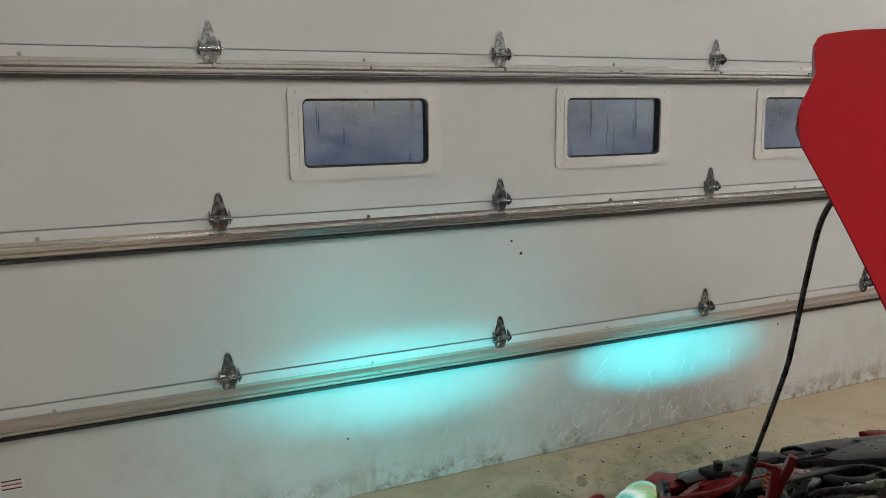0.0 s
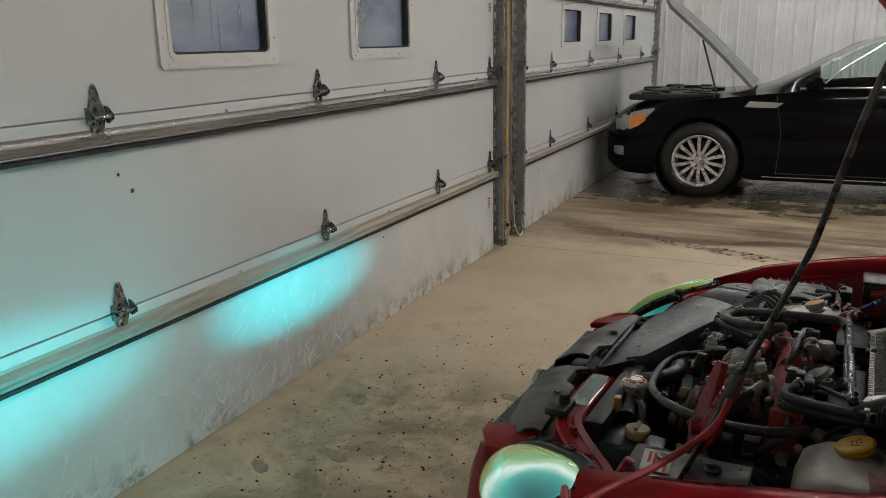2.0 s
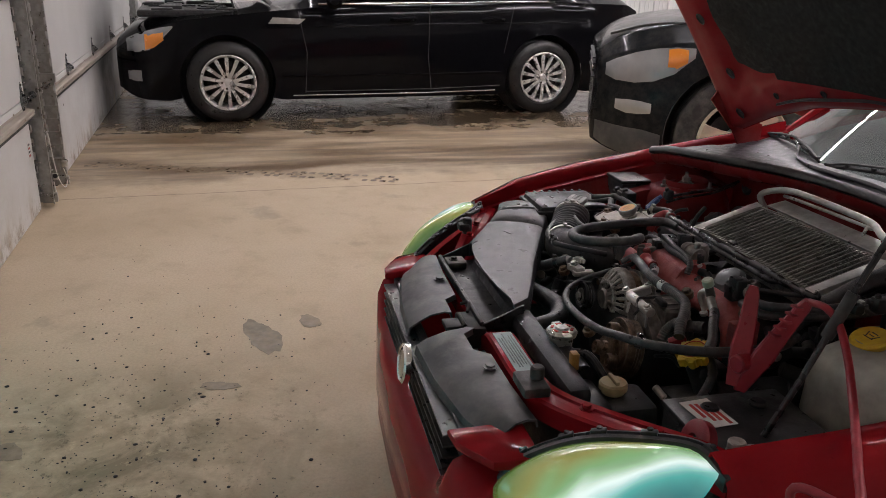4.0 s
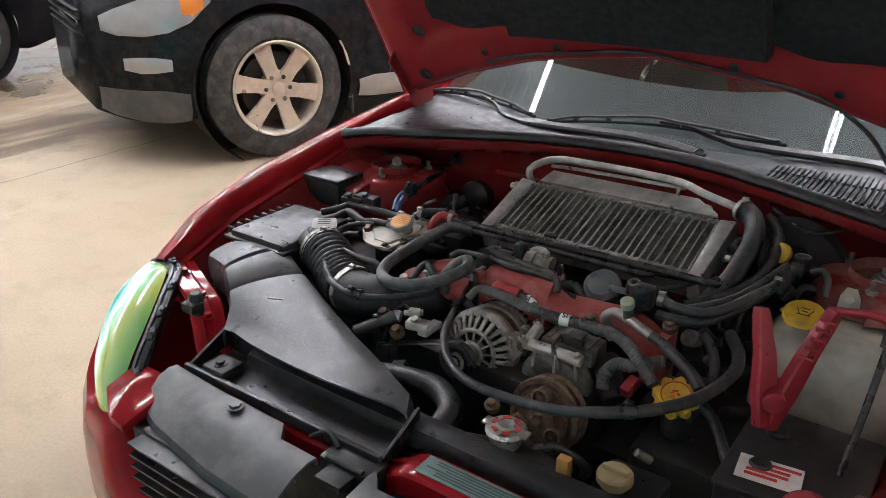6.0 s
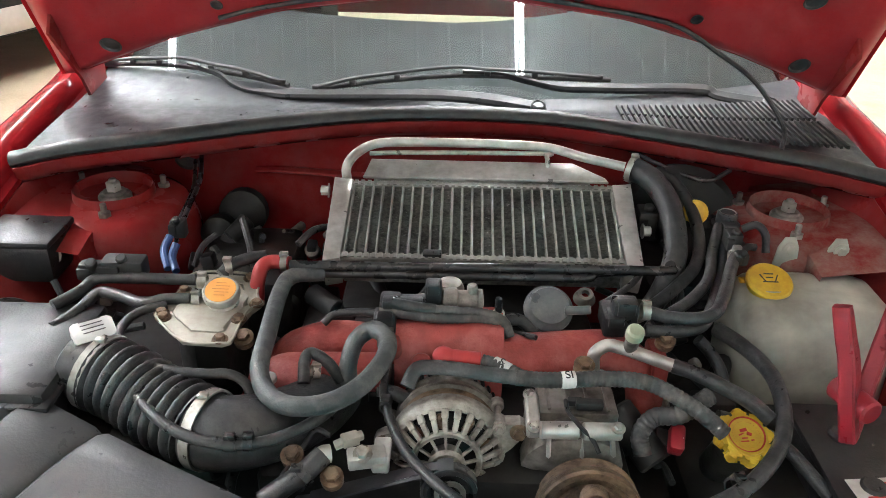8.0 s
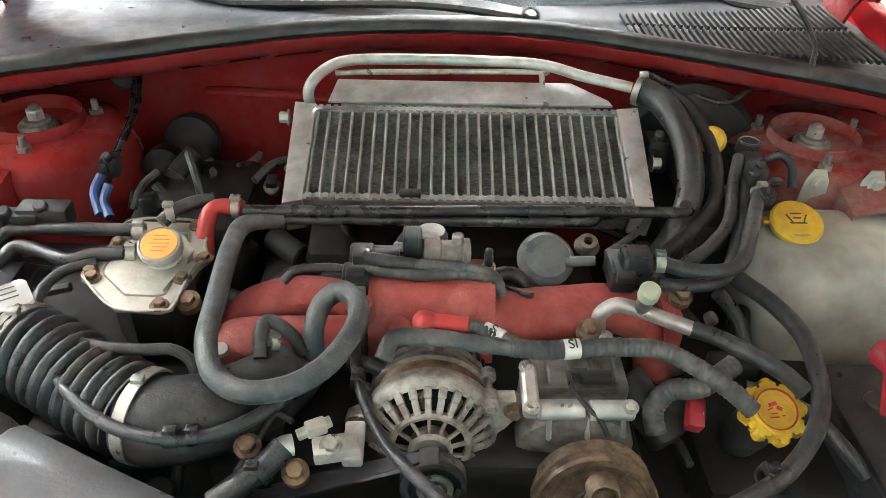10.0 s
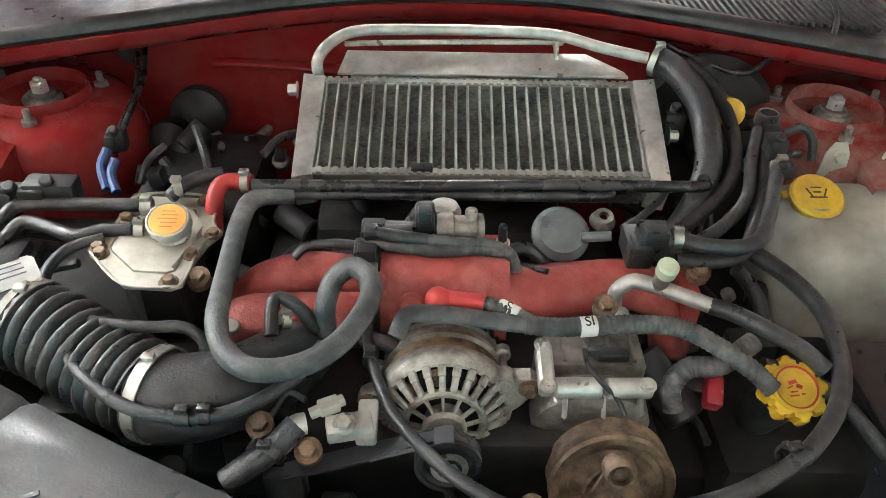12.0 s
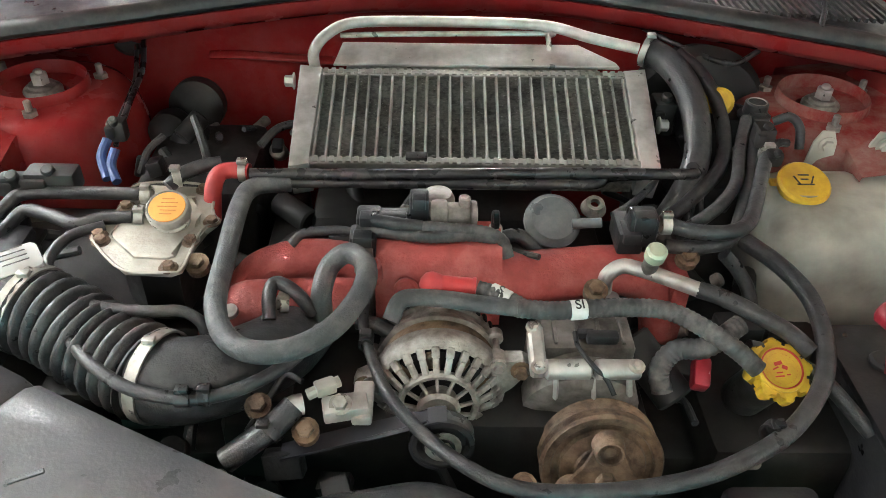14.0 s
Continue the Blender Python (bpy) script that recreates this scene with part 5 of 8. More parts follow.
# seeded random clutter added to fill the dark gaps between the parts
for u0, u1, v0, v1, w0, w1, n in ((0.20, 0.42, -0.06, 0.14, 0.62, 0.73, 26), (-0.46, -0.30, -0.06, 0.16, 0.62, 0.76, 26), (-0.36, -0.28, 0.1, 0.3, 0.62, 0.70, 14), (0.42, 0.60, 0.16, 0.34, 0.60, 0.70, 16), (-0.40, -0.25, 0.30, 0.52, 0.52, 0.62, 20), (0.08, 0.30, 0.40, 0.60, 0.52, 0.64, 26), (-0.1, 0.2, 0.2, 0.3, 0.68, 0.73, 18)):
    for i in range(n):
        bm = bmesh.new()
        p = Vector((random.uniform(u0, u1), random.uniform(v0, v1), random.uniform(w0, w1)))
        q = Vector((random.uniform(-1, 1), random.uniform(-1, 1), random.uniform(-0.5, 0.8))) * 0.05
        k = random.random()
        if k < 0.45:
            sweep(bm, [p, p + q * 0.6 + Vector((0, 0, 0.012)), p + q * 1.5], random.uniform(0.003, 0.008), 8, 5)
            part("pipe_run", bm, M["hose"] if k < 0.6 else M["alu_dirty"], red_car)
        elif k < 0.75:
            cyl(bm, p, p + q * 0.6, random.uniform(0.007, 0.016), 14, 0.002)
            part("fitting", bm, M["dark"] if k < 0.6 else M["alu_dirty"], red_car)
        else:
            box(bm, p, (random.uniform(0.015, 0.04), random.uniform(0.015, 0.03), random.uniform(0.015, 0.03)), 0.003, Euler((q.x * 8, q.y * 8, q.z * 8)).to_matrix())
            part("plug", bm, M["plastic"], red_car)

# top mounted intercooler
ic = Matrix.Translation((-0.049, 0.091, 0.782)) @ Matrix.Rotation(radians(-18.5), 4, "X") @ Matrix.Rotation(radians(0.9), 4, "Y") @ Matrix.Rotation(radians(-0.5), 4, "Z")
bm = bmesh.new()
box(bm, ic @ Vector((0, 0, -0.035)), (0.425, 0.15, 0.055), 0, ic.to_3x3())
cooler = part("intercooler", bm, M["core"], red_car, "aluminium top mount intercooler with dusty bent fins", smooth=False)
fins, fluff = [], []
R3 = ic.to_3x3()
for i in range(26):
    u0 = -0.208 + i * 0.016 + 0.0023
    for j in range(58):
        v0 = -0.0725 + j * 0.0025
        lean = random.uniform(-0.0007, 0.0007) + (0.0009 if j % 2 else -0.0009)
        top = 0.0002 + random.uniform(-0.0016, 0.0010)
        bent = random.random() < 0.10
        h = top + (0.003 if bent else 0)
        quad = [(u0, v0 + lean, -0.016), (u0 + 0.0114, v0 - lean, -0.016), (u0 + 0.0114, v0 - lean + (0.0022 if bent else 0.0), h), (u0, v0 + lean + (0.0016 if bent else 0.0), h)]
        fins.append([ic @ Vector(q) for q in quad])
        if random.random() < 0.42:
            a = u0 + random.uniform(0, 0.009)
            w, d = random.uniform(0.0010, 0.0032), random.uniform(0.0008, 0.0020)
            fluff.append([ic @ Vector(q) for q in ((a, v0, top + 0.0012), (a + w, v0, top + 0.0015), (a + w, v0 + d, top + 0.003), (a, v0 + d, top + 0.0022))])
for name, quads, mat, label in (("fin_pack", fins, M["core"], "dense dark cooling fins"), ("fin_fluff", fluff, M["fluff"], "pale bent fins and dust fluff")):
    bm = bmesh.new()
    for q in quads:
        bm.faces.new([bm.verts.new(p) for p in q])
    bmesh.ops.solidify(bm, geom=bm.faces[:], thickness=0.0003)
    tagged(part(name, bm, mat, cooler, smooth=False), label, kind="stuff")
for i in range(27):
    bm = bmesh.new()
    box(bm, ic @ Vector((-0.208 + i * 0.016, 0, -0.004)), (0.0034, 0.15, 0.012), 0.001, ic.to_3x3(), 1)
    part("cooler_bar", bm, M["cooler_bar"], cooler, smooth=False)
for s in (-1, 1):
    bm = bmesh.new()
    prism(bm, [(-0.016, -0.092), (0.016, -0.088), (0.014, 0.088), (-0.012, 0.094)] if s < 0 else [(-0.016, -0.088), (0.016, -0.092), (0.012, 0.094), (-0.014, 0.088)], 0.06, ic @ Matrix.Translation((s * 0.226, 0, -0.055)), 0.004)
    bolt(bm, ic @ Vector((s * 0.25, -0.075 if s > 0 else 0.0, -0.012)), (s, 0, 0), 0.008, 0.012)
    part("end_tank", bm, M["alu"], cooler, "plain aluminium end tank", flat_angle=40)
for s in (-1, 1):
    bm = bmesh.new()
    box(bm, ic @ Vector((0, s * 0.080, -0.012)), (0.43, 0.011, 0.03), 0.002, ic.to_3x3())
    for i in range(40):
        box(bm, ic @ Vector((-0.205 + i * 0.0105, s * 0.080, 0.004)), (0.006, 0.009, 0.003), 0, ic.to_3x3())
    part("edge_rail", bm, M["cooler_bar"], cooler, smooth=False)
bm = bmesh.new()
prism(bm, [(0.195, -0.09), (0.185, -0.135), (-0.15, -0.135), (-0.20, -0.10), (-0.205, -0.09)], 0.006, ic @ Matrix.Translation((0, 0, 0.002)), 0.002)
box(bm, ic @ Vector((0.0, -0.12, -0.035)), (0.36, 0.05, 0.06), 0.012, ic.to_3x3())
part("rear_header", bm, M["alu"], cooler, flat_angle=40)
bm = bmesh.new()
box(bm, ic @ Vector((0.075, 0.076, 0.006)), (0.028, 0.012, 0.008), 0.002, ic.to_3x3())
part("clip", bm, M["plastic"], cooler)
bm = bmesh.new()
sweep(bm, [(0.173, -0.009, 0.800), (0.170, 0.010, 0.835), (0.154, -0.013, 0.850), (0.122, -0.040, 0.856), (0.051, -0.048, 0.857), (-0.060, -0.050, 0.857), (-0.154, -0.044, 0.856), (-0.215, -0.019, 0.850), (-0.280, -0.003, 0.842)], 0.0078, 14, 8)
pipe = part("bypass_pipe", bm, M["alu"], red_car, "bent bare metal pipe over the intercooler")
bm = bmesh.new()
sweep(bm, [(0.137, -0.034, 0.840), (0.066, -0.030, 0.845), (-0.147, -0.043, 0.845), (-0.156, -0.031, 0.845), (-0.159, -0.020, 0.820)], 0.004, 10, 8)
part("bracket_rod", bm, M["silver"], pipe)
band((-0.294, -0.010, 0.836), (-0.8, 0.5, -0.1), 0.021)

# power steering style header tank with orange cap
bm = bmesh.new()
hp = [(0.388, 0.322, 0.745), (0.387, 0.304, 0.745), (0.373, 0.258, 0.745), (0.366, 0.212, 0.745), (0.281, 0.215, 0.745), (0.266, 0.268, 0.745), (0.255, 0.289, 0.745), (0.268, 0.302, 0.745), (0.272, 0.331, 0.745), (0.275, 0.376, 0.745), (0.286, 0.383, 0.745), (0.336, 0.38, 0.745), (0.382, 0.333, 0.745)]
prism(bm, [(p[0], p[1]) for p in hp], 0.008, Matrix.Translation((0, 0, 0.738)), 0.003)
cx, cy = sum(p[0] for p in hp) / len(hp), sum(p[1] for p in hp) / len(hp)
rim = [Vector((p[0], p[1], 0.7465)) for p in hp]
sweep(bm, rim + rim[:1], 0.0018, 8, 4)
prism(bm, [(cx + (p[0] - cx) * 0.72, cy + (p[1] - cy) * 0.72) for p in hp], 0.006, Matrix.Translation((0, 0, 0.743)), 0.005)
htank = part("header_tank", bm, M["alu_plate"], red_car, "grimy cast aluminium coolant tank", flat_angle=35)
bm = bmesh.new()
prism(bm, [(cx + (p[0] - cx) * 0.68, cy + (p[1] - cy) * 0.68) for p in hp], 0.085, Matrix.Translation((0, 0, 0.652)), 0.006)
part("tank_body", bm, M["dark"], htank, flat_angle=35)
for p in hp[0:13:2]:
    bm = bmesh.new()
    bolt(bm, (cx + (p[0] - cx) * 0.9, cy + (p[1] - cy) * 0.9, 0.746), (0, 0, 1), 0.007, 0.006)
    part("tank_bolt", bm, M["rust"], htank, smooth=False)
c = Vector((0.304, 0.304, 0.776))
bm = bmesh.new()
lathe(bm, c - UP * 0.027, c + UP, [(0, 0.020), (0.006, 0.021), (0.008, 0.018), (0.012, 0.019), (0.016, 0.0245), (0.024, 0.0250), (0.0275, 0.0235), (0.028, 0.0222), (0.0268, 0.0215), (0.0268, 0)], 40)
cap = part("filler_cap", bm, M["silver"], htank, "pressed metal pressure cap")
bm = bmesh.new()
lathe(bm, c - UP * 0.0002, c + UP, [(0, 0), (0.0005, 0.0205), (0.001, 0.02), (0.0012, 0)], 32)
part("cap_label", bm, M["orange"], cap, "orange printed disc", smooth=False)
bm = bmesh.new()
for i in range(5):
    box(bm, c + UP * 0.0011 + Vector((-0.002 * (i % 2), -0.010 + i * 0.0048, -(-0.010 + i * 0.0048) * 0.37)), (0.022 - 0.004 * abs(i - 2), 0.0010, 0.0004), 0, Matrix.Rotation(radians(-20), 3, "X"))
part("cap_print", bm, plain("orange_print", (0.50, 0.17, 0.03), 0.6), cap, smooth=False)
band((0.344, 0.253, 0.757), (1, 0, 0), 0.009, 0.012)
band((0.316, 0.223, 0.763), (1, 0.4, 0), 0.0105, 0.010)
band((0.237, 0.214, 0.768), (1, 0, 0), 0.0115, 0.009)
band((0.342, 0.291, 0.752), (1, 0, 0), 0.0085, 0.010)

# red intake manifold
bm = bmesh.new()
rows = []
for f, a, b, wt, wd in ((0, 0.07, 0, 0.746, 0.0), (0.3, 0.03, 0, 0.752, 0.0), (0.7, -0.03, 0, 0.754, 0), (1, -0.072, 0, 0.754, 0)):
    rows.append([Vector((a, v, w)) for v, w in ((0.285, 0.66), (0.287, wt - 0.006), (0.292, wt), (0.335, wt - 0.006), (0.345, wt - 0.014), (0.360, wt - 0.04), (0.366, 0.66))])
vs = grid(bm, rows)
bm.faces.new(vs[0])
bm.faces.new(vs[-1][::-1])
cyl(bm, (0.035, 0.357, 0.706), (0.035, 0.369, 0.712), 0.014, 20, 0.003)
cyl(bm, (0.068, 0.345, 0.70), (0.072, 0.36, 0.745), 0.009, 14, 0.003)
manifold = part("intake_manifold", bm, M["manifold"], red_car, "dull red wrinkle painted intake manifold", flat_angle=35)
for pts, r in (([(-0.06, 0.328, 0.705), (-0.10, 0.331, 0.703), (-0.16, 0.322, 0.703), (-0.22, 0.313, 0.70), (-0.262, 0.318, 0.675), (-0.275, 0.325, 0.62)], (0.036, 0.03)),
               ([(0.085, 0.372, 0.70), (0.13, 0.372, 0.70), (0.18, 0.372, 0.698), (0.222, 0.372, 0.69), (0.25, 0.372, 0.64)], (0.028, 0.027)),
               ([(0.08, 0.31, 0.70), (0.12, 0.305, 0.705), (0.17, 0.30, 0.70), (0.22, 0.30, 0.675), (0.245, 0.30, 0.62)], (0.025, 0.027))):
    bm = bmesh.new()
    sweep(bm, pts, r, 16, 8, squash=0.8)
    part("manifold_runner", bm, M["manifold"], manifold, flat_angle=60)
for c, sz in (((-0.283, 0.318, 0.66), (0.022, 0.06, 0.10)), ((0.255, 0.36, 0.63), (0.022, 0.08, 0.09))):
    bm = bmesh.new()
    box(bm, c, sz, 0.005)
    part("runner_flange", bm, M["manifold"], manifold)
for p in ((-0.066, 0.30, 0.745), (0.225, 0.395, 0.70), (-0.2, 0.355, 0.69)):
    bm = bmesh.new()
    cyl(bm, p, Vector(p) + UP * 0.008, 0.0085, 16, 0.001)
    cyl(bm, p, Vector(p) + UP * 0.0085, 0.004, 10)
    part("manifold_bolt", bm, M["alu"], manifold, smooth=False)

bm = bmesh.new()
box(bm, (0.078, 0.335, 0.70), (0.010, 0.085, 0.09), 0.003)
for v in (0.305, 0.365):
    cyl(bm, (0.084, v, 0.735), (0.084, v, 0.75), 0.008, 12, 0.002)
part("throttle_flange", bm, M["alu_dirty"], manifold)

# idle valve and throttle connectors on the manifold
bm = bmesh.new()
a, b = Vector((0.010, 0.292, 0.762)), Vector((-0.048, 0.288, 0.757))
lathe(bm, a, b, [(0, 0.016), (0.01, 0.019), (0.018, 0.019), (0.02, 0.016), (0.045, 0.016), (0.047, 0.019), (0.053, 0.019), (0.055, 0.01), (0.056, 0)], 20)
part("idle_valve", bm, M["alu_dirty"], red_car)
for c, sz in (((0.022, 0.291, 0.775), (0.022, 0.028, 0.03)), ((0.055, 0.294, 0.757), (0.055, 0.022, 0.02)), ((0.079, 0.298, 0.757), (0.028, 0.03, 0.026)), ((0.085, 0.318, 0.742), (0.03, 0.03, 0.03)), ((0.032, 0.310, 0.751), (0.09, 0.016, 0.012)), ((-0.066, 0.298, 0.757), (0.01, 0.014, 0.03)), ((0.067, 0.326, 0.700), (0.012, 0.03, 0.05)), ((-0.232, 0.306, 0.760), (0.034, 0.03, 0.04)), ((-0.220, 0.297, 0.745), (0.03, 0.05, 0.03))):
    bm = bmesh.new()
    box(bm, c, sz, 0.004)
    box(bm, Vector(c) + Vector((0, sz[1] * 0.3, sz[2] * 0.35)), (sz[0] * 0.7, sz[1] * 0.6, sz[2] * 0.5), 0.002)
    part("connector", bm, M["plastic"], red_car)

hose("valve_loom", [(0.075, 0.312, 0.768), (0.045, 0.316, 0.766), (0.018, 0.318, 0.764)], 0.0075, M["hose"], "")
hose("valve_loom", [(0.020, 0.318, 0.764), (-0.015, 0.320, 0.763), (-0.050, 0.321, 0.761), (-0.072, 0.325, 0.752), (-0.080, 0.335, 0.735)], 0.0068, M["loom"], "black corrugated loom over the manifold")
bm = bmesh.new()
lathe(bm, (0.0, 0.262, 0.735), (0.0, 0.262, 0.80), [(0, 0.020), (0.030, 0.020), (0.038, 0.016), (0.040, 0)], 24)
cyl(bm, (-0.030, 0.288, 0.772), (-0.030, 0.288, 0.786), 0.007, 14, 0.002)
part("valve_dome", bm, M["alu_dirty"], red_car, "grimy metal valve housing")

# round diaphragm valve
c = Vector((-0.138, 0.272, 0.745))
ax = Vector((-0.05, 0.55, 0.83)).normalized()
bm = bmesh.new()
lathe(bm, c - ax * 0.03, c, [(0, 0.02), (0.008, 0.031), (0.016, 0.033), (0.018, 0.0345), (0.024, 0.0345), (0.026, 0.031), (0.033, 0.027), (0.035, 0.012), (0.037, 0)], 36)
cyl(bm, c + Vector((-0.02, 0.01, 0)), c + Vector((-0.055, 0.012, 0.004)), 0.006, 12, 0.001)
part("diaphragm_valve", bm, plain("grey_plastic", (0.10, 0.115, 0.12), 0.4, 0, 0.4, 40, dust=0.3), red_car, "round grey diaphragm valve")
for x in (0,):
    bm = bmesh.new()
    c = Vector((-0.190, 0.249, 0.752))
    lathe(bm, c - UP * 0.01, c + UP, [(0, 0.016), (0.008, 0.013), (0.012, 0.011), (0.012, 0.006), (0.006, 0.005)], 18)
    part("bracket_eye", bm, M["alu_dirty"], red_car)

# air intake snorkel
SN = [((0.605, 0.565), (0.607, 0.468), 0.716), ((0.575, 0.575), (0.56, 0.455), 0.722), ((0.527, 0.588), (0.503, 0.452), 0.722), ((0.522, 0.592), (0.495, 0.455), 0.715), ((0.515, 0.597), (0.487, 0.458), 0.721), ((0.462, 0.632), (0.405, 0.497), 0.711),
      ((0.456, 0.637), (0.397, 0.501), 0.703), ((0.45, 0.642), (0.388, 0.505), 0.709), ((0.425, 0.662), (0.30, 0.545), 0.70), ((0.412, 0.680), (0.17, 0.602), 0.690), ((0.406, 0.690), (0.07, 0.640), 0.682), ((0.402, 0.698), (-0.005, 0.672), 0.676), ((0.40, 0.704), (-0.030, 0.712), 0.672)]
bm = bmesh.new()
rows = []
for i, (a, b, w) in enumerate(SN):
    a, b = Vector((*a, w)), Vector((*b, w))
    dep = 0.075 if i < 9 else 0.052
    row = [a + Vector((0.004, 0.0, -dep)), a + Vector((0.004, 0.002, -0.02)), a + Vector((0, 0, -0.004)), a.lerp(b, 0.06)]
    bow = 0.022 * (i == len(SN) - 1) + 0.010 * (i == len(SN) - 2)
    row += [a.lerp(b, f) + Vector((0, bow * math.sin(math.pi * f), 0.006 * math.sin(math.pi * f))) for f in (0.2, 0.35, 0.5, 0.65, 0.8)]
    row += [a.lerp(b, 0.94), b + Vector((0, 0, -0.006)), b + Vector((-0.004, -0.004, -0.025)), b + Vector((-0.004, -0.004, -dep))]
    rows.append(row)
vs = grid(bm, rows)
bm.faces.new(vs[0])
thick(bm, 0.004)
snorkel = part("intake_snorkel", bm, M["duct"], red_car, "large grey plastic air intake snorkel", flat_angle=38)
bm = bmesh.new()
box(bm, (0.187, 0.735, 0.618), (0.44, 0.09, 0.008), 0.003)
box(bm, (0.187, 0.783, 0.624), (0.45, 0.010, 0.020), 0.003)
box(bm, (0.19, 0.69, 0.64), (0.40, 0.006, 0.05))
for u in (-0.040, 0.403):
    prism(bm, [(0.69, 0.615), (0.782, 0.615), (0.782, 0.630), (0.745, 0.644), (0.70, 0.664), (0.69, 0.668)], 0.006, Matrix(((0, 0, 1, u), (1, 0, 0, 0), (0, 1, 0, 0), (0, 0, 0, 1))), 0.002)
part("snorkel_mouth", bm, M["plastic"], snorkel, "open black intake mouth", flat_angle=30)
bm = bmesh.new()
box(bm, (0.345, 0.755, 0.632), (0.055, 0.05, 0.02), 0.005)
bolt(bm, (0.345, 0.76, 0.642), (0, 0, 1), 0.008, 0.006)
part("mouth_bracket", bm, M["dark"], snorkel)
for d in (0, 0.014):
    bm = bmesh.new()
    box(bm, (0.372 - d, 0.60 + d * 0.8, 0.7035), (0.03, 0.006, 0.004), 0.001, Matrix.Rotation(radians(25), 3, "Z"))
    part("moulded_tab", bm, M["plastic"], snorkel, smooth=False)

# airbox, fuse box, air flow meter
bm = bmesh.new()
box(bm, (0.55, 0.385, 0.66), (0.17, 0.20, 0.16), 0.012)
box(bm, (0.552, 0.385, 0.722), (0.185, 0.215, 0.008), 0.003)
for i in range(8):
    box(bm, (0.645, 0.30 + i * 0.024, 0.722), (0.018, 0.006, 0.03), 0.001)
part("airbox", bm, M["plastic"], red_car, "grey plastic air filter box", flat_angle=35)
bm = bmesh.new()
box(bm, (0.645, 0.145, 0.735), (0.115, 0.09, 0.06), 0.008)
fb = part("fuse_box", bm, M["plastic"], red_car, "black fuse box beside the strut tower")
bm = bmesh.new()
box(bm, (0.645, 0.145, 0.769), (0.12, 0.095, 0.012), 0.005)
part("lid", bm, M["plastic"], fb)
bm = bmesh.new()
prism(bm, rrect(0.05, 0.032, 0.005), 0.012, Matrix.Translation((0.441, 0.389, 0.757)) @ Matrix.Rotation(radians(35), 4, "Z") @ Matrix.Rotation(radians(-20), 4, "X"), 0.002)
afm = part("air_flow_sensor", bm, M["white_label"], red_car, "grey sensor with a printed label")
bm = bmesh.new()
for i in range(4):
    p = Vector((0.441, 0.389, 0.757))
    box(bm, p + Vector((-0.004 * (i - 1.5), 0.005 * (i - 1.5), 0.0145 - 0.0017 * (i - 1.5))), (0.026, 0.0015, 0.0006), 0, Matrix.Rotation(radians(35), 3, "Z"))
part("print_bars", bm, M["print"], afm, smooth=False)

# ribbed intake hose and turbo inlet
bm = bmesh.new()
sweep(bm, [(0.427, 0.411, 0.715), (0.391, 0.426, 0.710), (0.345, 0.452, 0.700), (0.290, 0.481, 0.695)], 0.046, 22, 8, ribs=10, rib_depth=0.0042)
part("bellows_hose", bm, M["hose"], red_car, "ribbed black rubber intake hose", flat_angle=70)
bm = bmesh.new()
sweep(bm, [(0.290, 0.481, 0.695), (0.263, 0.490, 0.695), (0.226, 0.483, 0.695), (0.191, 0.461, 0.692), (0.164, 0.421, 0.680), (0.151, 0.355, 0.650)], (0.046, 0.038), 22, 8)
cyl(bm, (0.221, 0.487, 0.735), (0.230, 0.473, 0.700), 0.012, 14, 0.003)
part("inlet_elbow", bm, M["hose"], red_car, "smooth black rubber inlet elbow", flat_angle=70)
p, q = Vector((0.280, 0.484, 0.695)), Vector((0.263, 0.490, 0.695))
band(p, q - p, 0.0475, 0.013)
p, q = Vector((0.431, 0.408, 0.715)), Vector((0.406, 0.418, 0.710))
band(p, q - p, 0.0490, 0.014)
bm = bmesh.new()
cyl(bm, (0.464, 0.396, 0.720), (0.427, 0.411, 0.715), 0.045, 24, 0.004)
part("airbox_outlet", bm, M["plastic"], red_car)

# alternator: slotted front cage, laminated ring and slotted rear bracket, held by through bolts
AC = Vector((-0.001, 0.487, 0.655))
K = 1.13
fw = Vector((0.0, 0.995, 0.10)).normalized()
rt = fw.cross(Vector((0, 0, 1))).normalized()
uu = rt.cross(fw).normalized()
bm = bmesh.new()
back = AC - fw * 0.10
lathe(bm, back, AC, [(h, r * K) for h, r in [(0.054, 0.055), (0.055, 0.0615), (0.058, 0.0635), (0.070, 0.0640), (0.076, 0.0625), (0.080, 0.0585), (0.082, 0.0560), (0.080, 0.0545), (0.074, 0.0555), (0.060, 0.0560), (0.054, 0.055)]], 56)
lathe(bm, back, AC, [(h, r * K) for h, r in [(0.092, 0.0385), (0.097, 0.0390), (0.0995, 0.0365), (0.0985, 0.0325), (0.094, 0.0315), (0.092, 0.0385)]], 44)
lathe(bm, back, AC, [(h, r * K) for h, r in [(0.088, 0.018), (0.104, 0.0205), (0.108, 0.017), (0.108, 0)]], 32)
lathe(bm, back, AC, [(h, r * K) for h, r in [(-0.012, 0.0), (-0.012, 0.040), (-0.006, 0.055), (0.000, 0.0585), (0.008, 0.0590), (0.009, 0.0545), (0.024, 0.0545), (0.025, 0.0600), (0.034, 0.0615), (0.036, 0.0560), (0.036, 0.0)]], 56)
for a in (12, 148, 215, 300):
    d = rt * math.cos(radians(a)) + uu * math.sin(radians(a))
    for h0, h1, r in ((0.058, 0.080, 0.0088), (0.022, 0.036, 0.0088)):
        cyl(bm, back + d * 0.0645 * K + fw * h0, back + d * 0.0645 * K + fw * h1, r, 16, 0.002)
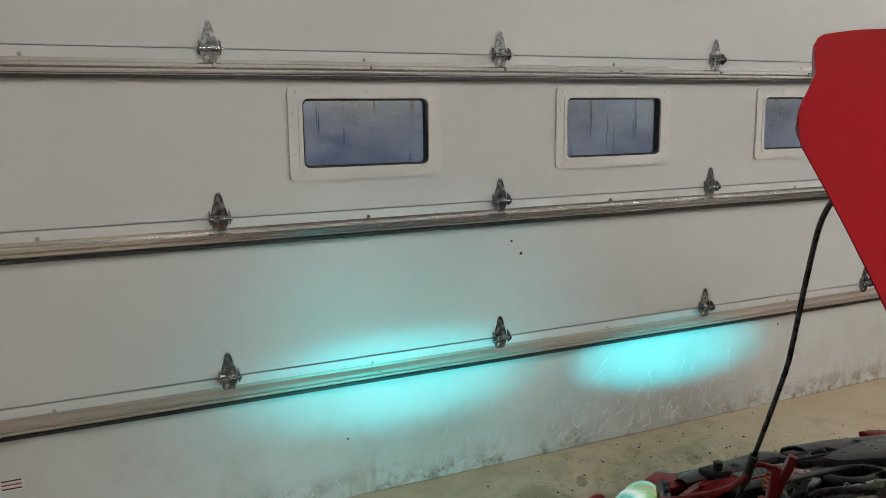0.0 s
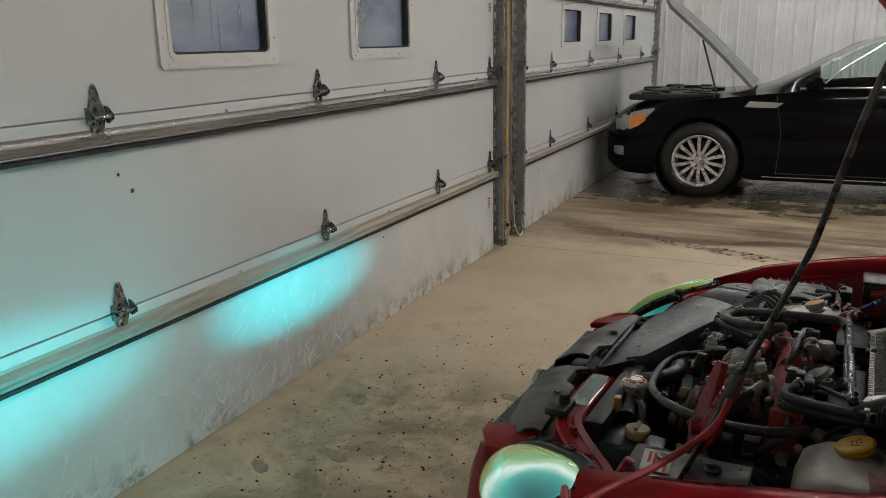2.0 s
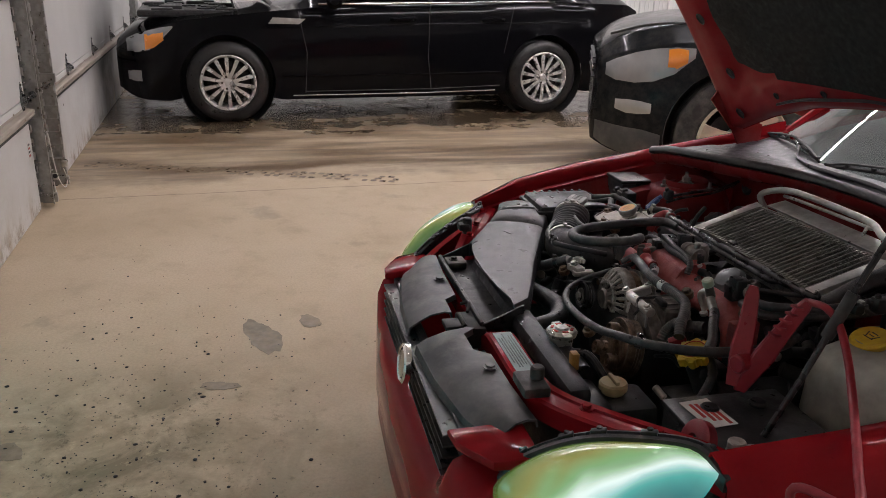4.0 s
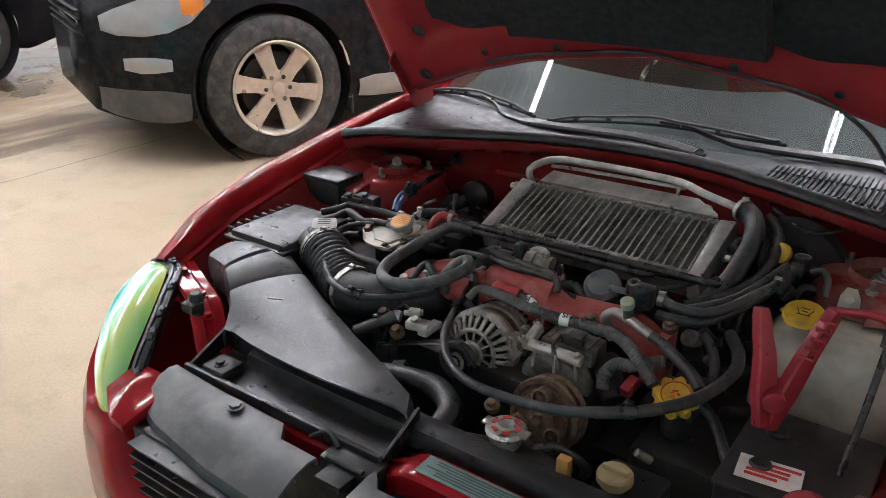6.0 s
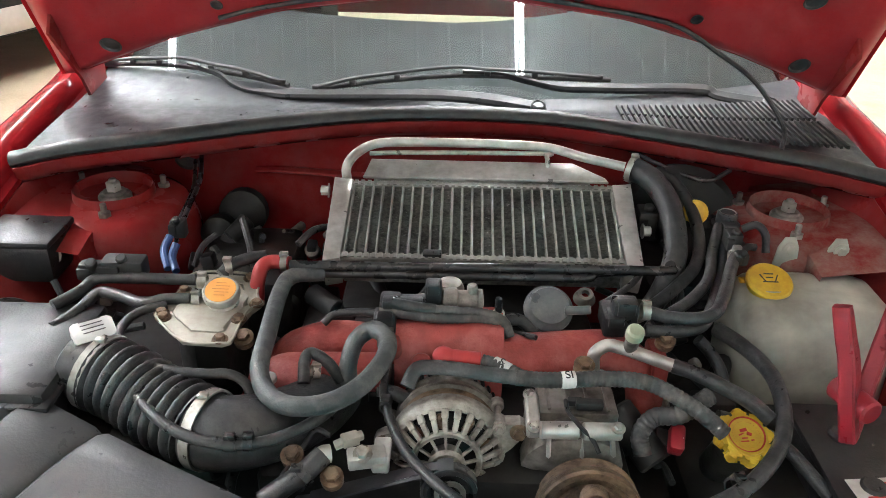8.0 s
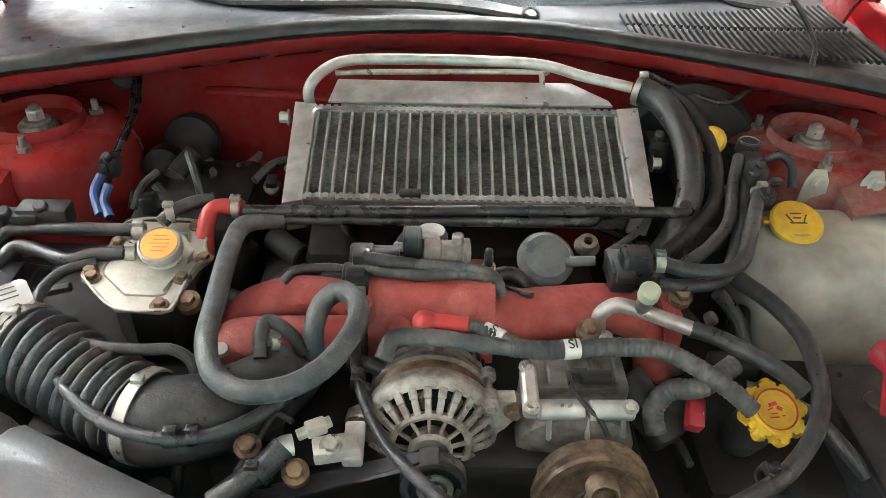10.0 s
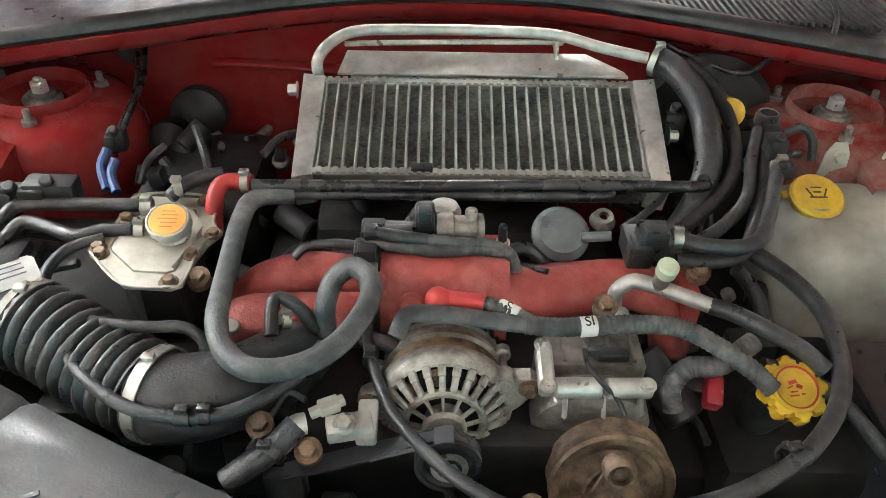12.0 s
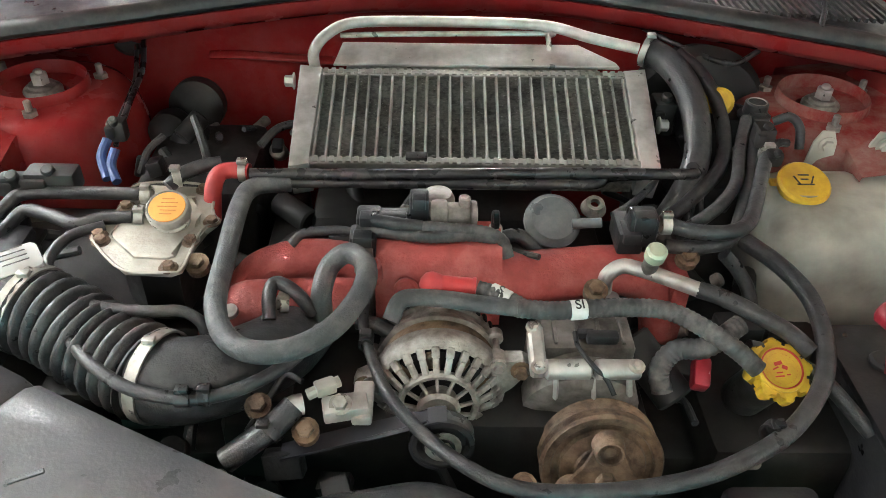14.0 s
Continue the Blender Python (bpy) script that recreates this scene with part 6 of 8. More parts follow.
for sd, ln, up in ((-1, 0.036, 0.38), (1, 0.022, 0.15)):
    d = (rt * sd + uu * up).normalized()
    prism(bm, [(-0.012, -0.036), (ln * 0.5, -0.018), (ln, -0.012), (ln + 0.010, -0.006), (ln + 0.012, 0.004), (ln + 0.006, 0.012), (ln * 0.4, 0.017), (-0.012, 0.030)], 0.018, Matrix.Translation(AC + d * 0.056 - fw * 0.040) @ Matrix((d, fw.cross(d), fw)).transposed().to_4x4(), 0.003)
alt = part("alternator", bm, M["alu_bright"], red_car, "weathered aluminium alternator with slotted end", flat_angle=35)
for a in (12, 148, 215, 300):
    d = rt * math.cos(radians(a)) + uu * math.sin(radians(a))
    bm = bmesh.new()
    cyl(bm, back + d * 0.0645 * K + fw * 0.034, back + d * 0.0645 * K + fw * 0.060, 0.0038, 10)
    bolt(bm, back + d * 0.0645 * K + fw * 0.080, fw, 0.0055, 0.005)
    part("through_bolt", bm, M["alu_dirty"], alt, smooth=False)
for sd, ln, up in ((-1, 0.036, 0.38), (1, 0.022, 0.15)):
    d = (rt * sd + uu * up).normalized()
    bm = bmesh.new()
    bolt(bm, AC + d * (0.056 + ln) - fw * 0.022, fw, 0.0075, 0.008)
    part("ear_bolt", bm, M["rust"], alt, smooth=False)
bm = bmesh.new()
lathe(bm, back, AC, [(h, r * K) for h, r in [(0.064, 0.0545), (0.078, 0.0500), (0.084, 0.030), (0.085, 0)]], 40)
part("rotor_fan", bm, M["dark"], alt, "dark fan behind the slots")
for i in range(9):
    a = 2 * math.pi * i / 9
    d = rt * math.cos(a) + uu * math.sin(a)
    bm = bmesh.new()
    box(bm, AC + d * 0.048 - fw * 0.019, (0.020, 0.011, 0.010), 0.003, Matrix((d, fw.cross(d), fw)).transposed(), 1)
    part("winding", bm, M["rust"], alt)
for i in range(25):
    a = 2 * math.pi * i / 25
    d = rt * math.cos(a) + uu * math.sin(a)
    t = fw.cross(d)
    bm = bmesh.new()
    for r0, f0, r1, f1, wd in ((0.065, -0.0200, 0.0560, -0.0120, 0.0085), (0.0565, -0.0125, 0.0420, -0.0035, 0.0068), (0.0380, -0.004, 0.020, 0.001, 0.0034)):
        if wd < 0.004 and i % 2:
            continue
        along = d * (r1 - r0) + fw * (f1 - f0)
        ln = along.length
        along.normalize()
        box(bm, AC + d * (r0 + r1) / 2 + fw * (f0 + f1) / 2, (ln, wd, 0.006), 0.0012, Matrix((along, t, along.cross(t))).transposed(), 1)
    part("cage_bar", bm, M["alu_bright"], alt)
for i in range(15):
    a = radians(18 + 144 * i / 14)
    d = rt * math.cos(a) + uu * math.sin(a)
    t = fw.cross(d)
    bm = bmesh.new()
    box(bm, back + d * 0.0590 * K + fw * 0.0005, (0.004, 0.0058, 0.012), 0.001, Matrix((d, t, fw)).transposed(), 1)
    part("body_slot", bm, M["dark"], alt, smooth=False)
bm = bmesh.new()
lathe(bm, back + fw * 0.036, AC, [(h, r * K) for h, r in [(0, 0.052), (0, 0.0575), (0.003, 0.0580), (0.006, 0.0572), (0.009, 0.0580), (0.012, 0.0572), (0.015, 0.0580), (0.019, 0.0575), (0.019, 0.052)]], 48)
part("stator_ring", bm, M["rust"], alt, "rusty stator laminations")
PP = Vector((-0.005, 0.546, 0.667))
bm = bmesh.new()
lathe(bm, PP - fw * 0.02, PP, [(0, 0.014), (0, 0.029), (0.003, 0.031), (0.006, 0.028), (0.009, 0.031), (0.012, 0.028), (0.015, 0.031), (0.02, 0.031), (0.021, 0.026), (0.016, 0.022), (0.016, 0.013), (0.024, 0.012), (0.024, 0)], 32)
part("pulley", bm, M["pipe_black"], alt)
bm = bmesh.new()
cyl(bm, PP, PP + fw * 0.010, 0.0095, 6, 0.001)
lathe(bm, PP, PP + fw, [(0.0, 0.018), (0.003, 0.018), (0.003, 0.0)], 20)
part("pulley_nut", bm, M["silver"], alt)
bm = bmesh.new()
rows = []
for i in range(13):
    a = radians(-80 + 175 * i / 12)
    d = rt * math.cos(a) + uu * math.sin(a)
    rows.append(PP - fw * 0.010 + d * 0.0335)
rows = [Vector((-0.062, 0.535, 0.45))] + rows + [Vector((0.07, 0.535, 0.672)), Vector((0.155, 0.535, 0.640))]
offs = [(-0.011 + 0.022 * k / 10, 0.0012 * (k % 2)) for k in range(11)]
mid = PP - fw * 0.01
lines = []
for o, h in offs:
    lines.append([p + fw * o + (p - mid).normalized() * h * 0.3 for p in rows])
grid(bm, lines)
thick(bm, 0.003)
part("drive_belt", bm, M["belt"], red_car, "ribbed grey rubber drive belt", flat_angle=20)

# air conditioning compressor and rusty pulley
bm = bmesh.new()
c0, c1 = Vector((-0.154, 0.403, 0.660)), Vector((-0.164, 0.495, 0.620))
lathe(bm, c0 + Vector((0, -0.03, 0.0)), c0 + Vector((0, 0.10, -0.03)), [(0, 0.02), (0.004, 0.05), (0.03, 0.056), (0.07, 0.056), (0.075, 0.062), (0.1, 0.062), (0.105, 0.05), (0.11, 0)], 32)
comp = part("compressor", bm, M["alu_dirty"], red_car, "grimy aluminium air conditioning compressor", flat_angle=35)
bm = bmesh.new()
box(bm, (-0.160, 0.418, 0.690), (0.098, 0.060, 0.030), 0.006)
part("compressor_head", bm, M["alu_dirty"], comp, flat_angle=35)
for k in range(4):
    bm = bmesh.new()
    box(bm, Vector((-0.160, 0.418, 0.690)) + Vector((-0.036 + 0.024 * k, 0.0, 0.016)), (0.004, 0.05, 0.004), 0.001)
    part("cooling_rib", bm, M["alu_dirty"], comp, smooth=False)
bm = bmesh.new()
cyl(bm, (-0.213, 0.405, 0.680), (-0.260, 0.461, 0.640), 0.022, 20, 0.003)
part("suction_stub", bm, M["dark"], comp)
bm = bmesh.new()
cyl(bm, (-0.108, 0.479, 0.705), (-0.155, 0.478, 0.705), 0.0105, 16, 0.002)
cyl(bm, (-0.159, 0.479, 0.705), (-0.205, 0.478, 0.705), 0.0105, 16, 0.002)
for a, b in (((-0.101, 0.430, 0.715), (-0.102, 0.482, 0.700)), ((-0.120, 0.482, 0.700), (-0.121, 0.489, 0.670)), ((-0.158, 0.481, 0.700), (-0.161, 0.488, 0.670)), ((-0.194, 0.481, 0.700), (-0.199, 0.484, 0.670))):
    a, b = Vector(a), Vector(b)
    m = (b - a).to_track_quat("Z", "X").to_matrix()
    wide = 0.020 if a.x > 0.0 or (a - b).length > 0.05 else 0.007
    box(bm, (a + b) / 2, (wide, wide * 0.8, (b - a).length), 0.003, m, 1)
part("mount_bracket", bm, M["alu"], comp, "bright cast mounting bracket", flat_angle=35)
for p in ((-0.099, 0.436, 0.722), (-0.199, 0.484, 0.715), (-0.100, 0.486, 0.715)):
    bm = bmesh.new()
    bolt(bm, p, UP, 0.0055, 0.005)
    part("bracket_bolt", bm, M["silver"], comp, smooth=False)
bm = bmesh.new()
box(bm, (-0.172, 0.440, 0.713), (0.034, 0.013, 0.012), 0.003)
box(bm, (-0.155, 0.435, 0.713), (0.018, 0.009, 0.009), 0.002)
sweep(bm, [(-0.144, 0.433, 0.713), (-0.145, 0.454, 0.712), (-0.154, 0.483, 0.716), (-0.170, 0.488, 0.700), (-0.177, 0.500, 0.690)], 0.0028, 8, 6)
part("clutch_plug", bm, M["plastic"], comp, "dusty plug with thin cable")
RC = Vector((-0.170, 0.537, 0.618))
rf = Vector((0.02, 0.97, 0.24)).normalized()
bm = bmesh.new()
lathe(bm, RC - rf * 0.04, RC, [(0, 0.03), (0, 0.060), (0.003, 0.0635), (0.006, 0.060), (0.009, 0.0635), (0.012, 0.060), (0.015, 0.0635), (0.018, 0.060), (0.021, 0.0635), (0.033, 0.0645), (0.037, 0.062), (0.036, 0.054), (0.032, 0.052), (0.032, 0.046), (0.037, 0.044), (0.039, 0.03), (0.041, 0.028), (0.042, 0)], 48)
pul = part("clutch_pulley", bm, M["rust"], red_car, "rusty grooved clutch pulley", flat_angle=30)
for i in range(3):
    a = radians(90 + 120 * i)
    r3, u3 = rf.cross(Vector((0, 0, 1))).normalized(), None
    u3 = r3.cross(rf)
    d = r3 * math.cos(a) + u3 * math.sin(a)
    bm = bmesh.new()
    lathe(bm, RC + d * 0.037 + rf * 0.004, RC + d * 0.037 + rf, [(0, 0.0165), (0.016, 0.0155), (0.019, 0.0135), (0.018, 0.0115), (0.008, 0.0105), (0.008, 0.0065), (0.014, 0.006), (0.014, 0)], 22)
    part("clutch_rivet", bm, M["rust"], pul)
bm = bmesh.new()
prism(bm, [(r * math.cos(radians(a)), r * math.sin(radians(a))) for k in range(3) for r, a in ((0.050, 78 + 120 * k), (0.053, 90 + 120 * k), (0.050, 102 + 120 * k), (0.026, 150 + 120 * k))], 0.005, Matrix.Translation(RC + rf * 0.010) @ Matrix((r3, u3, rf)).transposed().to_4x4(), 0.0015)
cyl(bm, RC + rf * 0.010, RC + rf * 0.024, 0.011, 6, 0.002)
part("clutch_plate", bm, M["rust"], pul)

# caps
c = Vector((-0.357, 0.466, 0.695))
bm = bmesh.new()
pr = []
for i in range(96):
    a = 2 * math.pi * i / 96
    r = 0.0312 + 0.0040 * max(-1, min(1, 4.5 * math.cos(8 * (a - math.pi / 2)) + 0.6))
    pr.append((r * math.cos(a), r * math.sin(a)))
om = Matrix.Translation(c) @ Vector((-0.05, 0.42, 0.9)).to_track_quat("Z", "Y").to_matrix().to_4x4()
prism(bm, pr, 0.016, om @ Matrix.Translation((0, 0, -0.016)), 0.003)
lathe(bm, om @ Vector((0, 0, -0.002)), om @ Vector((0, 0, 1)), [(0, 0.026), (0.004, 0.0255), (0.005, 0.023), (0.004, 0.021), (0.003, 0)], 32)
oc = part("oil_filler_cap", bm, M["yellow"], red_car, "grubby yellow lobed oil cap", flat_angle=35)
bm = bmesh.new()
lathe(bm, om @ Vector((0, 0, 0.0012)), om @ Vector((0, 0, 1)), [(0, 0.0212), (0.0026, 0.0226), (0.0026, 0.0216), (0.0014, 0.0208)], 40)
for i in range(26):
    a = 2 * math.pi * i / 26
    if i % 13 == 6:
        continue
    box(bm, om @ Vector((0.0178 * math.cos(a), 0.0178 * math.sin(a), 0.0014)), (0.0026, 0.0012 + 0.0014 * (i % 3), 0.0008), 0, om.to_3x3() @ Matrix.Rotation(a, 3, "Z"))
for x, y, w, h, a in ((-0.002, 0.006, 0.009, 0.004, 12), (0.004, 0.001, 0.006, 0.004, -30), (-0.006, 0.001, 0.007, 0.0016, 20), (-0.003, -0.004, 0.007, 0.0016, 0), (-0.004, -0.008, 0.010, 0.0016, 0), (0.006, -0.007, 0.004, 0.0016, 0)):
    box(bm, om @ Vector((x, y, 0.0014)), (w, h, 0.0008), 0, om.to_3x3() @ Matrix.Rotation(radians(a), 3, "Z"))
part("cap_print", bm, M["print_red"], oc, smooth=False)
bm = bmesh.new()
cyl(bm, om @ Vector((0, 0, -0.10)), om @ Vector((0, 0, -0.014)), 0.024, 20)
part("oil_filler_neck", bm, M["plastic"], red_car)
bm = bmesh.new()
c = Vector((-0.280, 0.455, 0.675))
box(bm, c, (0.018, 0.034, 0.022), 0.004, Matrix.Rotation(radians(-25), 3, "X") @ Matrix.Rotation(radians(-12), 3, "Z"))
tab = part("dipstick_tab", bm, M["clamp_red"], red_car, "red plastic dipstick handle")
bm = bmesh.new()
for i in range(2):
    box(bm, c + Vector((-0.001, -0.006 + 0.011 * i, 0.0125 - 0.004 * i)), (0.010, 0.005, 0.0016), 0, Matrix.Rotation(radians(-25), 3, "X"))
part("print_bars", bm, M["white_label"], tab, smooth=False)
c = Vector((-0.172, 0.653, 0.672))
bm = bmesh.new()
lathe(bm, c - Vector((0, 0, 0.05)), c, [(0, 0.022), (0.03, 0.024), (0.034, 0.03), (0.042, 0.032), (0.047, 0.028), (0.048, 0.014), (0.052, 0.012), (0.052, 0)], 30)
box(bm, c - Vector((0, 0, 0.006)), (0.078, 0.02, 0.006), 0.003)
rc = part("radiator_cap", bm, M["silver"], red_car, "pressed metal radiator cap, faded red print")
bm = bmesh.new()
for i in range(6):
    a = radians(60 * i)
    box(bm, c + Vector((0.02 * math.cos(a), 0.02 * math.sin(a), -0.0012)), (0.012, 0.006, 0.0012), 0, Matrix.Rotation(a + 1.57, 3, "Z"))
part("cap_print", bm, M["print_red"], rc, smooth=False)
bm = bmesh.new()
sweep(bm, [(-0.05, 0.69, 0.61), (-0.13, 0.67, 0.615), (-0.20, 0.65, 0.615), (-0.27, 0.645, 0.61)], 0.026, 18, 6)
sweep(bm, [(-0.20, 0.645, 0.63), (-0.24, 0.62, 0.64), (-0.28, 0.60, 0.61), (-0.26, 0.56, 0.56)], 0.008, 10, 6)
part("filler_neck", bm, M["plastic"], red_car, "black moulded radiator filler neck")
bm = bmesh.new()
box(bm, (-0.345, 0.60, 0.555), (0.10, 0.12, 0.10), 0.012)
box(bm, (-0.33, 0.65, 0.585), (0.12, 0.05, 0.05), 0.012)
ov = part("overflow_tank", bm, M["plastic"], red_car, "black plastic overflow tank")
bm = bmesh.new()
lathe(bm, (-0.328, 0.605, 0.60), (-0.328, 0.605, 0.7), [(0, 0.021), (0.012, 0.021), (0.014, 0.027), (0.024, 0.027), (0.028, 0.024), (0.029, 0)], 28)
box(bm, (-0.328, 0.605, 0.632), (0.04, 0.008, 0.008), 0.002)
part("tank_cap", bm, plain("aged_plastic", (0.42, 0.34, 0.18), 0.5, 0, 0.4, 40), ov, "yellowed plastic cap")
bm = bmesh.new()
box(bm, (-0.275, 0.665, 0.65), (0.02, 0.015, 0.035), 0.003)
part("clip", bm, plain("orange_clip_plastic", (0.42, 0.22, 0.05), 0.5), ov, "small orange clip")

# washer tank
bm = bmesh.new()
rows = []
for w, a, b, c2, d in ((0.50, -0.425, -0.63, 0.16, 0.29), (0.60, -0.415, -0.64, 0.135, 0.29), (0.68, -0.415, -0.64, 0.125, 0.285), (0.715, -0.42, -0.64, 0.125, 0.275), (0.733, -0.435, -0.63, 0.135, 0.25), (0.738, -0.46, -0.60, 0.15, 0.235)):
    rows.append([Vector(((a + b) / 2 + x * abs(a - b), (c2 + d) / 2 + y * abs(d - c2), w)) for x, y in rrect(1, 1, 0.22, 4)])
vs = grid(bm, rows, True)
bm.faces.new(vs[-1])
bm.faces.new(vs[0][::-1])
cyl(bm, (-0.468, 0.19, 0.70), (-0.468, 0.19, 0.745), 0.027, 20)
wt = part("washer_tank", bm, M["tank"], red_car, "stained milky plastic washer tank", flat_angle=50)
c = Vector((-0.468, 0.19, 0.742))
bm = bmesh.new()
lathe(bm, c, c + UP, [(-0.004, 0.030), (0.004, 0.034), (0.009, 0.034), (0.012, 0.031), (0.011, 0.027), (0.0115, 0)], 32)
box(bm, c + Vector((0.03, -0.008, 0.002)), (0.02, 0.012, 0.006), 0.002)
wc = part("tank_cap", bm, M["yellow"], wt, "yellow flip cap with a pictogram")
bm = bmesh.new()
for x, y, w, h, a in ((0, 0.004, 0.022, 0.0018, 0), (-0.010, -0.003, 0.0018, 0.014, -25), (0.010, -0.003, 0.0018, 0.014, 25), (0, -0.011, 0.014, 0.0018, 0), (0, -0.004, 0.010, 0.0018, 0)):
    p = c + UP * 0.0118 + Vector((x, y * 0.94, -y * 0.35))
    box(bm, p, (w, h, 0.0007), 0, Matrix.Rotation(radians(-20.4), 3, "X") @ Matrix.Rotation(radians(a), 3, "Z"))
part("pictogram", bm, M["print"], wc, smooth=False)
for u in (-0.522, -0.60):
    bm = bmesh.new()
    prism(bm, [(-0.02, 0), (0.02, 0), (0.016, 0.045), (0.008, 0.062), (-0.008, 0.062), (-0.016, 0.045)], 0.004, Matrix(((1, 0, 0, u), (0, 0, -1, 0.115), (0, 1, 0, 0.72), (0, 0, 0, 1))), 0.001)
    bolt(bm, (u, 0.12, 0.765), (0, 1, 0), 0.008, 0.006)
    part("mounting_lug", bm, M["tank"], wt)

# battery and booster clamp
bm = bmesh.new()
box(bm, (-0.545, 0.465, 0.565), (0.18, 0.215, 0.17), 0.008)
box(bm, (-0.545, 0.465, 0.652), (0.185, 0.22, 0.012), 0.004)
for v in (0.42, 0.51):
    cyl(bm, (-0.50, v, 0.655), (-0.50, v, 0.665), 0.016, 16, 0.003)
bat = part("battery", bm, M["plastic"], red_car, "black car battery with a torn label")
bm = bmesh.new()
box(bm, (-0.515, 0.522, 0.6605), (0.085, 0.055, 0.001), 0, Matrix.Rotation(radians(6), 3, "Z"))
lab = part("battery_label", bm, M["white_label"], bat, "torn white and red battery label", smooth=False)
bm = bmesh.new()
for i in range(4):
    box(bm, (-0.525 + 0.006 * i, 0.504 + 0.011 * i, 0.6613), (0.055 - 0.012 * (i % 2), 0.006, 0.0008), 0, Matrix.Rotation(radians(6), 3, "Z"))
part("label_print", bm, M["print_red"], lab, smooth=False)
bm = bmesh.new()
lathe(bm, (-0.575, 0.565, 0.645), (-0.575, 0.60, 0.66), [(0, 0.036), (0.016, 0.036), (0.02, 0.03), (0.021, 0.012), (0.012, 0.011), (0.012, 0)], 24)
box(bm, (-0.572, 0.545, 0.64), (0.06, 0.05, 0.035), 0.01)
part("terminal_cover", bm, M["clamp_red"], bat, "red terminal cover")
bm = bmesh.new()
cyl(bm, (-0.635, 0.545, 0.66), (-0.635, 0.545, 0.685), 0.014, 12, 0.002)
box(bm, (-0.635, 0.53, 0.66), (0.03, 0.05, 0.016), 0.004)
part("terminal", bm, M["alu_dirty"], bat)
for a, b, c in ((Vector((-0.447, 0.425, 0.855)), Vector((-0.468, 0.442, 0.78)), Vector((-0.482, 0.463, 0.690))), (Vector((-0.536, 0.385, 0.862)), Vector((-0.512, 0.418, 0.78)), Vector((-0.49, 0.452, 0.685)))):
    bm = bmesh.new()
    rows = []
    line = spline([a, a.lerp(b, 0.5), b, c], 6)
    for i, p in enumerate(line):
        f = i / (len(line) - 1)
        hw = V(f, (0, 0.1, 0.6, 0.8, 1), (0.007, 0.011, 0.015, 0.018, 0.010))
        n = Vector((0.62, 0.78, 0.1)).normalized()
        t = (c - a).normalized().cross(n).normalized()
        rows.append([p + n * x * hw + t * y * 0.0095 for x, y in ((-1, -0.7), (-0.8, -1), (0.8, -1), (1, -0.7), (1, 0.7), (0.8, 1), (-0.8, 1), (-1, 0.7))])
    vs = grid(bm, rows, True)
    bm.faces.new(vs[0][::-1])
    bm.faces.new(vs[-1])
    if a.x < -0.5:
        for i in range(5):
            q = a.lerp(b, 0.15 + 0.16 * i)
            box(bm, q + Vector((0.0, 0.012, 0)), (0.02, 0.012, 0.004), 0.001)
    arm = part("clamp_jaw", bm, M["clamp_red"], red_car, "red plastic booster clamp handle")
bm = bmesh.new()
cyl(bm, (-0.475, 0.415, 0.735), (-0.495, 0.47, 0.735), 0.016, 18, 0.003)
part("clamp_pivot", bm, M["clamp_red"], red_car)
bm = bmesh.new()
sweep(bm, [(-0.537, 0.385, 0.86), (-0.589, 0.396, 0.872), (-0.615, 0.390, 0.855), (-0.665, 0.406, 0.820), (-0.762, 0.466, 0.790), (-0.847, 0.525, 0.775), (-0.897, 0.566, 0.760), (-0.83, 0.60, 0.74), (-0.885, 0.58, 0.60), (-0.90, 0.55, 0.35), (-0.92, 0.5, 0.03)], 0.006, 12, 8)
part("booster_cable", bm, M["clamp_red"], red_car, "red booster cable over the wing")

# smaller fittings
bm = bmesh.new()
sweep(bm, [(-0.192, 0.349, 0.700), (-0.188, 0.360, 0.730), (-0.203, 0.357, 0.742), (-0.223, 0.362, 0.742), (-0.251, 0.375, 0.740), (-0.286, 0.389, 0.735)], 0.0085, 14, 8)
ap = part("refrigerant_pipe", bm, M["alu"], red_car, "bent aluminium refrigerant pipe")
p = Vector((-0.231, 0.364, 0.742))
bm = bmesh.new()
cyl(bm, p, p + UP * 0.03, 0.009, 16, 0.002)
part("service_port", bm, M["alu_dirty"], ap)
bm = bmesh.new()
cyl(bm, p + UP * 0.026, p + UP * 0.044, 0.0115, 18, 0.003)
part("port_cap", bm, M["pale_green"], ap, "pale green plastic cap")
bm = bmesh.new()
sweep(bm, [(-0.004, 0.392, 0.742), (-0.022, 0.394, 0.742), (-0.040, 0.396, 0.742)], (0.0105, 0.0098), 16, 6)
lathe(bm, (0.018, 0.392, 0.742), (-0.004, 0.392, 0.742), [(-0.003, 0), (-0.001, 0.007), (0.004, 0.0125), (0.011, 0.0145), (0.018, 0.0125), (0.022, 0.0105)], 24)
lathe(bm, (-0.036, 0.396, 0.742), (-0.044, 0.397, 0.742), [(0, 0.009), (0.0, 0.0112), (0.004, 0.0112), (0.004, 0.009)], 20)
part("terminal_boot", bm, M["hose_red"], red_car, "red rubber terminal boot")
bm = bmesh.new()
sweep(bm, [(0.050, 0.428, 0.722), (0.040, 0.412, 0.736), (0.020, 0.411, 0.740), (-0.012, 0.414, 0.740), (-0.049, 0.420, 0.739), (-0.085, 0.424, 0.738)], (0.0100, 0.0098), 14, 8, squash=0.62)
part("loom_sleeve", bm, M["hose_grey"], red_car, "flat grey tape wrapped cable sleeve")
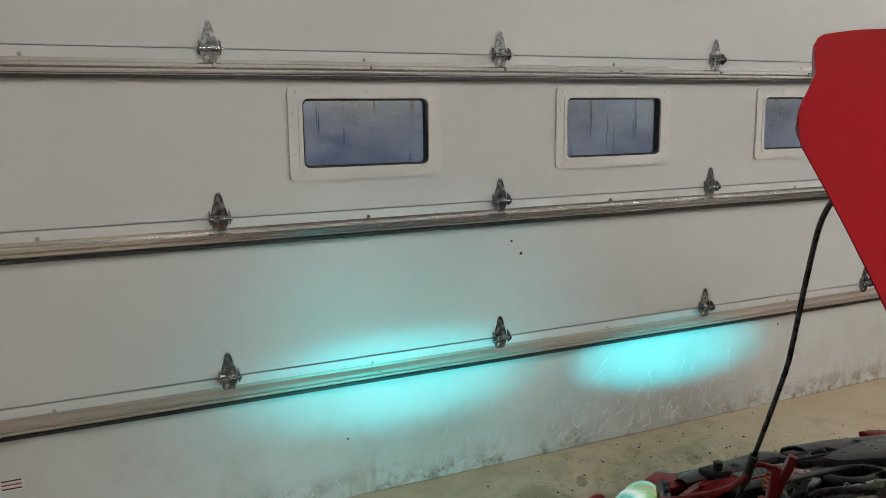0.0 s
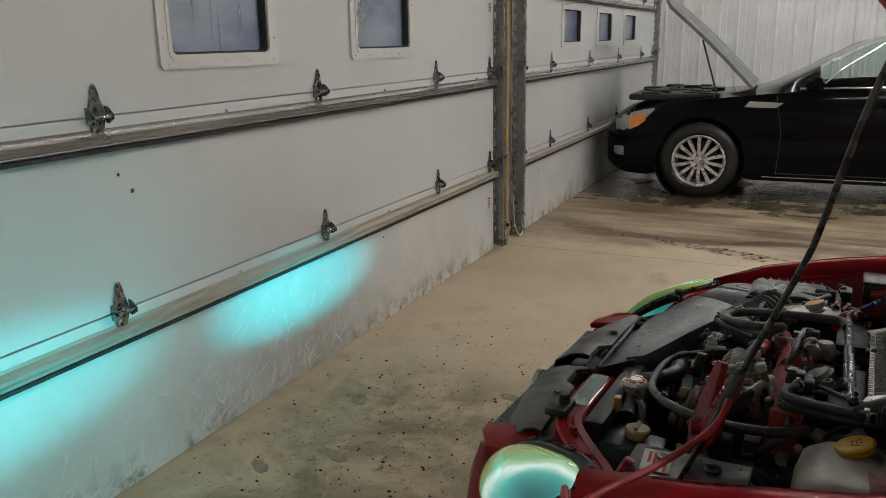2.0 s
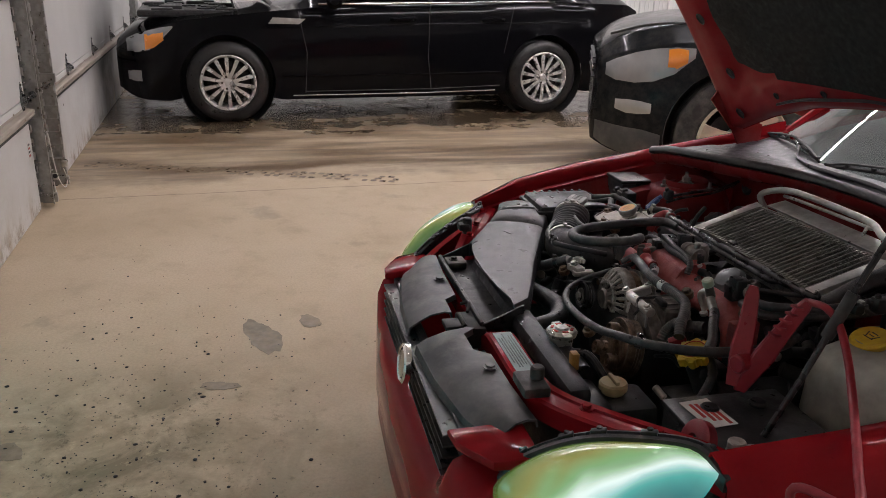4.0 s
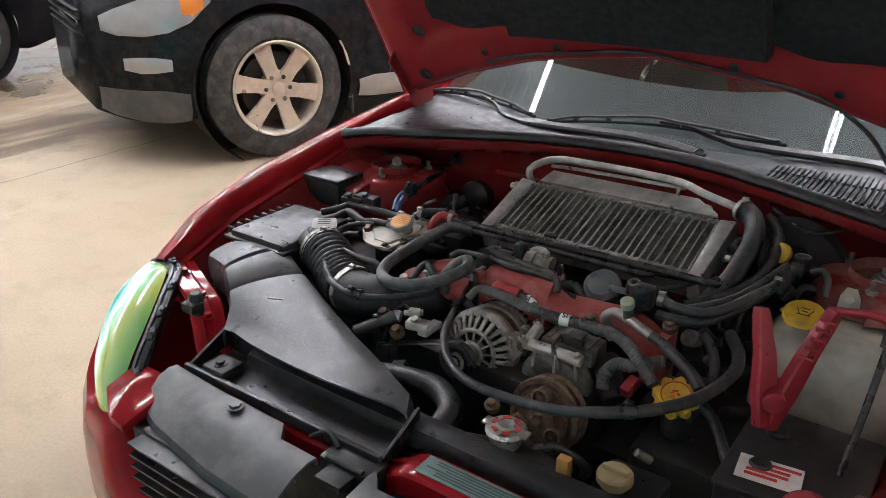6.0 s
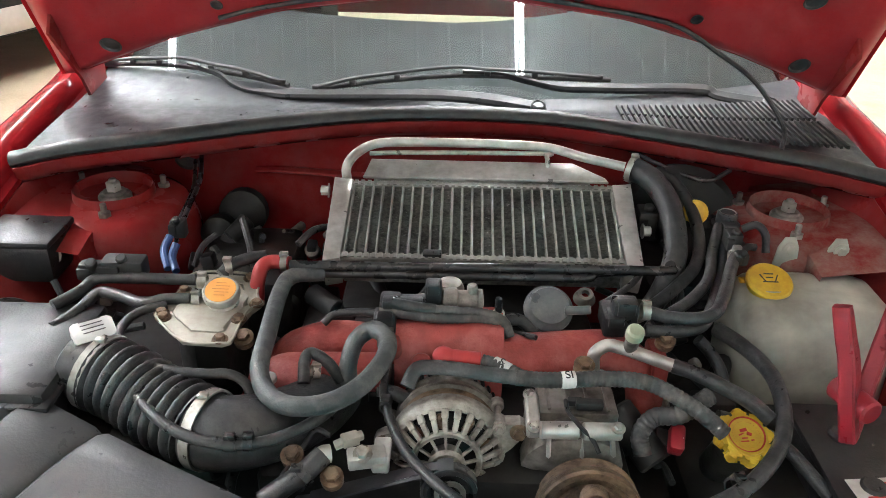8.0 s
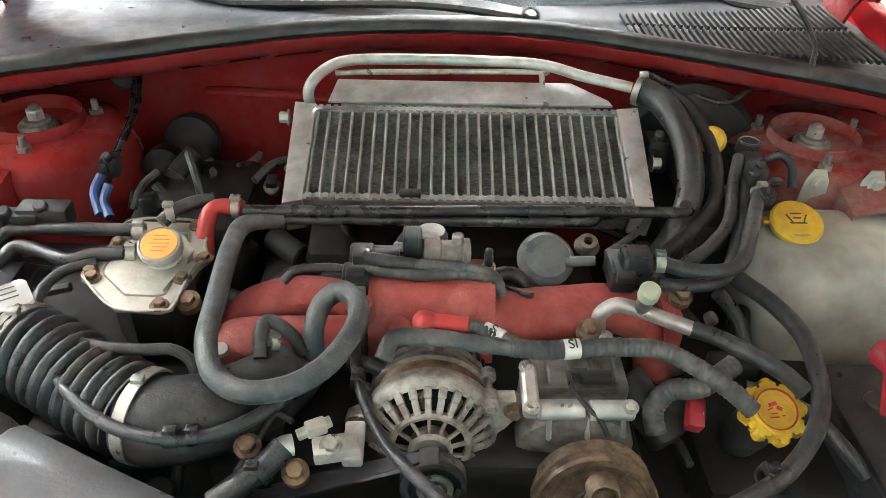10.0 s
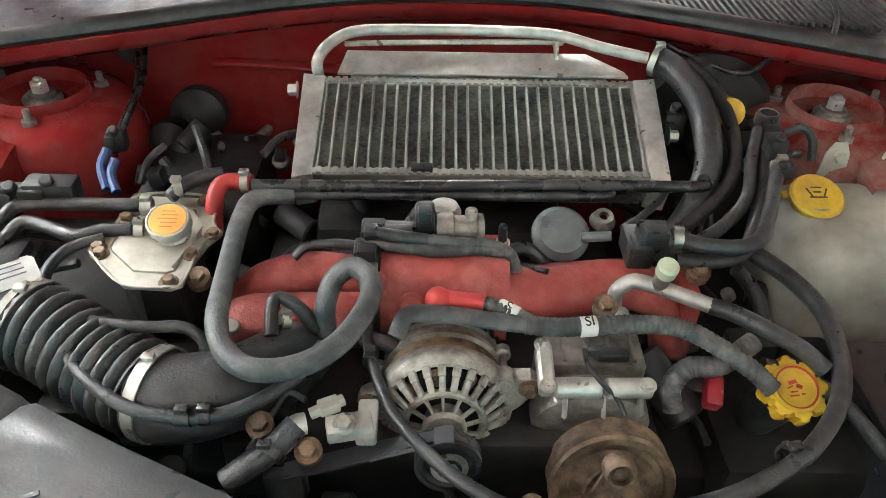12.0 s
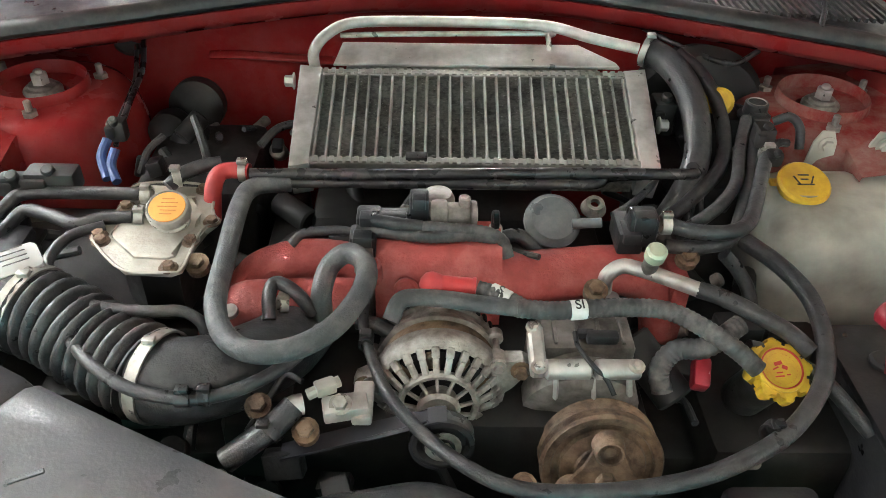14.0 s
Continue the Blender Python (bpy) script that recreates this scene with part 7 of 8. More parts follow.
for a, b, r in (((-0.056, 0.399, 0.741), (-0.076, 0.412, 0.739), 0.0088), ((-0.136, 0.4265, 0.738), (-0.154, 0.424, 0.738), 0.0106)):
    bm = bmesh.new()
    cyl(bm, a, b, r, 16, 0.001)
    part("cable_tag", bm, M["white_label"], red_car, "white wrapped cable tag")
    d = (Vector(b) - Vector(a)).normalized()
    up = (UP - d * UP.dot(d)).normalized()
    text = bpy.data.curves.new("tag_letters", "FONT")
    text.body, text.size, text.align_x, text.align_y, text.extrude = "S" if r < 0.01 else "SI", 0.015, "CENTER", "CENTER", 0.0004
    ob = new("tag_letters", text)
    me = bpy.data.meshes.new_from_object(ob)
    bpy.data.objects.remove(ob)
    me.materials.append(M["letter"])
    ob = new("tag_letters", me)
    ob.parent = red_car
    side = d
    ob.matrix_basis = Matrix.Translation(Vector(a).lerp(Vector(b), 0.5) + up * (r + 0.0006)) @ Matrix((side, up.cross(side), up)).transposed().to_4x4()
bm = bmesh.new()
box(bm, (0.090, 0.524, 0.697), (0.044, 0.024, 0.016), 0.003, Matrix.Rotation(radians(12), 3, "Z"))
box(bm, (0.074, 0.512, 0.690), (0.02, 0.05, 0.012), 0.003)
tb = part("tensioner_bracket", bm, M["alu"], red_car, "bright steel tensioner bracket")
bm = bmesh.new()
bolt(bm, Vector((0.094, 0.528, 0.705)), UP, 0.0075, 0.007)
part("bracket_bolt", bm, M["silver"], tb, smooth=False)
bm = bmesh.new()
sweep(bm, [(0.127, 0.516, 0.705), (0.113, 0.511, 0.709), (0.097, 0.502, 0.710)], 0.0058, 10, 6)
box(bm, (0.110, 0.510, 0.710), (0.020, 0.014, 0.013), 0.002, Matrix.Rotation(radians(25), 3, "Z"))
part("sensor_plug", bm, M["tank"], red_car, "cream wiring plug")
bm = bmesh.new()
sweep(bm, [(0.202, 0.564, 0.665), (0.176, 0.552, 0.680), (0.156, 0.541, 0.690), (0.139, 0.525, 0.700)], 0.0125, 14, 8)
part("steering_hose", bm, M["hose"], red_car)
bm = bmesh.new()
sweep(bm, [(0.156, 0.541, 0.690), (0.141, 0.527, 0.700), (0.131, 0.523, 0.700)], 0.0105, 14, 6)
part("hose_end", bm, M["alu"], red_car)
band((0.161, 0.546, 0.688), (-0.5, -0.6, 0.3), 0.0135, 0.009, M["pipe_black"])
for p in ((0.176, 0.517, 0.690), (0.128, 0.539, 0.680), (0.266, 0.353, 0.735), (-0.172, 0.384, 0.730), (-0.289, 0.323, 0.730), (-0.087, 0.557, 0.620)):
    bm = bmesh.new()
    cyl(bm, Vector(p) - UP * 0.012, p, 0.013, 16, 0.002)
    bolt(bm, p, UP, 0.009, 0.008)
    part("fixing_bolt", bm, M["rust"], red_car, smooth=False)
bm = bmesh.new()
lathe(bm, (-0.390, 0.052, 0.790), (-0.361, 0.115, 0.830), [(0, 0.02), (0.008, 0.02), (0.012, 0.016), (0.013, 0)], 20)
part("brake_fluid_cap", bm, M["yellow"], red_car, "yellow brake fluid cap")
bm = bmesh.new()
box(bm, (-0.39, 0.02, 0.74), (0.07, 0.12, 0.08), 0.015)
lathe(bm, (-0.39, -0.08, 0.72), (-0.39, 0.0, 0.72), [(0, 0.10), (0.03, 0.11), (0.045, 0.10), (0.06, 0.04), (0.061, 0)], 30)
part("brake_booster", bm, M["dark"], red_car, "black brake booster and cylinder")
for c, sz in (((-0.421, 0.142, 0.790), (0.024, 0.03, 0.03)), ((-0.420, 0.189, 0.785), (0.02, 0.02, 0.02)), ((0.458, 0.233, 0.765), (0.06, 0.03, 0.03)), ((0.413, 0.129, 0.775), (0.024, 0.02, 0.03)), ((0.499, 0.239, 0.760), (0.04, 0.02, 0.03)), ((-0.313, 0.051, 0.770), (0.03, 0.04, 0.05))):
    bm = bmesh.new()
    box(bm, c, sz, 0.005)
    cyl(bm, Vector(c), Vector(c) + Vector((0, 0.01, sz[2] * 0.7)), min(0.008, sz[0] * 0.25), 12, 0.002)
    box(bm, Vector(c) + Vector((sz[0] * 0.3, sz[1] * 0.4, 0.0)), (sz[0] * 0.5, sz[1] * 0.5, sz[2] * 0.6), 0.003)
    part("valve_block", bm, M["dark"], red_car)
c = Vector((-0.431, 0.078, 0.798))
bm = bmesh.new()
lathe(bm, c - Vector((0, 0, 0.03)), c + Vector((0, 0, 1)), [(0, 0.010), (0.012, 0.011), (0.014, 0.0215), (0.018, 0.0225), (0.021, 0.0165), (0.036, 0.0155), (0.038, 0.0135), (0.036, 0.012), (0.036, 0)], 28)
box(bm, c + Vector((0.002, 0.022, -0.012)), (0.024, 0.022, 0.022), 0.004)
valve = part("vacuum_valve", bm, M["plastic"], red_car, "round black vacuum valve with a metal ring")
bm = bmesh.new()
lathe(bm, c + Vector((0, 0, 0.0045)), c + Vector((0, 0, 1)), [(0, 0.0128), (0.003, 0.0138), (0.0035, 0.0120), (0.002, 0.0118)], 28)
part("valve_ring", bm, M["silver"], valve)
hose("vacuum_hose", [(-0.452, 0.095, 0.785), (-0.470, 0.100, 0.795), (-0.482, 0.112, 0.785), (-0.484, 0.124, 0.760)], 0.0062, M["hose"], "")
for a in (((0.422, 0.146, 0.770), (0.427, 0.165, 0.755), (0.414, 0.193, 0.740)), ((0.408, 0.161, 0.765), (0.412, 0.176, 0.750), (0.400, 0.199, 0.740))):
    bm = bmesh.new()
    sweep(bm, a, 0.006, 10, 6)
    part("blue_hose", bm, M["blue_hose"], red_car, "thin blue rubber hose")
for c, r in (((0.369, -0.060, 0.699), 0.042), ((0.398, 0.000, 0.688), 0.03), ((0.360, 0.030, 0.674), 0.035)):
    bm = bmesh.new()
    c = Vector(c)
    lathe(bm, c - Vector((0, 0.05, 0)), c + Vector((0, 0.02, 0.01)), [(0, r * 0.8), (0.02, r), (0.045, r), (0.055, r * 0.7), (0.062, r * 0.3), (0.063, 0)], 22)
    part("solenoid", bm, M["dark"], red_car)
band((-0.262, 0.301, 0.760), (1, 0, 0), 0.0105, 0.011)
band((-0.416, 0.179, 0.783), (0.3, 0.9, 0), 0.010, 0.010)
band((0.166, 0.405, 0.722), (1, 0.4, 0.3), 0.009, 0.009)
band((-0.318, 0.555, 0.700), (0.7, 0.6, 0), 0.0115, 0.012, M["pipe_black"])
band((0.239, 0.534, 0.720), (1, 0, 0), 0.0078, 0.014, M["pipe_black"])
band((0.219, 0.532, 0.720), (1, 0, 0), 0.0078, 0.010, M["pipe_black"])
band((0.076, 0.430, 0.695), (0, 0.9, 0.2), 0.0065, 0.02, M["pipe_black"])

# hoses, looms and pipes of the engine bay
hose("coolant_pipe", [(0.228, 0.22, 0.768), (0.058, 0.216, 0.768), (-0.148, 0.207, 0.768), (-0.304, 0.205, 0.768), (-0.321, 0.195, 0.768), (-0.317, 0.199, 0.775)], 0.0075, M["pipe_black"], "black steel coolant pipe")
hose("coolant_pipe", [(0.179, 0.221, 0.757), (0.058, 0.219, 0.757), (-0.148, 0.215, 0.757), (-0.197, 0.213, 0.757), (-0.214, 0.202, 0.76), (-0.256, 0.197, 0.76)], 0.0065, M["pipe_black"], "")
hose("coolant_hose", [(0.179, 0.221, 0.757), (0.222, 0.231, 0.757), (0.232, 0.272, 0.757), (0.229, 0.372, 0.755), (0.225, 0.439, 0.752), (0.207, 0.482, 0.75), (0.177, 0.503, 0.75), (0.136, 0.499, 0.752), (0.101, 0.473, 0.757), (0.078, 0.426, 0.762), (0.077, 0.388, 0.764), (0.097, 0.365, 0.762), (0.117, 0.373, 0.75), (0.125, 0.395, 0.73), (0.125, 0.398, 0.7)], 0.0115, M["hose_grey"], "grey looped coolant hose")
hose("red_hose", [(0.229, 0.215, 0.768), (0.254, 0.212, 0.768), (0.267, 0.22, 0.765), (0.271, 0.237, 0.752), (0.273, 0.25, 0.72)], 0.0105, M["hose_red"], "red rubber elbow hose")
hose("breather_hose", [(0.324, 0.234, 0.757), (0.31, 0.218, 0.765), (0.289, 0.204, 0.768), (0.267, 0.196, 0.768)], 0.009, M["hose"], "")
hose("breather_hose", [(0.531, 0.308, 0.745), (0.506, 0.276, 0.75), (0.492, 0.252, 0.755), (0.437, 0.25, 0.757), (0.353, 0.25, 0.757)], 0.008, M["hose"], "")
hose("breather_hose", [(0.517, 0.345, 0.735), (0.496, 0.306, 0.74), (0.481, 0.276, 0.748), (0.448, 0.286, 0.75), (0.411, 0.303, 0.75), (0.385, 0.294, 0.752), (0.351, 0.291, 0.752)], 0.008, M["hose"], "")
hose("vacuum_hose", [(0.379, 0.305, 0.75), (0.411, 0.327, 0.75), (0.419, 0.368, 0.748), (0.398, 0.405, 0.745), (0.353, 0.431, 0.742), (0.296, 0.437, 0.74), (0.264, 0.434, 0.738), (0.244, 0.44, 0.73), (0.236, 0.449, 0.715)], 0.0062, M["hose"], "")
hose("vacuum_hose", [(0.393, 0.422, 0.745), (0.374, 0.456, 0.735), (0.34, 0.494, 0.728), (0.296, 0.523, 0.722), (0.252, 0.534, 0.72), (0.211, 0.532, 0.72), (0.173, 0.514, 0.722), (0.141, 0.481, 0.722), (0.124, 0.434, 0.715)], 0.0068, M["hose"], "")
hose("wire_loom", [(-0.082, 0.424, 0.738), (-0.116, 0.427, 0.738), (-0.145, 0.425, 0.738), (-0.192, 0.421, 0.738), (-0.238, 0.425, 0.738), (-0.272, 0.444, 0.733), (-0.305, 0.468, 0.722), (-0.325, 0.480, 0.708)], 0.0098, M["loom"], "ribbed black wiring loom")
hose("cable_lead", [(-0.042, 0.397, 0.742), (-0.056, 0.402, 0.741), (-0.076, 0.412, 0.739), (-0.092, 0.423, 0.737)], 0.0082, M["loom"], "")
hose("ac_hose", [(-0.283, 0.387, 0.735), (-0.306, 0.4, 0.735), (-0.337, 0.42, 0.73), (-0.369, 0.438, 0.72), (-0.388, 0.456, 0.71)], 0.0095, M["hose"], "")
hose("radiator_hose", [(-0.375, 0.27, 0.715), (-0.402, 0.317, 0.715), (-0.416, 0.375, 0.715), (-0.407, 0.442, 0.713), (-0.382, 0.501, 0.71), (-0.336, 0.552, 0.705), (-0.285, 0.583, 0.7), (-0.226, 0.601, 0.69), (-0.145, 0.61, 0.685), (-0.071, 0.607, 0.685), (-0.022, 0.585, 0.69), (0.019, 0.545, 0.69), (0.053, 0.494, 0.69), (0.077, 0.426, 0.695), (0.081, 0.384, 0.705), (0.076, 0.38, 0.73)], (0.011, 0.0052), M["hose"], "long black hose looped over the engine")
hose("heater_hose", [(-0.268, 0.303, 0.76), (-0.292, 0.317, 0.762), (-0.328, 0.322, 0.765), (-0.354, 0.308, 0.768), (-0.378, 0.263, 0.772), (-0.405, 0.201, 0.78), (-0.424, 0.169, 0.785)], 0.009, M["hose"], "")
hose("heater_hose", [(-0.262, 0.316, 0.74), (-0.297, 0.318, 0.74), (-0.337, 0.31, 0.745), (-0.363, 0.267, 0.75), (-0.393, 0.196, 0.76), (-0.419, 0.118, 0.78)], 0.0085, M["hose"], "")
hose("heater_hose", [(-0.413, 0.099, 0.79), (-0.391, 0.153, 0.775), (-0.369, 0.217, 0.765), (-0.337, 0.257, 0.755), (-0.299, 0.284, 0.745), (-0.279, 0.293, 0.735)], 0.008, M["hose"], "")
hose("heater_hose", [(-0.339, 0.304, 0.72), (-0.359, 0.31, 0.7), (-0.372, 0.327, 0.68), (-0.375, 0.353, 0.65)], 0.0085, M["hose"], "")
hose("brake_hose", [(-0.296, -0.016, 0.835), (-0.322, 0.013, 0.828), (-0.339, 0.065, 0.812), (-0.34, 0.124, 0.79), (-0.333, 0.166, 0.765), (-0.313, 0.199, 0.735), (-0.292, 0.212, 0.7)], (0.02, 0.016), M["hose"], "thick black heater hose")
hose("heater_hose", [(-0.341, -0.02, 0.83), (-0.369, 0.01, 0.815), (-0.382, 0.062, 0.795), (-0.379, 0.125, 0.775), (-0.36, 0.178, 0.76), (-0.32, 0.22, 0.745), (-0.287, 0.248, 0.735)], 0.0095, M["hose"], "")
hose("power_cable", [(-0.33, 0.439, 0.7), (-0.365, 0.441, 0.69), (-0.413, 0.457, 0.67), (-0.455, 0.506, 0.64)], 0.0085, M["hose"], "")
hose("wire_loom", [(-0.239, 0.467, 0.66), (-0.235, 0.454, 0.68), (-0.251, 0.445, 0.7), (-0.28, 0.45, 0.71), (-0.32, 0.426, 0.72)], 0.011, M["loom"], "")
hose("thin_cable", [(0.135, 0.494, 0.7), (0.153, 0.486, 0.7), (0.167, 0.507, 0.69), (0.184, 0.54, 0.68)], 0.003, M["hose"], "")
hose("wire_loom", [(0.092, 0.309, 0.755), (0.054, 0.318, 0.755), (0.01, 0.328, 0.757), (-0.034, 0.324, 0.757), (-0.065, 0.325, 0.755)], 0.007, M["loom"], "")
hose("vacuum_hose", [(-0.21, 0.264, 0.745), (-0.233, 0.248, 0.75), (-0.264, 0.213, 0.752), (-0.285, 0.179, 0.755)], 0.0048, M["hose"], "")
hose("vacuum_hose", [(0.168, 0.316, 0.735), (0.153, 0.308, 0.745), (0.117, 0.308, 0.75), (0.092, 0.313, 0.75)], 0.0055, M["hose"], "")
hose("vacuum_hose", [(-0.072, 0.299, 0.735), (-0.095, 0.293, 0.735), (-0.115, 0.3, 0.72), (-0.133, 0.306, 0.7)], 0.0085, M["hose"], "")
hose("vacuum_hose", [(0.175, 0.433, 0.725), (0.178, 0.405, 0.738), (0.171, 0.392, 0.742), (0.15, 0.401, 0.735), (0.134, 0.404, 0.71)], 0.0075, M["hose"], "")
hose("vacuum_hose", [(0.088, 0.395, 0.69), (0.063, 0.403, 0.69), (0.039, 0.414, 0.68), (0.026, 0.424, 0.66)], 0.009, M["hose"], "")
hose("radiator_hose", [(0.16, 0.608, 0.62), (0.065, 0.598, 0.635), (0.005, 0.591, 0.635), (-0.048, 0.621, 0.63), (-0.057, 0.672, 0.62)], 0.021, M["hose"], "thick ribbed lower hose")

# ---- the black sedan and the black sport utility vehicle ----
M["amber"] = plain("amber_lens", (0.75, 0.25, 0.03), 0.15, 0, 0.1, 20, coat=1.0)
M["clear_lens"] = plain("cloudy_lens", (0.40, 0.41, 0.41), 0.12, 0.5, 0.25, 14, coat=1.0)
M["hood_under"] = plain("grey_hood_lining", (0.16, 0.16, 0.16), 0.7, 0, 0.4, 14)
M["silver_trim"] = plain("dusty_silver_trim", (0.42, 0.41, 0.39), 0.45, 0.3, 0.4, 10, (0.2, 0.17, 0.13))


def side_of(shape, y, z):
    """The half width of a shell at y and z."""
    ys, cols = shape
    w, zs, zb, zt, wt = (float(np.interp(y, ys, c)) for c in cols)
    if z <= zb:
        f = (z - zs) / (zb - zs)
        return w * (0.93 + 0.07 * math.sin(math.pi * min(1, max(0, f) * 0.9 + 0.08)) ** 0.6) - 0.012 * (f > 0.62) * (f - 0.62)
    f = min(1, (z - zb) / max(0.01, zt - 0.035 - zb))
    return w * 0.985 + (wt - w * 0.985) * f


def seam(parent, shape, pts, r, mat, name, off=0.0, label=""):
    """A line laid on the left side of a shell through (y, z) points."""
    bm = bmesh.new()
    line = []
    for (y0, z0), (y1, z1) in zip(pts, pts[1:]):
        for k in range(8):
            f = k / 8
            line.append((y0 + (y1 - y0) * f, z0 + (z1 - z0) * f))
    line.append(pts[-1])
    sweep(bm, [(-side_of(shape, y, z) - off, y, z) for y, z in line], r, 8, smooth_line=False)
    return part(name, bm, mat, parent, label)


sedan = empty("car", pose(7.615, 1.70, 0, 0, 0, 2.1), "glossy black sedan with its bonnet open", "car", "cars in the far bays")
body, shp = car_shell(sedan, [(0.90, 0.50, 0.30, 0.58, 0.64, 0.40), (0.84, 0.70, 0.24, 0.66, 0.74, 0.55), (0.68, 0.84, 0.20, 0.76, 0.83, 0.68), (0.35, 0.90, 0.19, 0.86, 0.90, 0.74), (-0.45, 0.92, 0.19, 0.945, 0.97, 0.76), (-0.62, 0.92, 0.19, 0.96, 1.03, 0.74), (-1.35, 0.92, 0.19, 0.985, 1.40, 0.60), (-1.6, 0.92, 0.19, 0.99, 1.45, 0.585), (-2.3, 0.92, 0.19, 1.01, 1.465, 0.58), (-2.9, 0.92, 0.19, 1.03, 1.40, 0.58), (-3.45, 0.91, 0.2, 1.03, 1.13, 0.66), (-3.85, 0.86, 0.28, 1.02, 1.10, 0.66), (-3.98, 0.78, 0.32, 0.95, 1.02, 0.6)],
                      [(0.0, 0.345, 0.40), (-2.95, 0.345, 0.40)], M["black_paint"], 130, lambda c: abs(c.x) > 0.52 and -3.05 < c.y < -0.95 and c.z > 1.03 and c.z < 1.40, 14, pane=M["side_glass"])
for s in (1, -1):
    for y in (0, -2.95):
        wheel(sedan, (s * 0.785, y, 0.345), s, 0.345, 0.235, 0.235, 14, "multi", M["alloy"], rubber=M["tyre_wet"])
for pts in ([(-0.62, 0.94), (-0.68, 0.60), (-0.66, 0.25)], [(-1.78, 1.40), (-1.80, 1.0), (-1.78, 0.55), (-1.82, 0.25)], [(-2.62, 1.0), (-2.55, 0.72), (-2.52, 0.58)], [(-0.66, 0.26), (-1.82, 0.26), (-2.5, 0.28)]):
    seam(sedan, shp, pts, 0.004, M["rubber"], "door_gap")
seam(sedan, shp, [(-0.80, 1.0), (-1.8, 1.022), (-2.95, 1.045)], 0.009, M["chrome"], "window_trim", 0.004, "chrome strip below the windows")
seam(sedan, shp, [(-0.55, 0.225), (-1.8, 0.225), (-2.45, 0.235)], 0.007, M["chrome"], "sill_trim", 0.006, "thin chrome sill strip")
seam(sedan, shp, [(-0.45, 0.40), (-1.8, 0.40), (-2.5, 0.41)], 0.006, M["black_paint"], "side_moulding", 0.006)
seam(sedan, shp, [(-0.3, 0.80), (-1.8, 0.84), (-3.4, 0.86)], 0.005, M["black_paint"], "shoulder_crease", 0.001)
seam(sedan, shp, [(-1.80, 1.03), (-1.86, 1.2), (-1.92, 1.385)], 0.022, M["rubber"], "door_pillar", 0.002)
seam(sedan, shp, [(-2.72, 1.05), (-2.66, 1.18), (-2.62, 1.34)], 0.008, M["rubber"], "quarter_bar", 0.002)
seam(sedan, shp, [(-0.98, 1.03), (-1.12, 1.16), (-1.42, 1.36), (-1.65, 1.40), (-2.4, 1.415), (-2.8, 1.36), (-3.05, 1.2)], 0.008, M["chrome"], "window_surround", 0.003)
for y in (-1.55, -2.42):
    bm = bmesh.new()
    x = -side_of(shp, y, 0.88)
    sweep(bm, [(x + 0.01, y - 0.11, 0.875), (x - 0.03, y - 0.08, 0.88), (x - 0.036, y, 0.882), (x - 0.03, y + 0.08, 0.88), (x + 0.01, y + 0.11, 0.875)], 0.016, 10, 6)
    box(bm, (x + 0.004, y, 0.872), (0.012, 0.16, 0.06), 0.005)
    part("door_handle", bm, M["black_paint"], sedan)
bm = bmesh.new()
x = -side_of(shp, -0.5, 0.83)
prism(bm, [(-0.16, -0.02), (0.10, -0.025), (0.16, 0.02), (-0.12, 0.03)], 0.012, Matrix(((0, 0, -1, x + 0.004), (-1, 0, 0, -0.52), (0, 1, 0, 0.86), (0, 0, 0, 1))), 0.003)
part("side_vent", bm, M["silver_trim"], sedan, "silver wing vent", smooth=False)
bm = bmesh.new()
lathe(bm, (-0.95, -0.92, 1.04), (-1.10, -0.90, 1.045), [(-0.02, 0.03), (0, 0.06), (0.05, 0.075), (0.12, 0.07), (0.15, 0.04), (0.155, 0)], 18)
part("door_mirror", bm, M["black_paint"], sedan)


def side_patch(parent, shape, name, mat, outline, off, label="", n=7):
    """A lamp or panel that follows the left side of a shell: outline of lower and upper edges as (y, z low, z high)."""
    bm = bmesh.new()
    rows = []
    for y, a, b in outline:
        rows.append([Vector((-side_of(shape, y, a + (b - a) * f) - off * (math.sin(math.pi * f) * 0.6 + 0.4), y, a + (b - a) * f)) for f in np.linspace(0, 1, n)])
    grid(bm, rows)
    thick(bm, 0.004)
    return part(name, bm, mat, parent, label, flat_angle=60)


lamp = side_patch(sedan, shp, "headlamp", M["clear_lens"], [(0.42, 0.80, 0.815), (0.52, 0.70, 0.80), (0.62, 0.62, 0.775), (0.72, 0.60, 0.745), (0.80, 0.60, 0.70)], 0.014, "clear headlamp with amber side marker")
side_patch(sedan, shp, "side_marker", M["amber"], [(0.50, 0.70, 0.775), (0.58, 0.64, 0.76), (0.65, 0.62, 0.745)], 0.020, "amber side marker")
side_patch(sedan, shp, "fog_lamp", M["clear_lens"], [(0.70, 0.36, 0.45), (0.76, 0.36, 0.45), (0.81, 0.37, 0.44)], 0.01, "small clear fog lamp")
bm = bmesh.new()
box(bm, (0, 0.30, 0.90), (1.30, 0.80, 0.06), 0.02)
for i in range(24):
    box(bm, (random.uniform(-0.6, 0.6), random.uniform(-0.1, 0.65), 0.93), (random.uniform(0.05, 0.2), random.uniform(0.05, 0.2), random.uniform(0.02, 0.06)), 0.01)
part("engine_bay", bm, M["plastic"], sedan, "dark open engine bay", smooth=False)
bm = bmesh.new()
rows = []
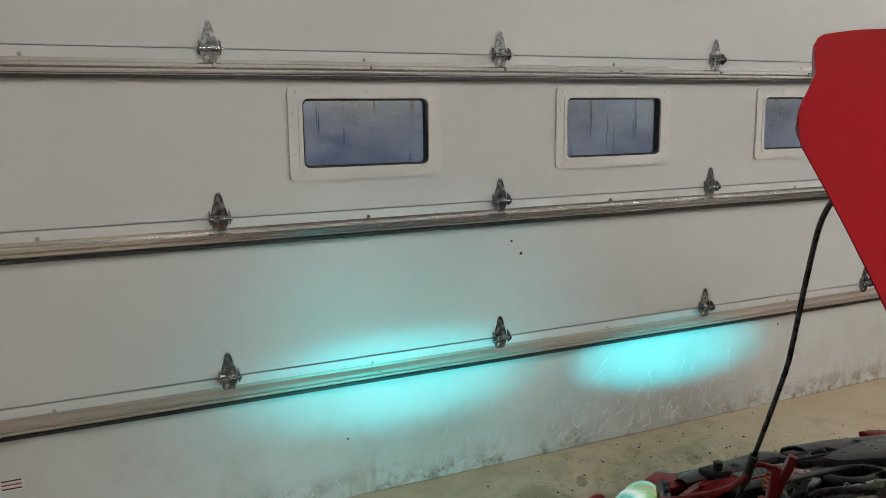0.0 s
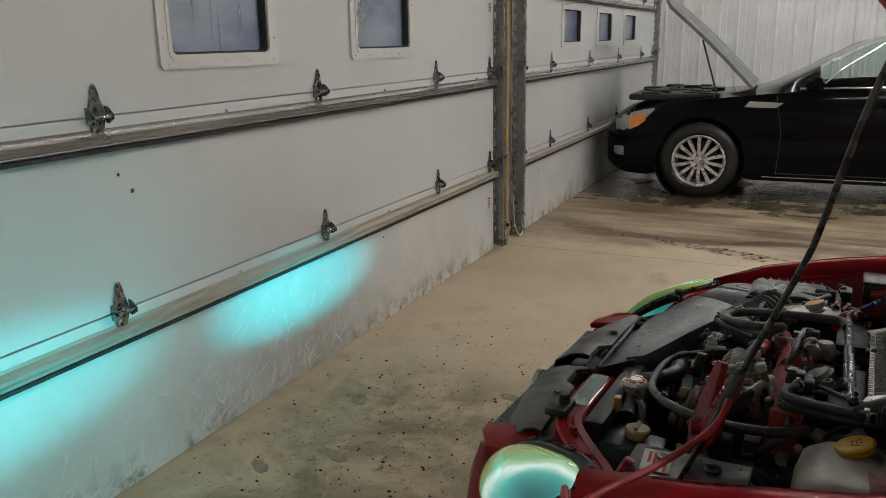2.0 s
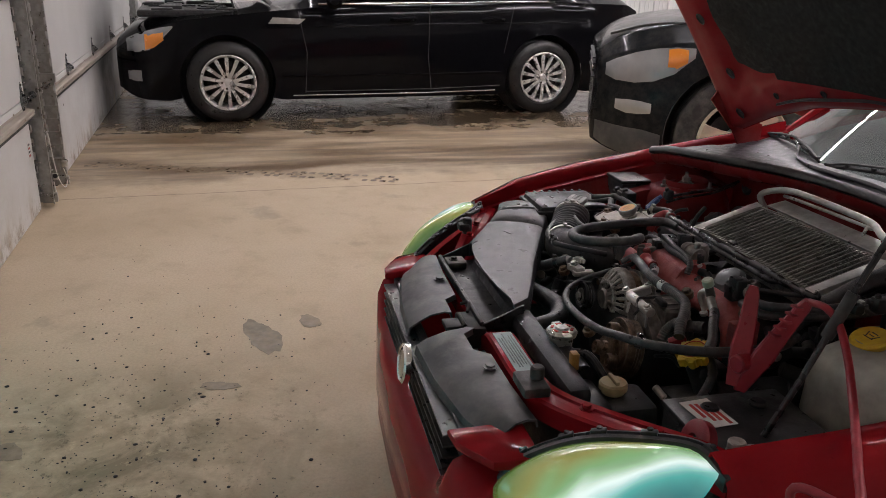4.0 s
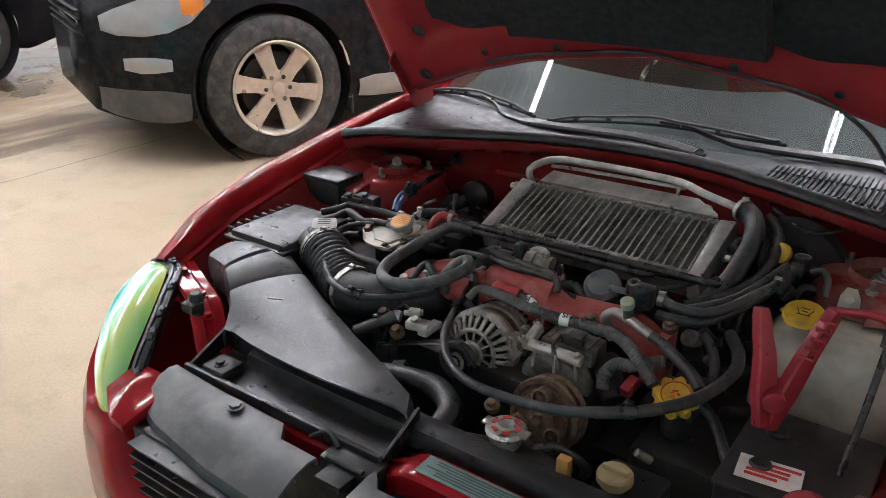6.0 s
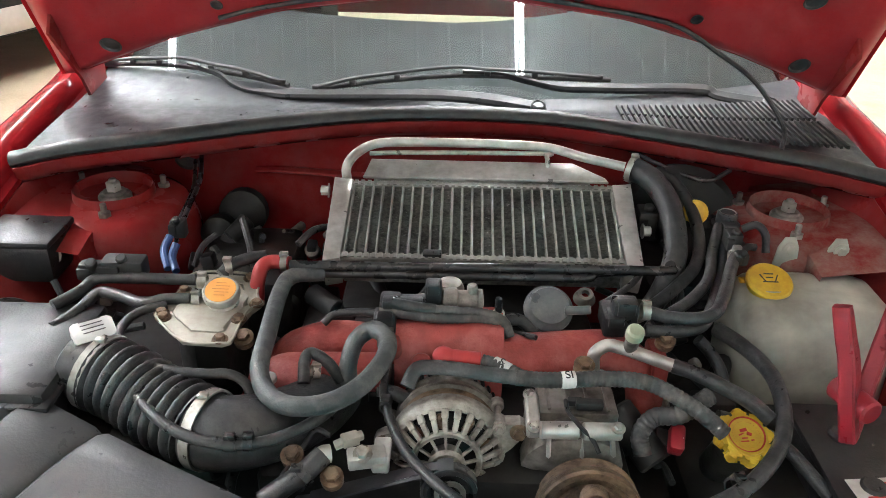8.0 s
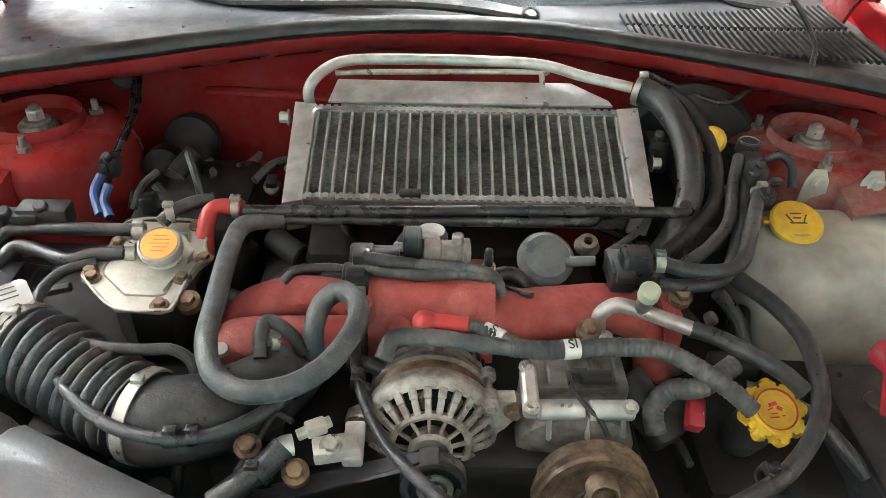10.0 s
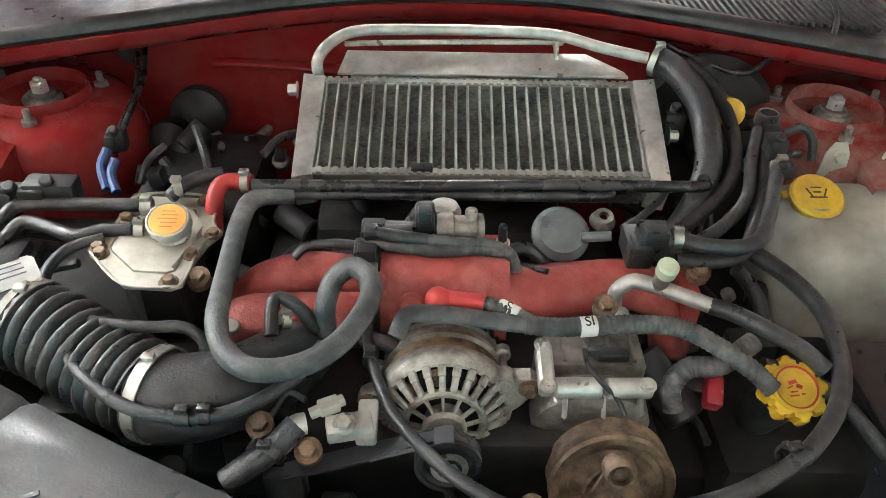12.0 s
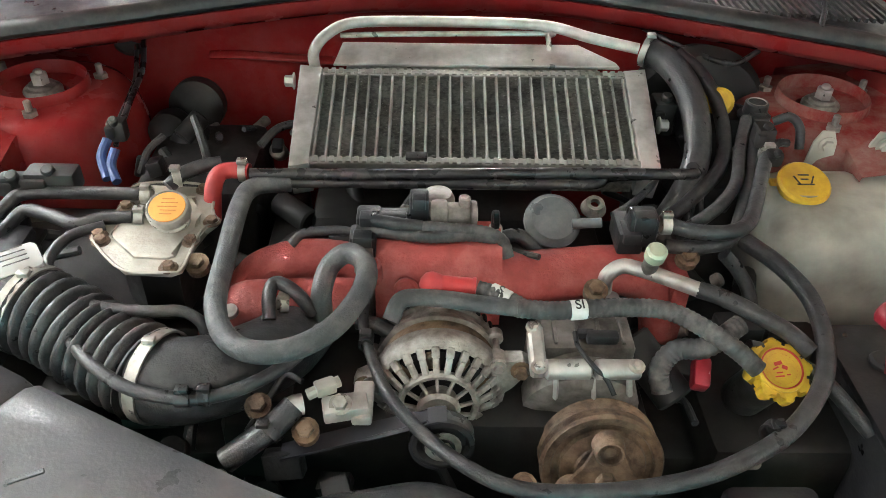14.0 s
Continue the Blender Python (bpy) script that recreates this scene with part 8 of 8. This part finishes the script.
for u in np.linspace(-0.72, 0.72, 13):
    L = 1.20 - 0.16 * (u / 0.72) ** 2
    rows.append([Vector((u, -0.42 + L * f * math.cos(radians(44)), 1.0 + L * f * math.sin(radians(44)) + 0.06 * math.sin(math.pi * f) * (1 - (u / 0.9) ** 2))) for f in np.linspace(0, 1, 9)])
grid(bm, rows)
thick(bm, 0.03)
sh = part("bonnet", bm, M["hood_under"], sedan, "raised bonnet with grey lining", flat_angle=50)
bm = bmesh.new()
sweep(bm, [(-0.66, -0.1, 0.95), (-0.64, 0.05, 1.42)], 0.009, 8, smooth_line=False)
part("gas_strut", bm, M["pipe_black"], sedan)

suv = empty("car", pose(4.516, -1.66, 0, 0, 0, -24), "dusty black sport utility vehicle with tan alloy wheels", "car", "cars in the far bays")
body, shq = car_shell(suv, [(0.88, 0.50, 0.30, 0.76, 0.86, 0.42), (0.83, 0.64, 0.26, 0.82, 0.95, 0.52), (0.66, 0.83, 0.24, 0.90, 1.03, 0.66), (0.45, 0.92, 0.24, 0.94, 1.07, 0.76), (0.25, 0.97, 0.24, 0.97, 1.09, 0.80), (-0.6, 1.0, 0.28, 1.02, 1.14, 0.82), (-0.85, 1.0, 0.28, 1.04, 1.22, 0.80), (-1.6, 1.0, 0.28, 1.07, 1.66, 0.66), (-2.0, 1.0, 0.28, 1.08, 1.76, 0.64), (-3.6, 1.0, 0.3, 1.1, 1.74, 0.64), (-4.1, 0.95, 0.35, 1.1, 1.5, 0.66), (-4.25, 0.9, 0.38, 1.0, 1.15, 0.7)],
                      [(0.0, 0.40, 0.45), (-3.02, 0.40, 0.45)], M["suv_paint"], 130, lambda c: abs(c.x) > 0.55 and -3.9 < c.y < -1.1 and c.z > 1.12 and c.z < 1.66, 14)
for s in (1, -1):
    for y in (0, -3.02):
        wheel(suv, (s * 0.86, y, 0.395), s, 0.395, 0.262, 0.255, 6, "six", M["alloy_tan"])
seam(suv, shq, [(-0.72, 1.02), (-0.74, 0.6), (-0.70, 0.40)], 0.004, M["rubber"], "door_gap")
seam(suv, shq, [(-1.95, 1.6), (-1.97, 1.0), (-1.95, 0.40)], 0.004, M["rubber"], "door_gap")
side_patch(suv, shq, "sill_cladding", M["silver_trim"], [(-0.50, 0.30, 0.40), (-0.6, 0.29, 0.42), (-1.5, 0.29, 0.42), (-2.45, 0.30, 0.42)], 0.018, "dirty silver sill cladding")
side_patch(suv, shq, "lower_bumper", M["cladding"], [(0.47, 0.25, 0.40), (0.58, 0.24, 0.42), (0.70, 0.25, 0.42), (0.80, 0.27, 0.42), (0.86, 0.30, 0.42)], 0.022, "grey plastic lower bumper")
side_patch(suv, shq, "headlamp", M["clear_lens"], [(0.32, 0.87, 0.925), (0.43, 0.77, 0.925), (0.54, 0.72, 0.91), (0.65, 0.70, 0.88), (0.76, 0.70, 0.83), (0.82, 0.72, 0.79)], 0.016, "large cloudy headlamp")
side_patch(suv, shq, "turn_signal", M["amber"], [(0.36, 0.84, 0.915), (0.42, 0.80, 0.92), (0.47, 0.80, 0.91)], 0.024, "amber turn signal")
side_patch(suv, shq, "fog_lamp", M["clear_lens"], [(0.54, 0.525, 0.585), (0.61, 0.515, 0.595), (0.68, 0.51, 0.595), (0.75, 0.525, 0.585)], 0.014, "clear fog lamp in a pale surround")
bm = bmesh.new()
box(bm, (0, 0.86, 0.74), (0.9, 0.04, 0.16), 0.01)
for i in range(4):
    box(bm, (0, 0.89, 0.68 + i * 0.04), (0.88, 0.02, 0.008), 0.002)
part("grille", bm, M["plastic"], suv, smooth=False)
bm = bmesh.new()
box(bm, (0, 0.895, 0.745), (0.9, 0.018, 0.022), 0.005)
part("grille_bar", bm, M["chrome"], suv, "chrome grille bar")
bm = bmesh.new()
sweep(bm, [(-0.52, 0.80, 0.965), (-0.68, 0.55, 1.04), (-0.76, 0.0, 1.085)], 0.008, 8, 6)
part("bonnet_edge", bm, M["rubber"], suv)
bm = bmesh.new()
prism(bm, [(-0.10, 0), (0.10, 0), (0.11, 0.26), (-0.08, 0.28)], 0.008, Matrix(((1, 0, 0, -0.87), (0, 0, -1, -0.46), (0, 1, 0, 0.20), (0, 0, 0, 1))), 0.002)
part("mud_flap", bm, M["cladding"], suv, "grey moulded mud flap")

# ---- small fittings of the room ----
def photo_eye(x, s):
    root = empty("photo_eye", pose(x, DOOR_Y - 0.07, 0.16), "yellow door safety sensor on a steel bracket", "sensor", "door safety sensors")
    bm = bmesh.new()
    box(bm, (0, 0, 0), (0.024, 0.034, 0.036), 0.005)
    part("sensor_body", bm, M["tank"], root, "yellowed plastic sensor body")
    bm = bmesh.new()
    lathe(bm, (s * 0.017, -0.005, 0.008), (s * 0.03, -0.005, 0.008), [(0, 0.013), (0.004, 0.013), (0.005, 0.009), (0.003, 0)], 16)
    part("sensor_eye", bm, M["rubber"], root)
    bm = bmesh.new()
    box(bm, (s * -0.01, 0.03, 0.035), (0.05, 0.04, 0.004), 0.001)
    box(bm, (s * -0.03, 0.045, 0.0), (0.004, 0.05, 0.07), 0.001)
    part("bracket", bm, M["galv"], root, smooth=False)
    bm = bmesh.new()
    sweep(bm, [(0, 0.01, -0.03), (s * 0.02, 0.0, -0.10), (-s * 0.03, 0.01, -0.14), (-s * 0.05, 0.04, -0.05), (-s * 0.05, 0.06, 0.2)], 0.003, 8, 6)
    part("wire", bm, M["white_label"], root)


photo_eye(4.40, -1)
photo_eye(4.715, 1)
bm = bmesh.new()
box(bm, (4.585, DOOR_Y - 0.03, 1.86), (0.07, 0.05, 0.16), 0.006)
box(bm, (4.585, DOOR_Y - 0.058, 1.90), (0.04, 0.006, 0.03), 0.002)
tagged(link("control_box", bm, M["plastic"], None), "black plastic door control box on the post", "control box")
bm = bmesh.new()
sweep(bm, [(4.60, DOOR_Y - 0.02, 1.78), (4.61, DOOR_Y - 0.015, 1.2), (4.60, DOOR_Y - 0.015, 0.3)], 0.008, 8, 8)
tagged(link("conduit", bm, M["galv"], None), "thin grey cable conduit down the post", "conduit")


def decal(x, z, w, h, bars):
    root = empty("decal", pose(x, DOOR_Y - 0.0015, z), "small white warning sticker on the door", "sticker", "door stickers")
    bm = bmesh.new()
    prism(bm, rrect(w, h, min(w, h) * 0.2), 0.001, Matrix(((1, 0, 0, 0), (0, 0, -1, 0), (0, 1, 0, 0), (0, 0, 0, 1))))
    part("paper", bm, M["decal"], root, smooth=False)
    for i in range(bars):
        bm = bmesh.new()
        box(bm, (0, -0.002, h * (0.3 - 0.6 * i / max(1, bars - 1))), (w * 0.75, 0.001, h * 0.1))
        part("print_bar", bm, M["decal_red"] if i % 2 else M["print"], root, smooth=False)


decal(-1.06, 0.34, 0.085, 0.05, 3)
decal(4.20, 0.36, 0.05, 0.10, 4)
decal(4.93, 0.42, 0.06, 0.07, 4)
decal(4.22, 1.66, 0.05, 0.08, 5)
# dents and drips on the lower sections
for x, z, r in ((1.0, 1.06, 0.006), (1.05, 1.0, 0.008), (0.2, 0.27, 0.005), (2.7, 0.46, 0.006), (5.3, 0.42, 0.008)):
    bm = bmesh.new()
    lathe(bm, (x, DOOR_Y - 0.0012, z), (x, DOOR_Y - 0.01, z), [(0, r), (0.0012, r * 0.8), (0.0014, 0)], 12)
    tagged(link("grease_spot", bm, M["rubber"], None, smooth=False), "tiny dark grease spot on the door skin", "stain", "grease spots")
# loose dirt crumbs on the slab
bm = bmesh.new()
for i in range(900):
    x, y = random.gauss(1.75, 0.62), random.gauss(2.1, 0.36)
    if y > 2.68 or y < 1.2:
        continue
    r = random.uniform(0.001, 0.0032) if random.random() < 0.85 else random.uniform(0.003, 0.0065)
    bmesh.ops.create_icosphere(bm, subdivisions=1, radius=r, matrix=Matrix.Translation((x, y, r * 0.35)) @ Matrix.Diagonal((1, random.uniform(0.6, 1.6), 0.6, 1)))
tagged(link("dirt_crumbs", bm, M["dark"], None, smooth=False), "scattered dark dirt crumbs on the concrete", "dirt", kind="stuff")
# damp smears and dark oil spots on the slab
M["oil"] = plain("oil_film", (0.255, 0.205, 0.135), 0.5, 0, 0.8, 30, (0.13, 0.105, 0.07), rough_var=0.2)
for x, y, a, b, t in ((2.50, 1.43, 0.07, 0.035, 20), (2.40, 1.62, 0.15, 0.06, 10), (1.35, 2.21, 0.06, 0.03, 60), (1.79, 2.37, 0.06, 0.03, 30), (1.18, 2.42, 0.05, 0.025, 50), (2.05, 1.78, 0.06, 0.03, 80), (2.62, -0.1, 0.09, 0.05, 15), (2.35, 0.15, 0.08, 0.05, 70), (2.85, -0.45, 0.10, 0.05, 20)):
    bm = bmesh.new()
    pts = []
    ph = random.uniform(0, 6)
    for i in range(26):
        an = 2 * math.pi * i / 26
        k = 1 + 0.13 * math.sin(2 * an + ph) + 0.09 * math.sin(3 * an + 2 * ph) + 0.07 * math.sin(7 * an + 3 * ph) + 0.05 * math.sin(11 * an)
        pts.append((a * k * math.cos(an), b * k * math.sin(an)))
    prism(bm, pts, 0.0012, Matrix.Translation((x, y, 0.0002)) @ Matrix.Rotation(radians(t), 4, "Z"))
    tagged(link("oil_stain", bm, M["oil"], None, smooth=False), "dark oily spot soaked into the concrete", "stain", "oil spots")
# wet tyre tread prints along the edge of the next bay
bm = bmesh.new()
p0, p1 = Vector((5.30, 2.64, 0.0003)), Vector((4.52, 0.60, 0.0003))
d = (p1 - p0).normalized()
w = Vector((-d.y, d.x, 0))
for i in range(36):
    for row in range(3):
        if random.random() < 0.18:
            continue
        q = p0 + d * (0.06 * i + 0.02 * row) + w * (row * 0.055 + random.uniform(-0.004, 0.004))
        a, b = 0.017 + random.uniform(0, 0.006), 0.02 + random.uniform(0, 0.006)
        ring = [q + d * (x * a) + w * (y * b) for x, y in ((-1, -0.8), (-0.5, -1), (0.8, -1), (1, -0.3), (0.9, 0.9), (-0.2, 1), (-1, 0.7))]
        lo = [bm.verts.new(v) for v in ring]
        hi = [bm.verts.new(v + Vector((0, 0, 0.0008))) for v in ring]
        bm.faces.new(hi)
        for k in range(7):
            bm.faces.new((lo[k], lo[(k + 1) % 7], hi[(k + 1) % 7], hi[k]))
tagged(link("tyre_prints", bm, plain("wet_mud", (0.17, 0.115, 0.06), 0.35, 0, 0.6, 20), None, smooth=False), "wet muddy tyre tread prints on the concrete", "tyre marks", kind="stuff")
# pale curved scratches rubbed into the lowest door section
bm = bmesh.new()
for i in range(230):
    x = random.gauss(1.75, 0.55)
    z = min(0.50, 0.025 + abs(random.gauss(0, 0.14)))
    a = radians(random.gauss(58, 34))
    L, W = random.uniform(0.02, 0.10), random.uniform(0.002, 0.0065)
    bend = random.uniform(-0.35, 0.35)
    rows = []
    for k in range(6):
        f = k / 5
        t = a + bend * (f - 0.5) * 2
        px = x + L * (f - 0.5) * math.cos(t)
        pz = z + L * (f - 0.5) * math.sin(t)
        hw = W * 0.5 * math.sin(math.pi * (0.08 + 0.84 * f)) ** 0.7
        rows.append([Vector((px + hw * math.sin(t), DOOR_Y - 0.0006, pz - hw * math.cos(t))), Vector((px - hw * math.sin(t), DOOR_Y - 0.0006, pz + hw * math.cos(t)))])
    if min(q.z for r in rows for q in r) > 0.012 and max(q.z for r in rows for q in r) < 0.51:
        grid(bm, rows)
for x, z, L, a in ((1.50, 0.36, 0.10, 28), (1.43, 0.50, 0.03, 80), (2.35, 0.86, 0.10, 78), (2.36, 0.75, 0.05, 75), (1.70, 0.45, 0.06, 20), (2.05, 0.80, 0.04, 85), (1.66, 0.74, 0.03, 5), (1.36, 0.42, 0.05, 70)):
    c, q = math.cos(radians(a)), math.sin(radians(a))
    grid(bm, [[Vector((x + L * (f - 0.5) * c + h * q, DOOR_Y - 0.0006, z + L * (f - 0.5) * q - h * c)) for h in (-0.002 * w, 0.002 * w)] for f, w in ((0, 0.3), (0.3, 1.0), (0.7, 0.9), (1, 0.2))])
tagged(link("scratches", bm, plain("scraped_paint", (0.70, 0.71, 0.69), 0.5, 0, 0.3, 90), None, smooth=False), "pale curved scratches rubbed into the door skin", "scratches", kind="stuff")
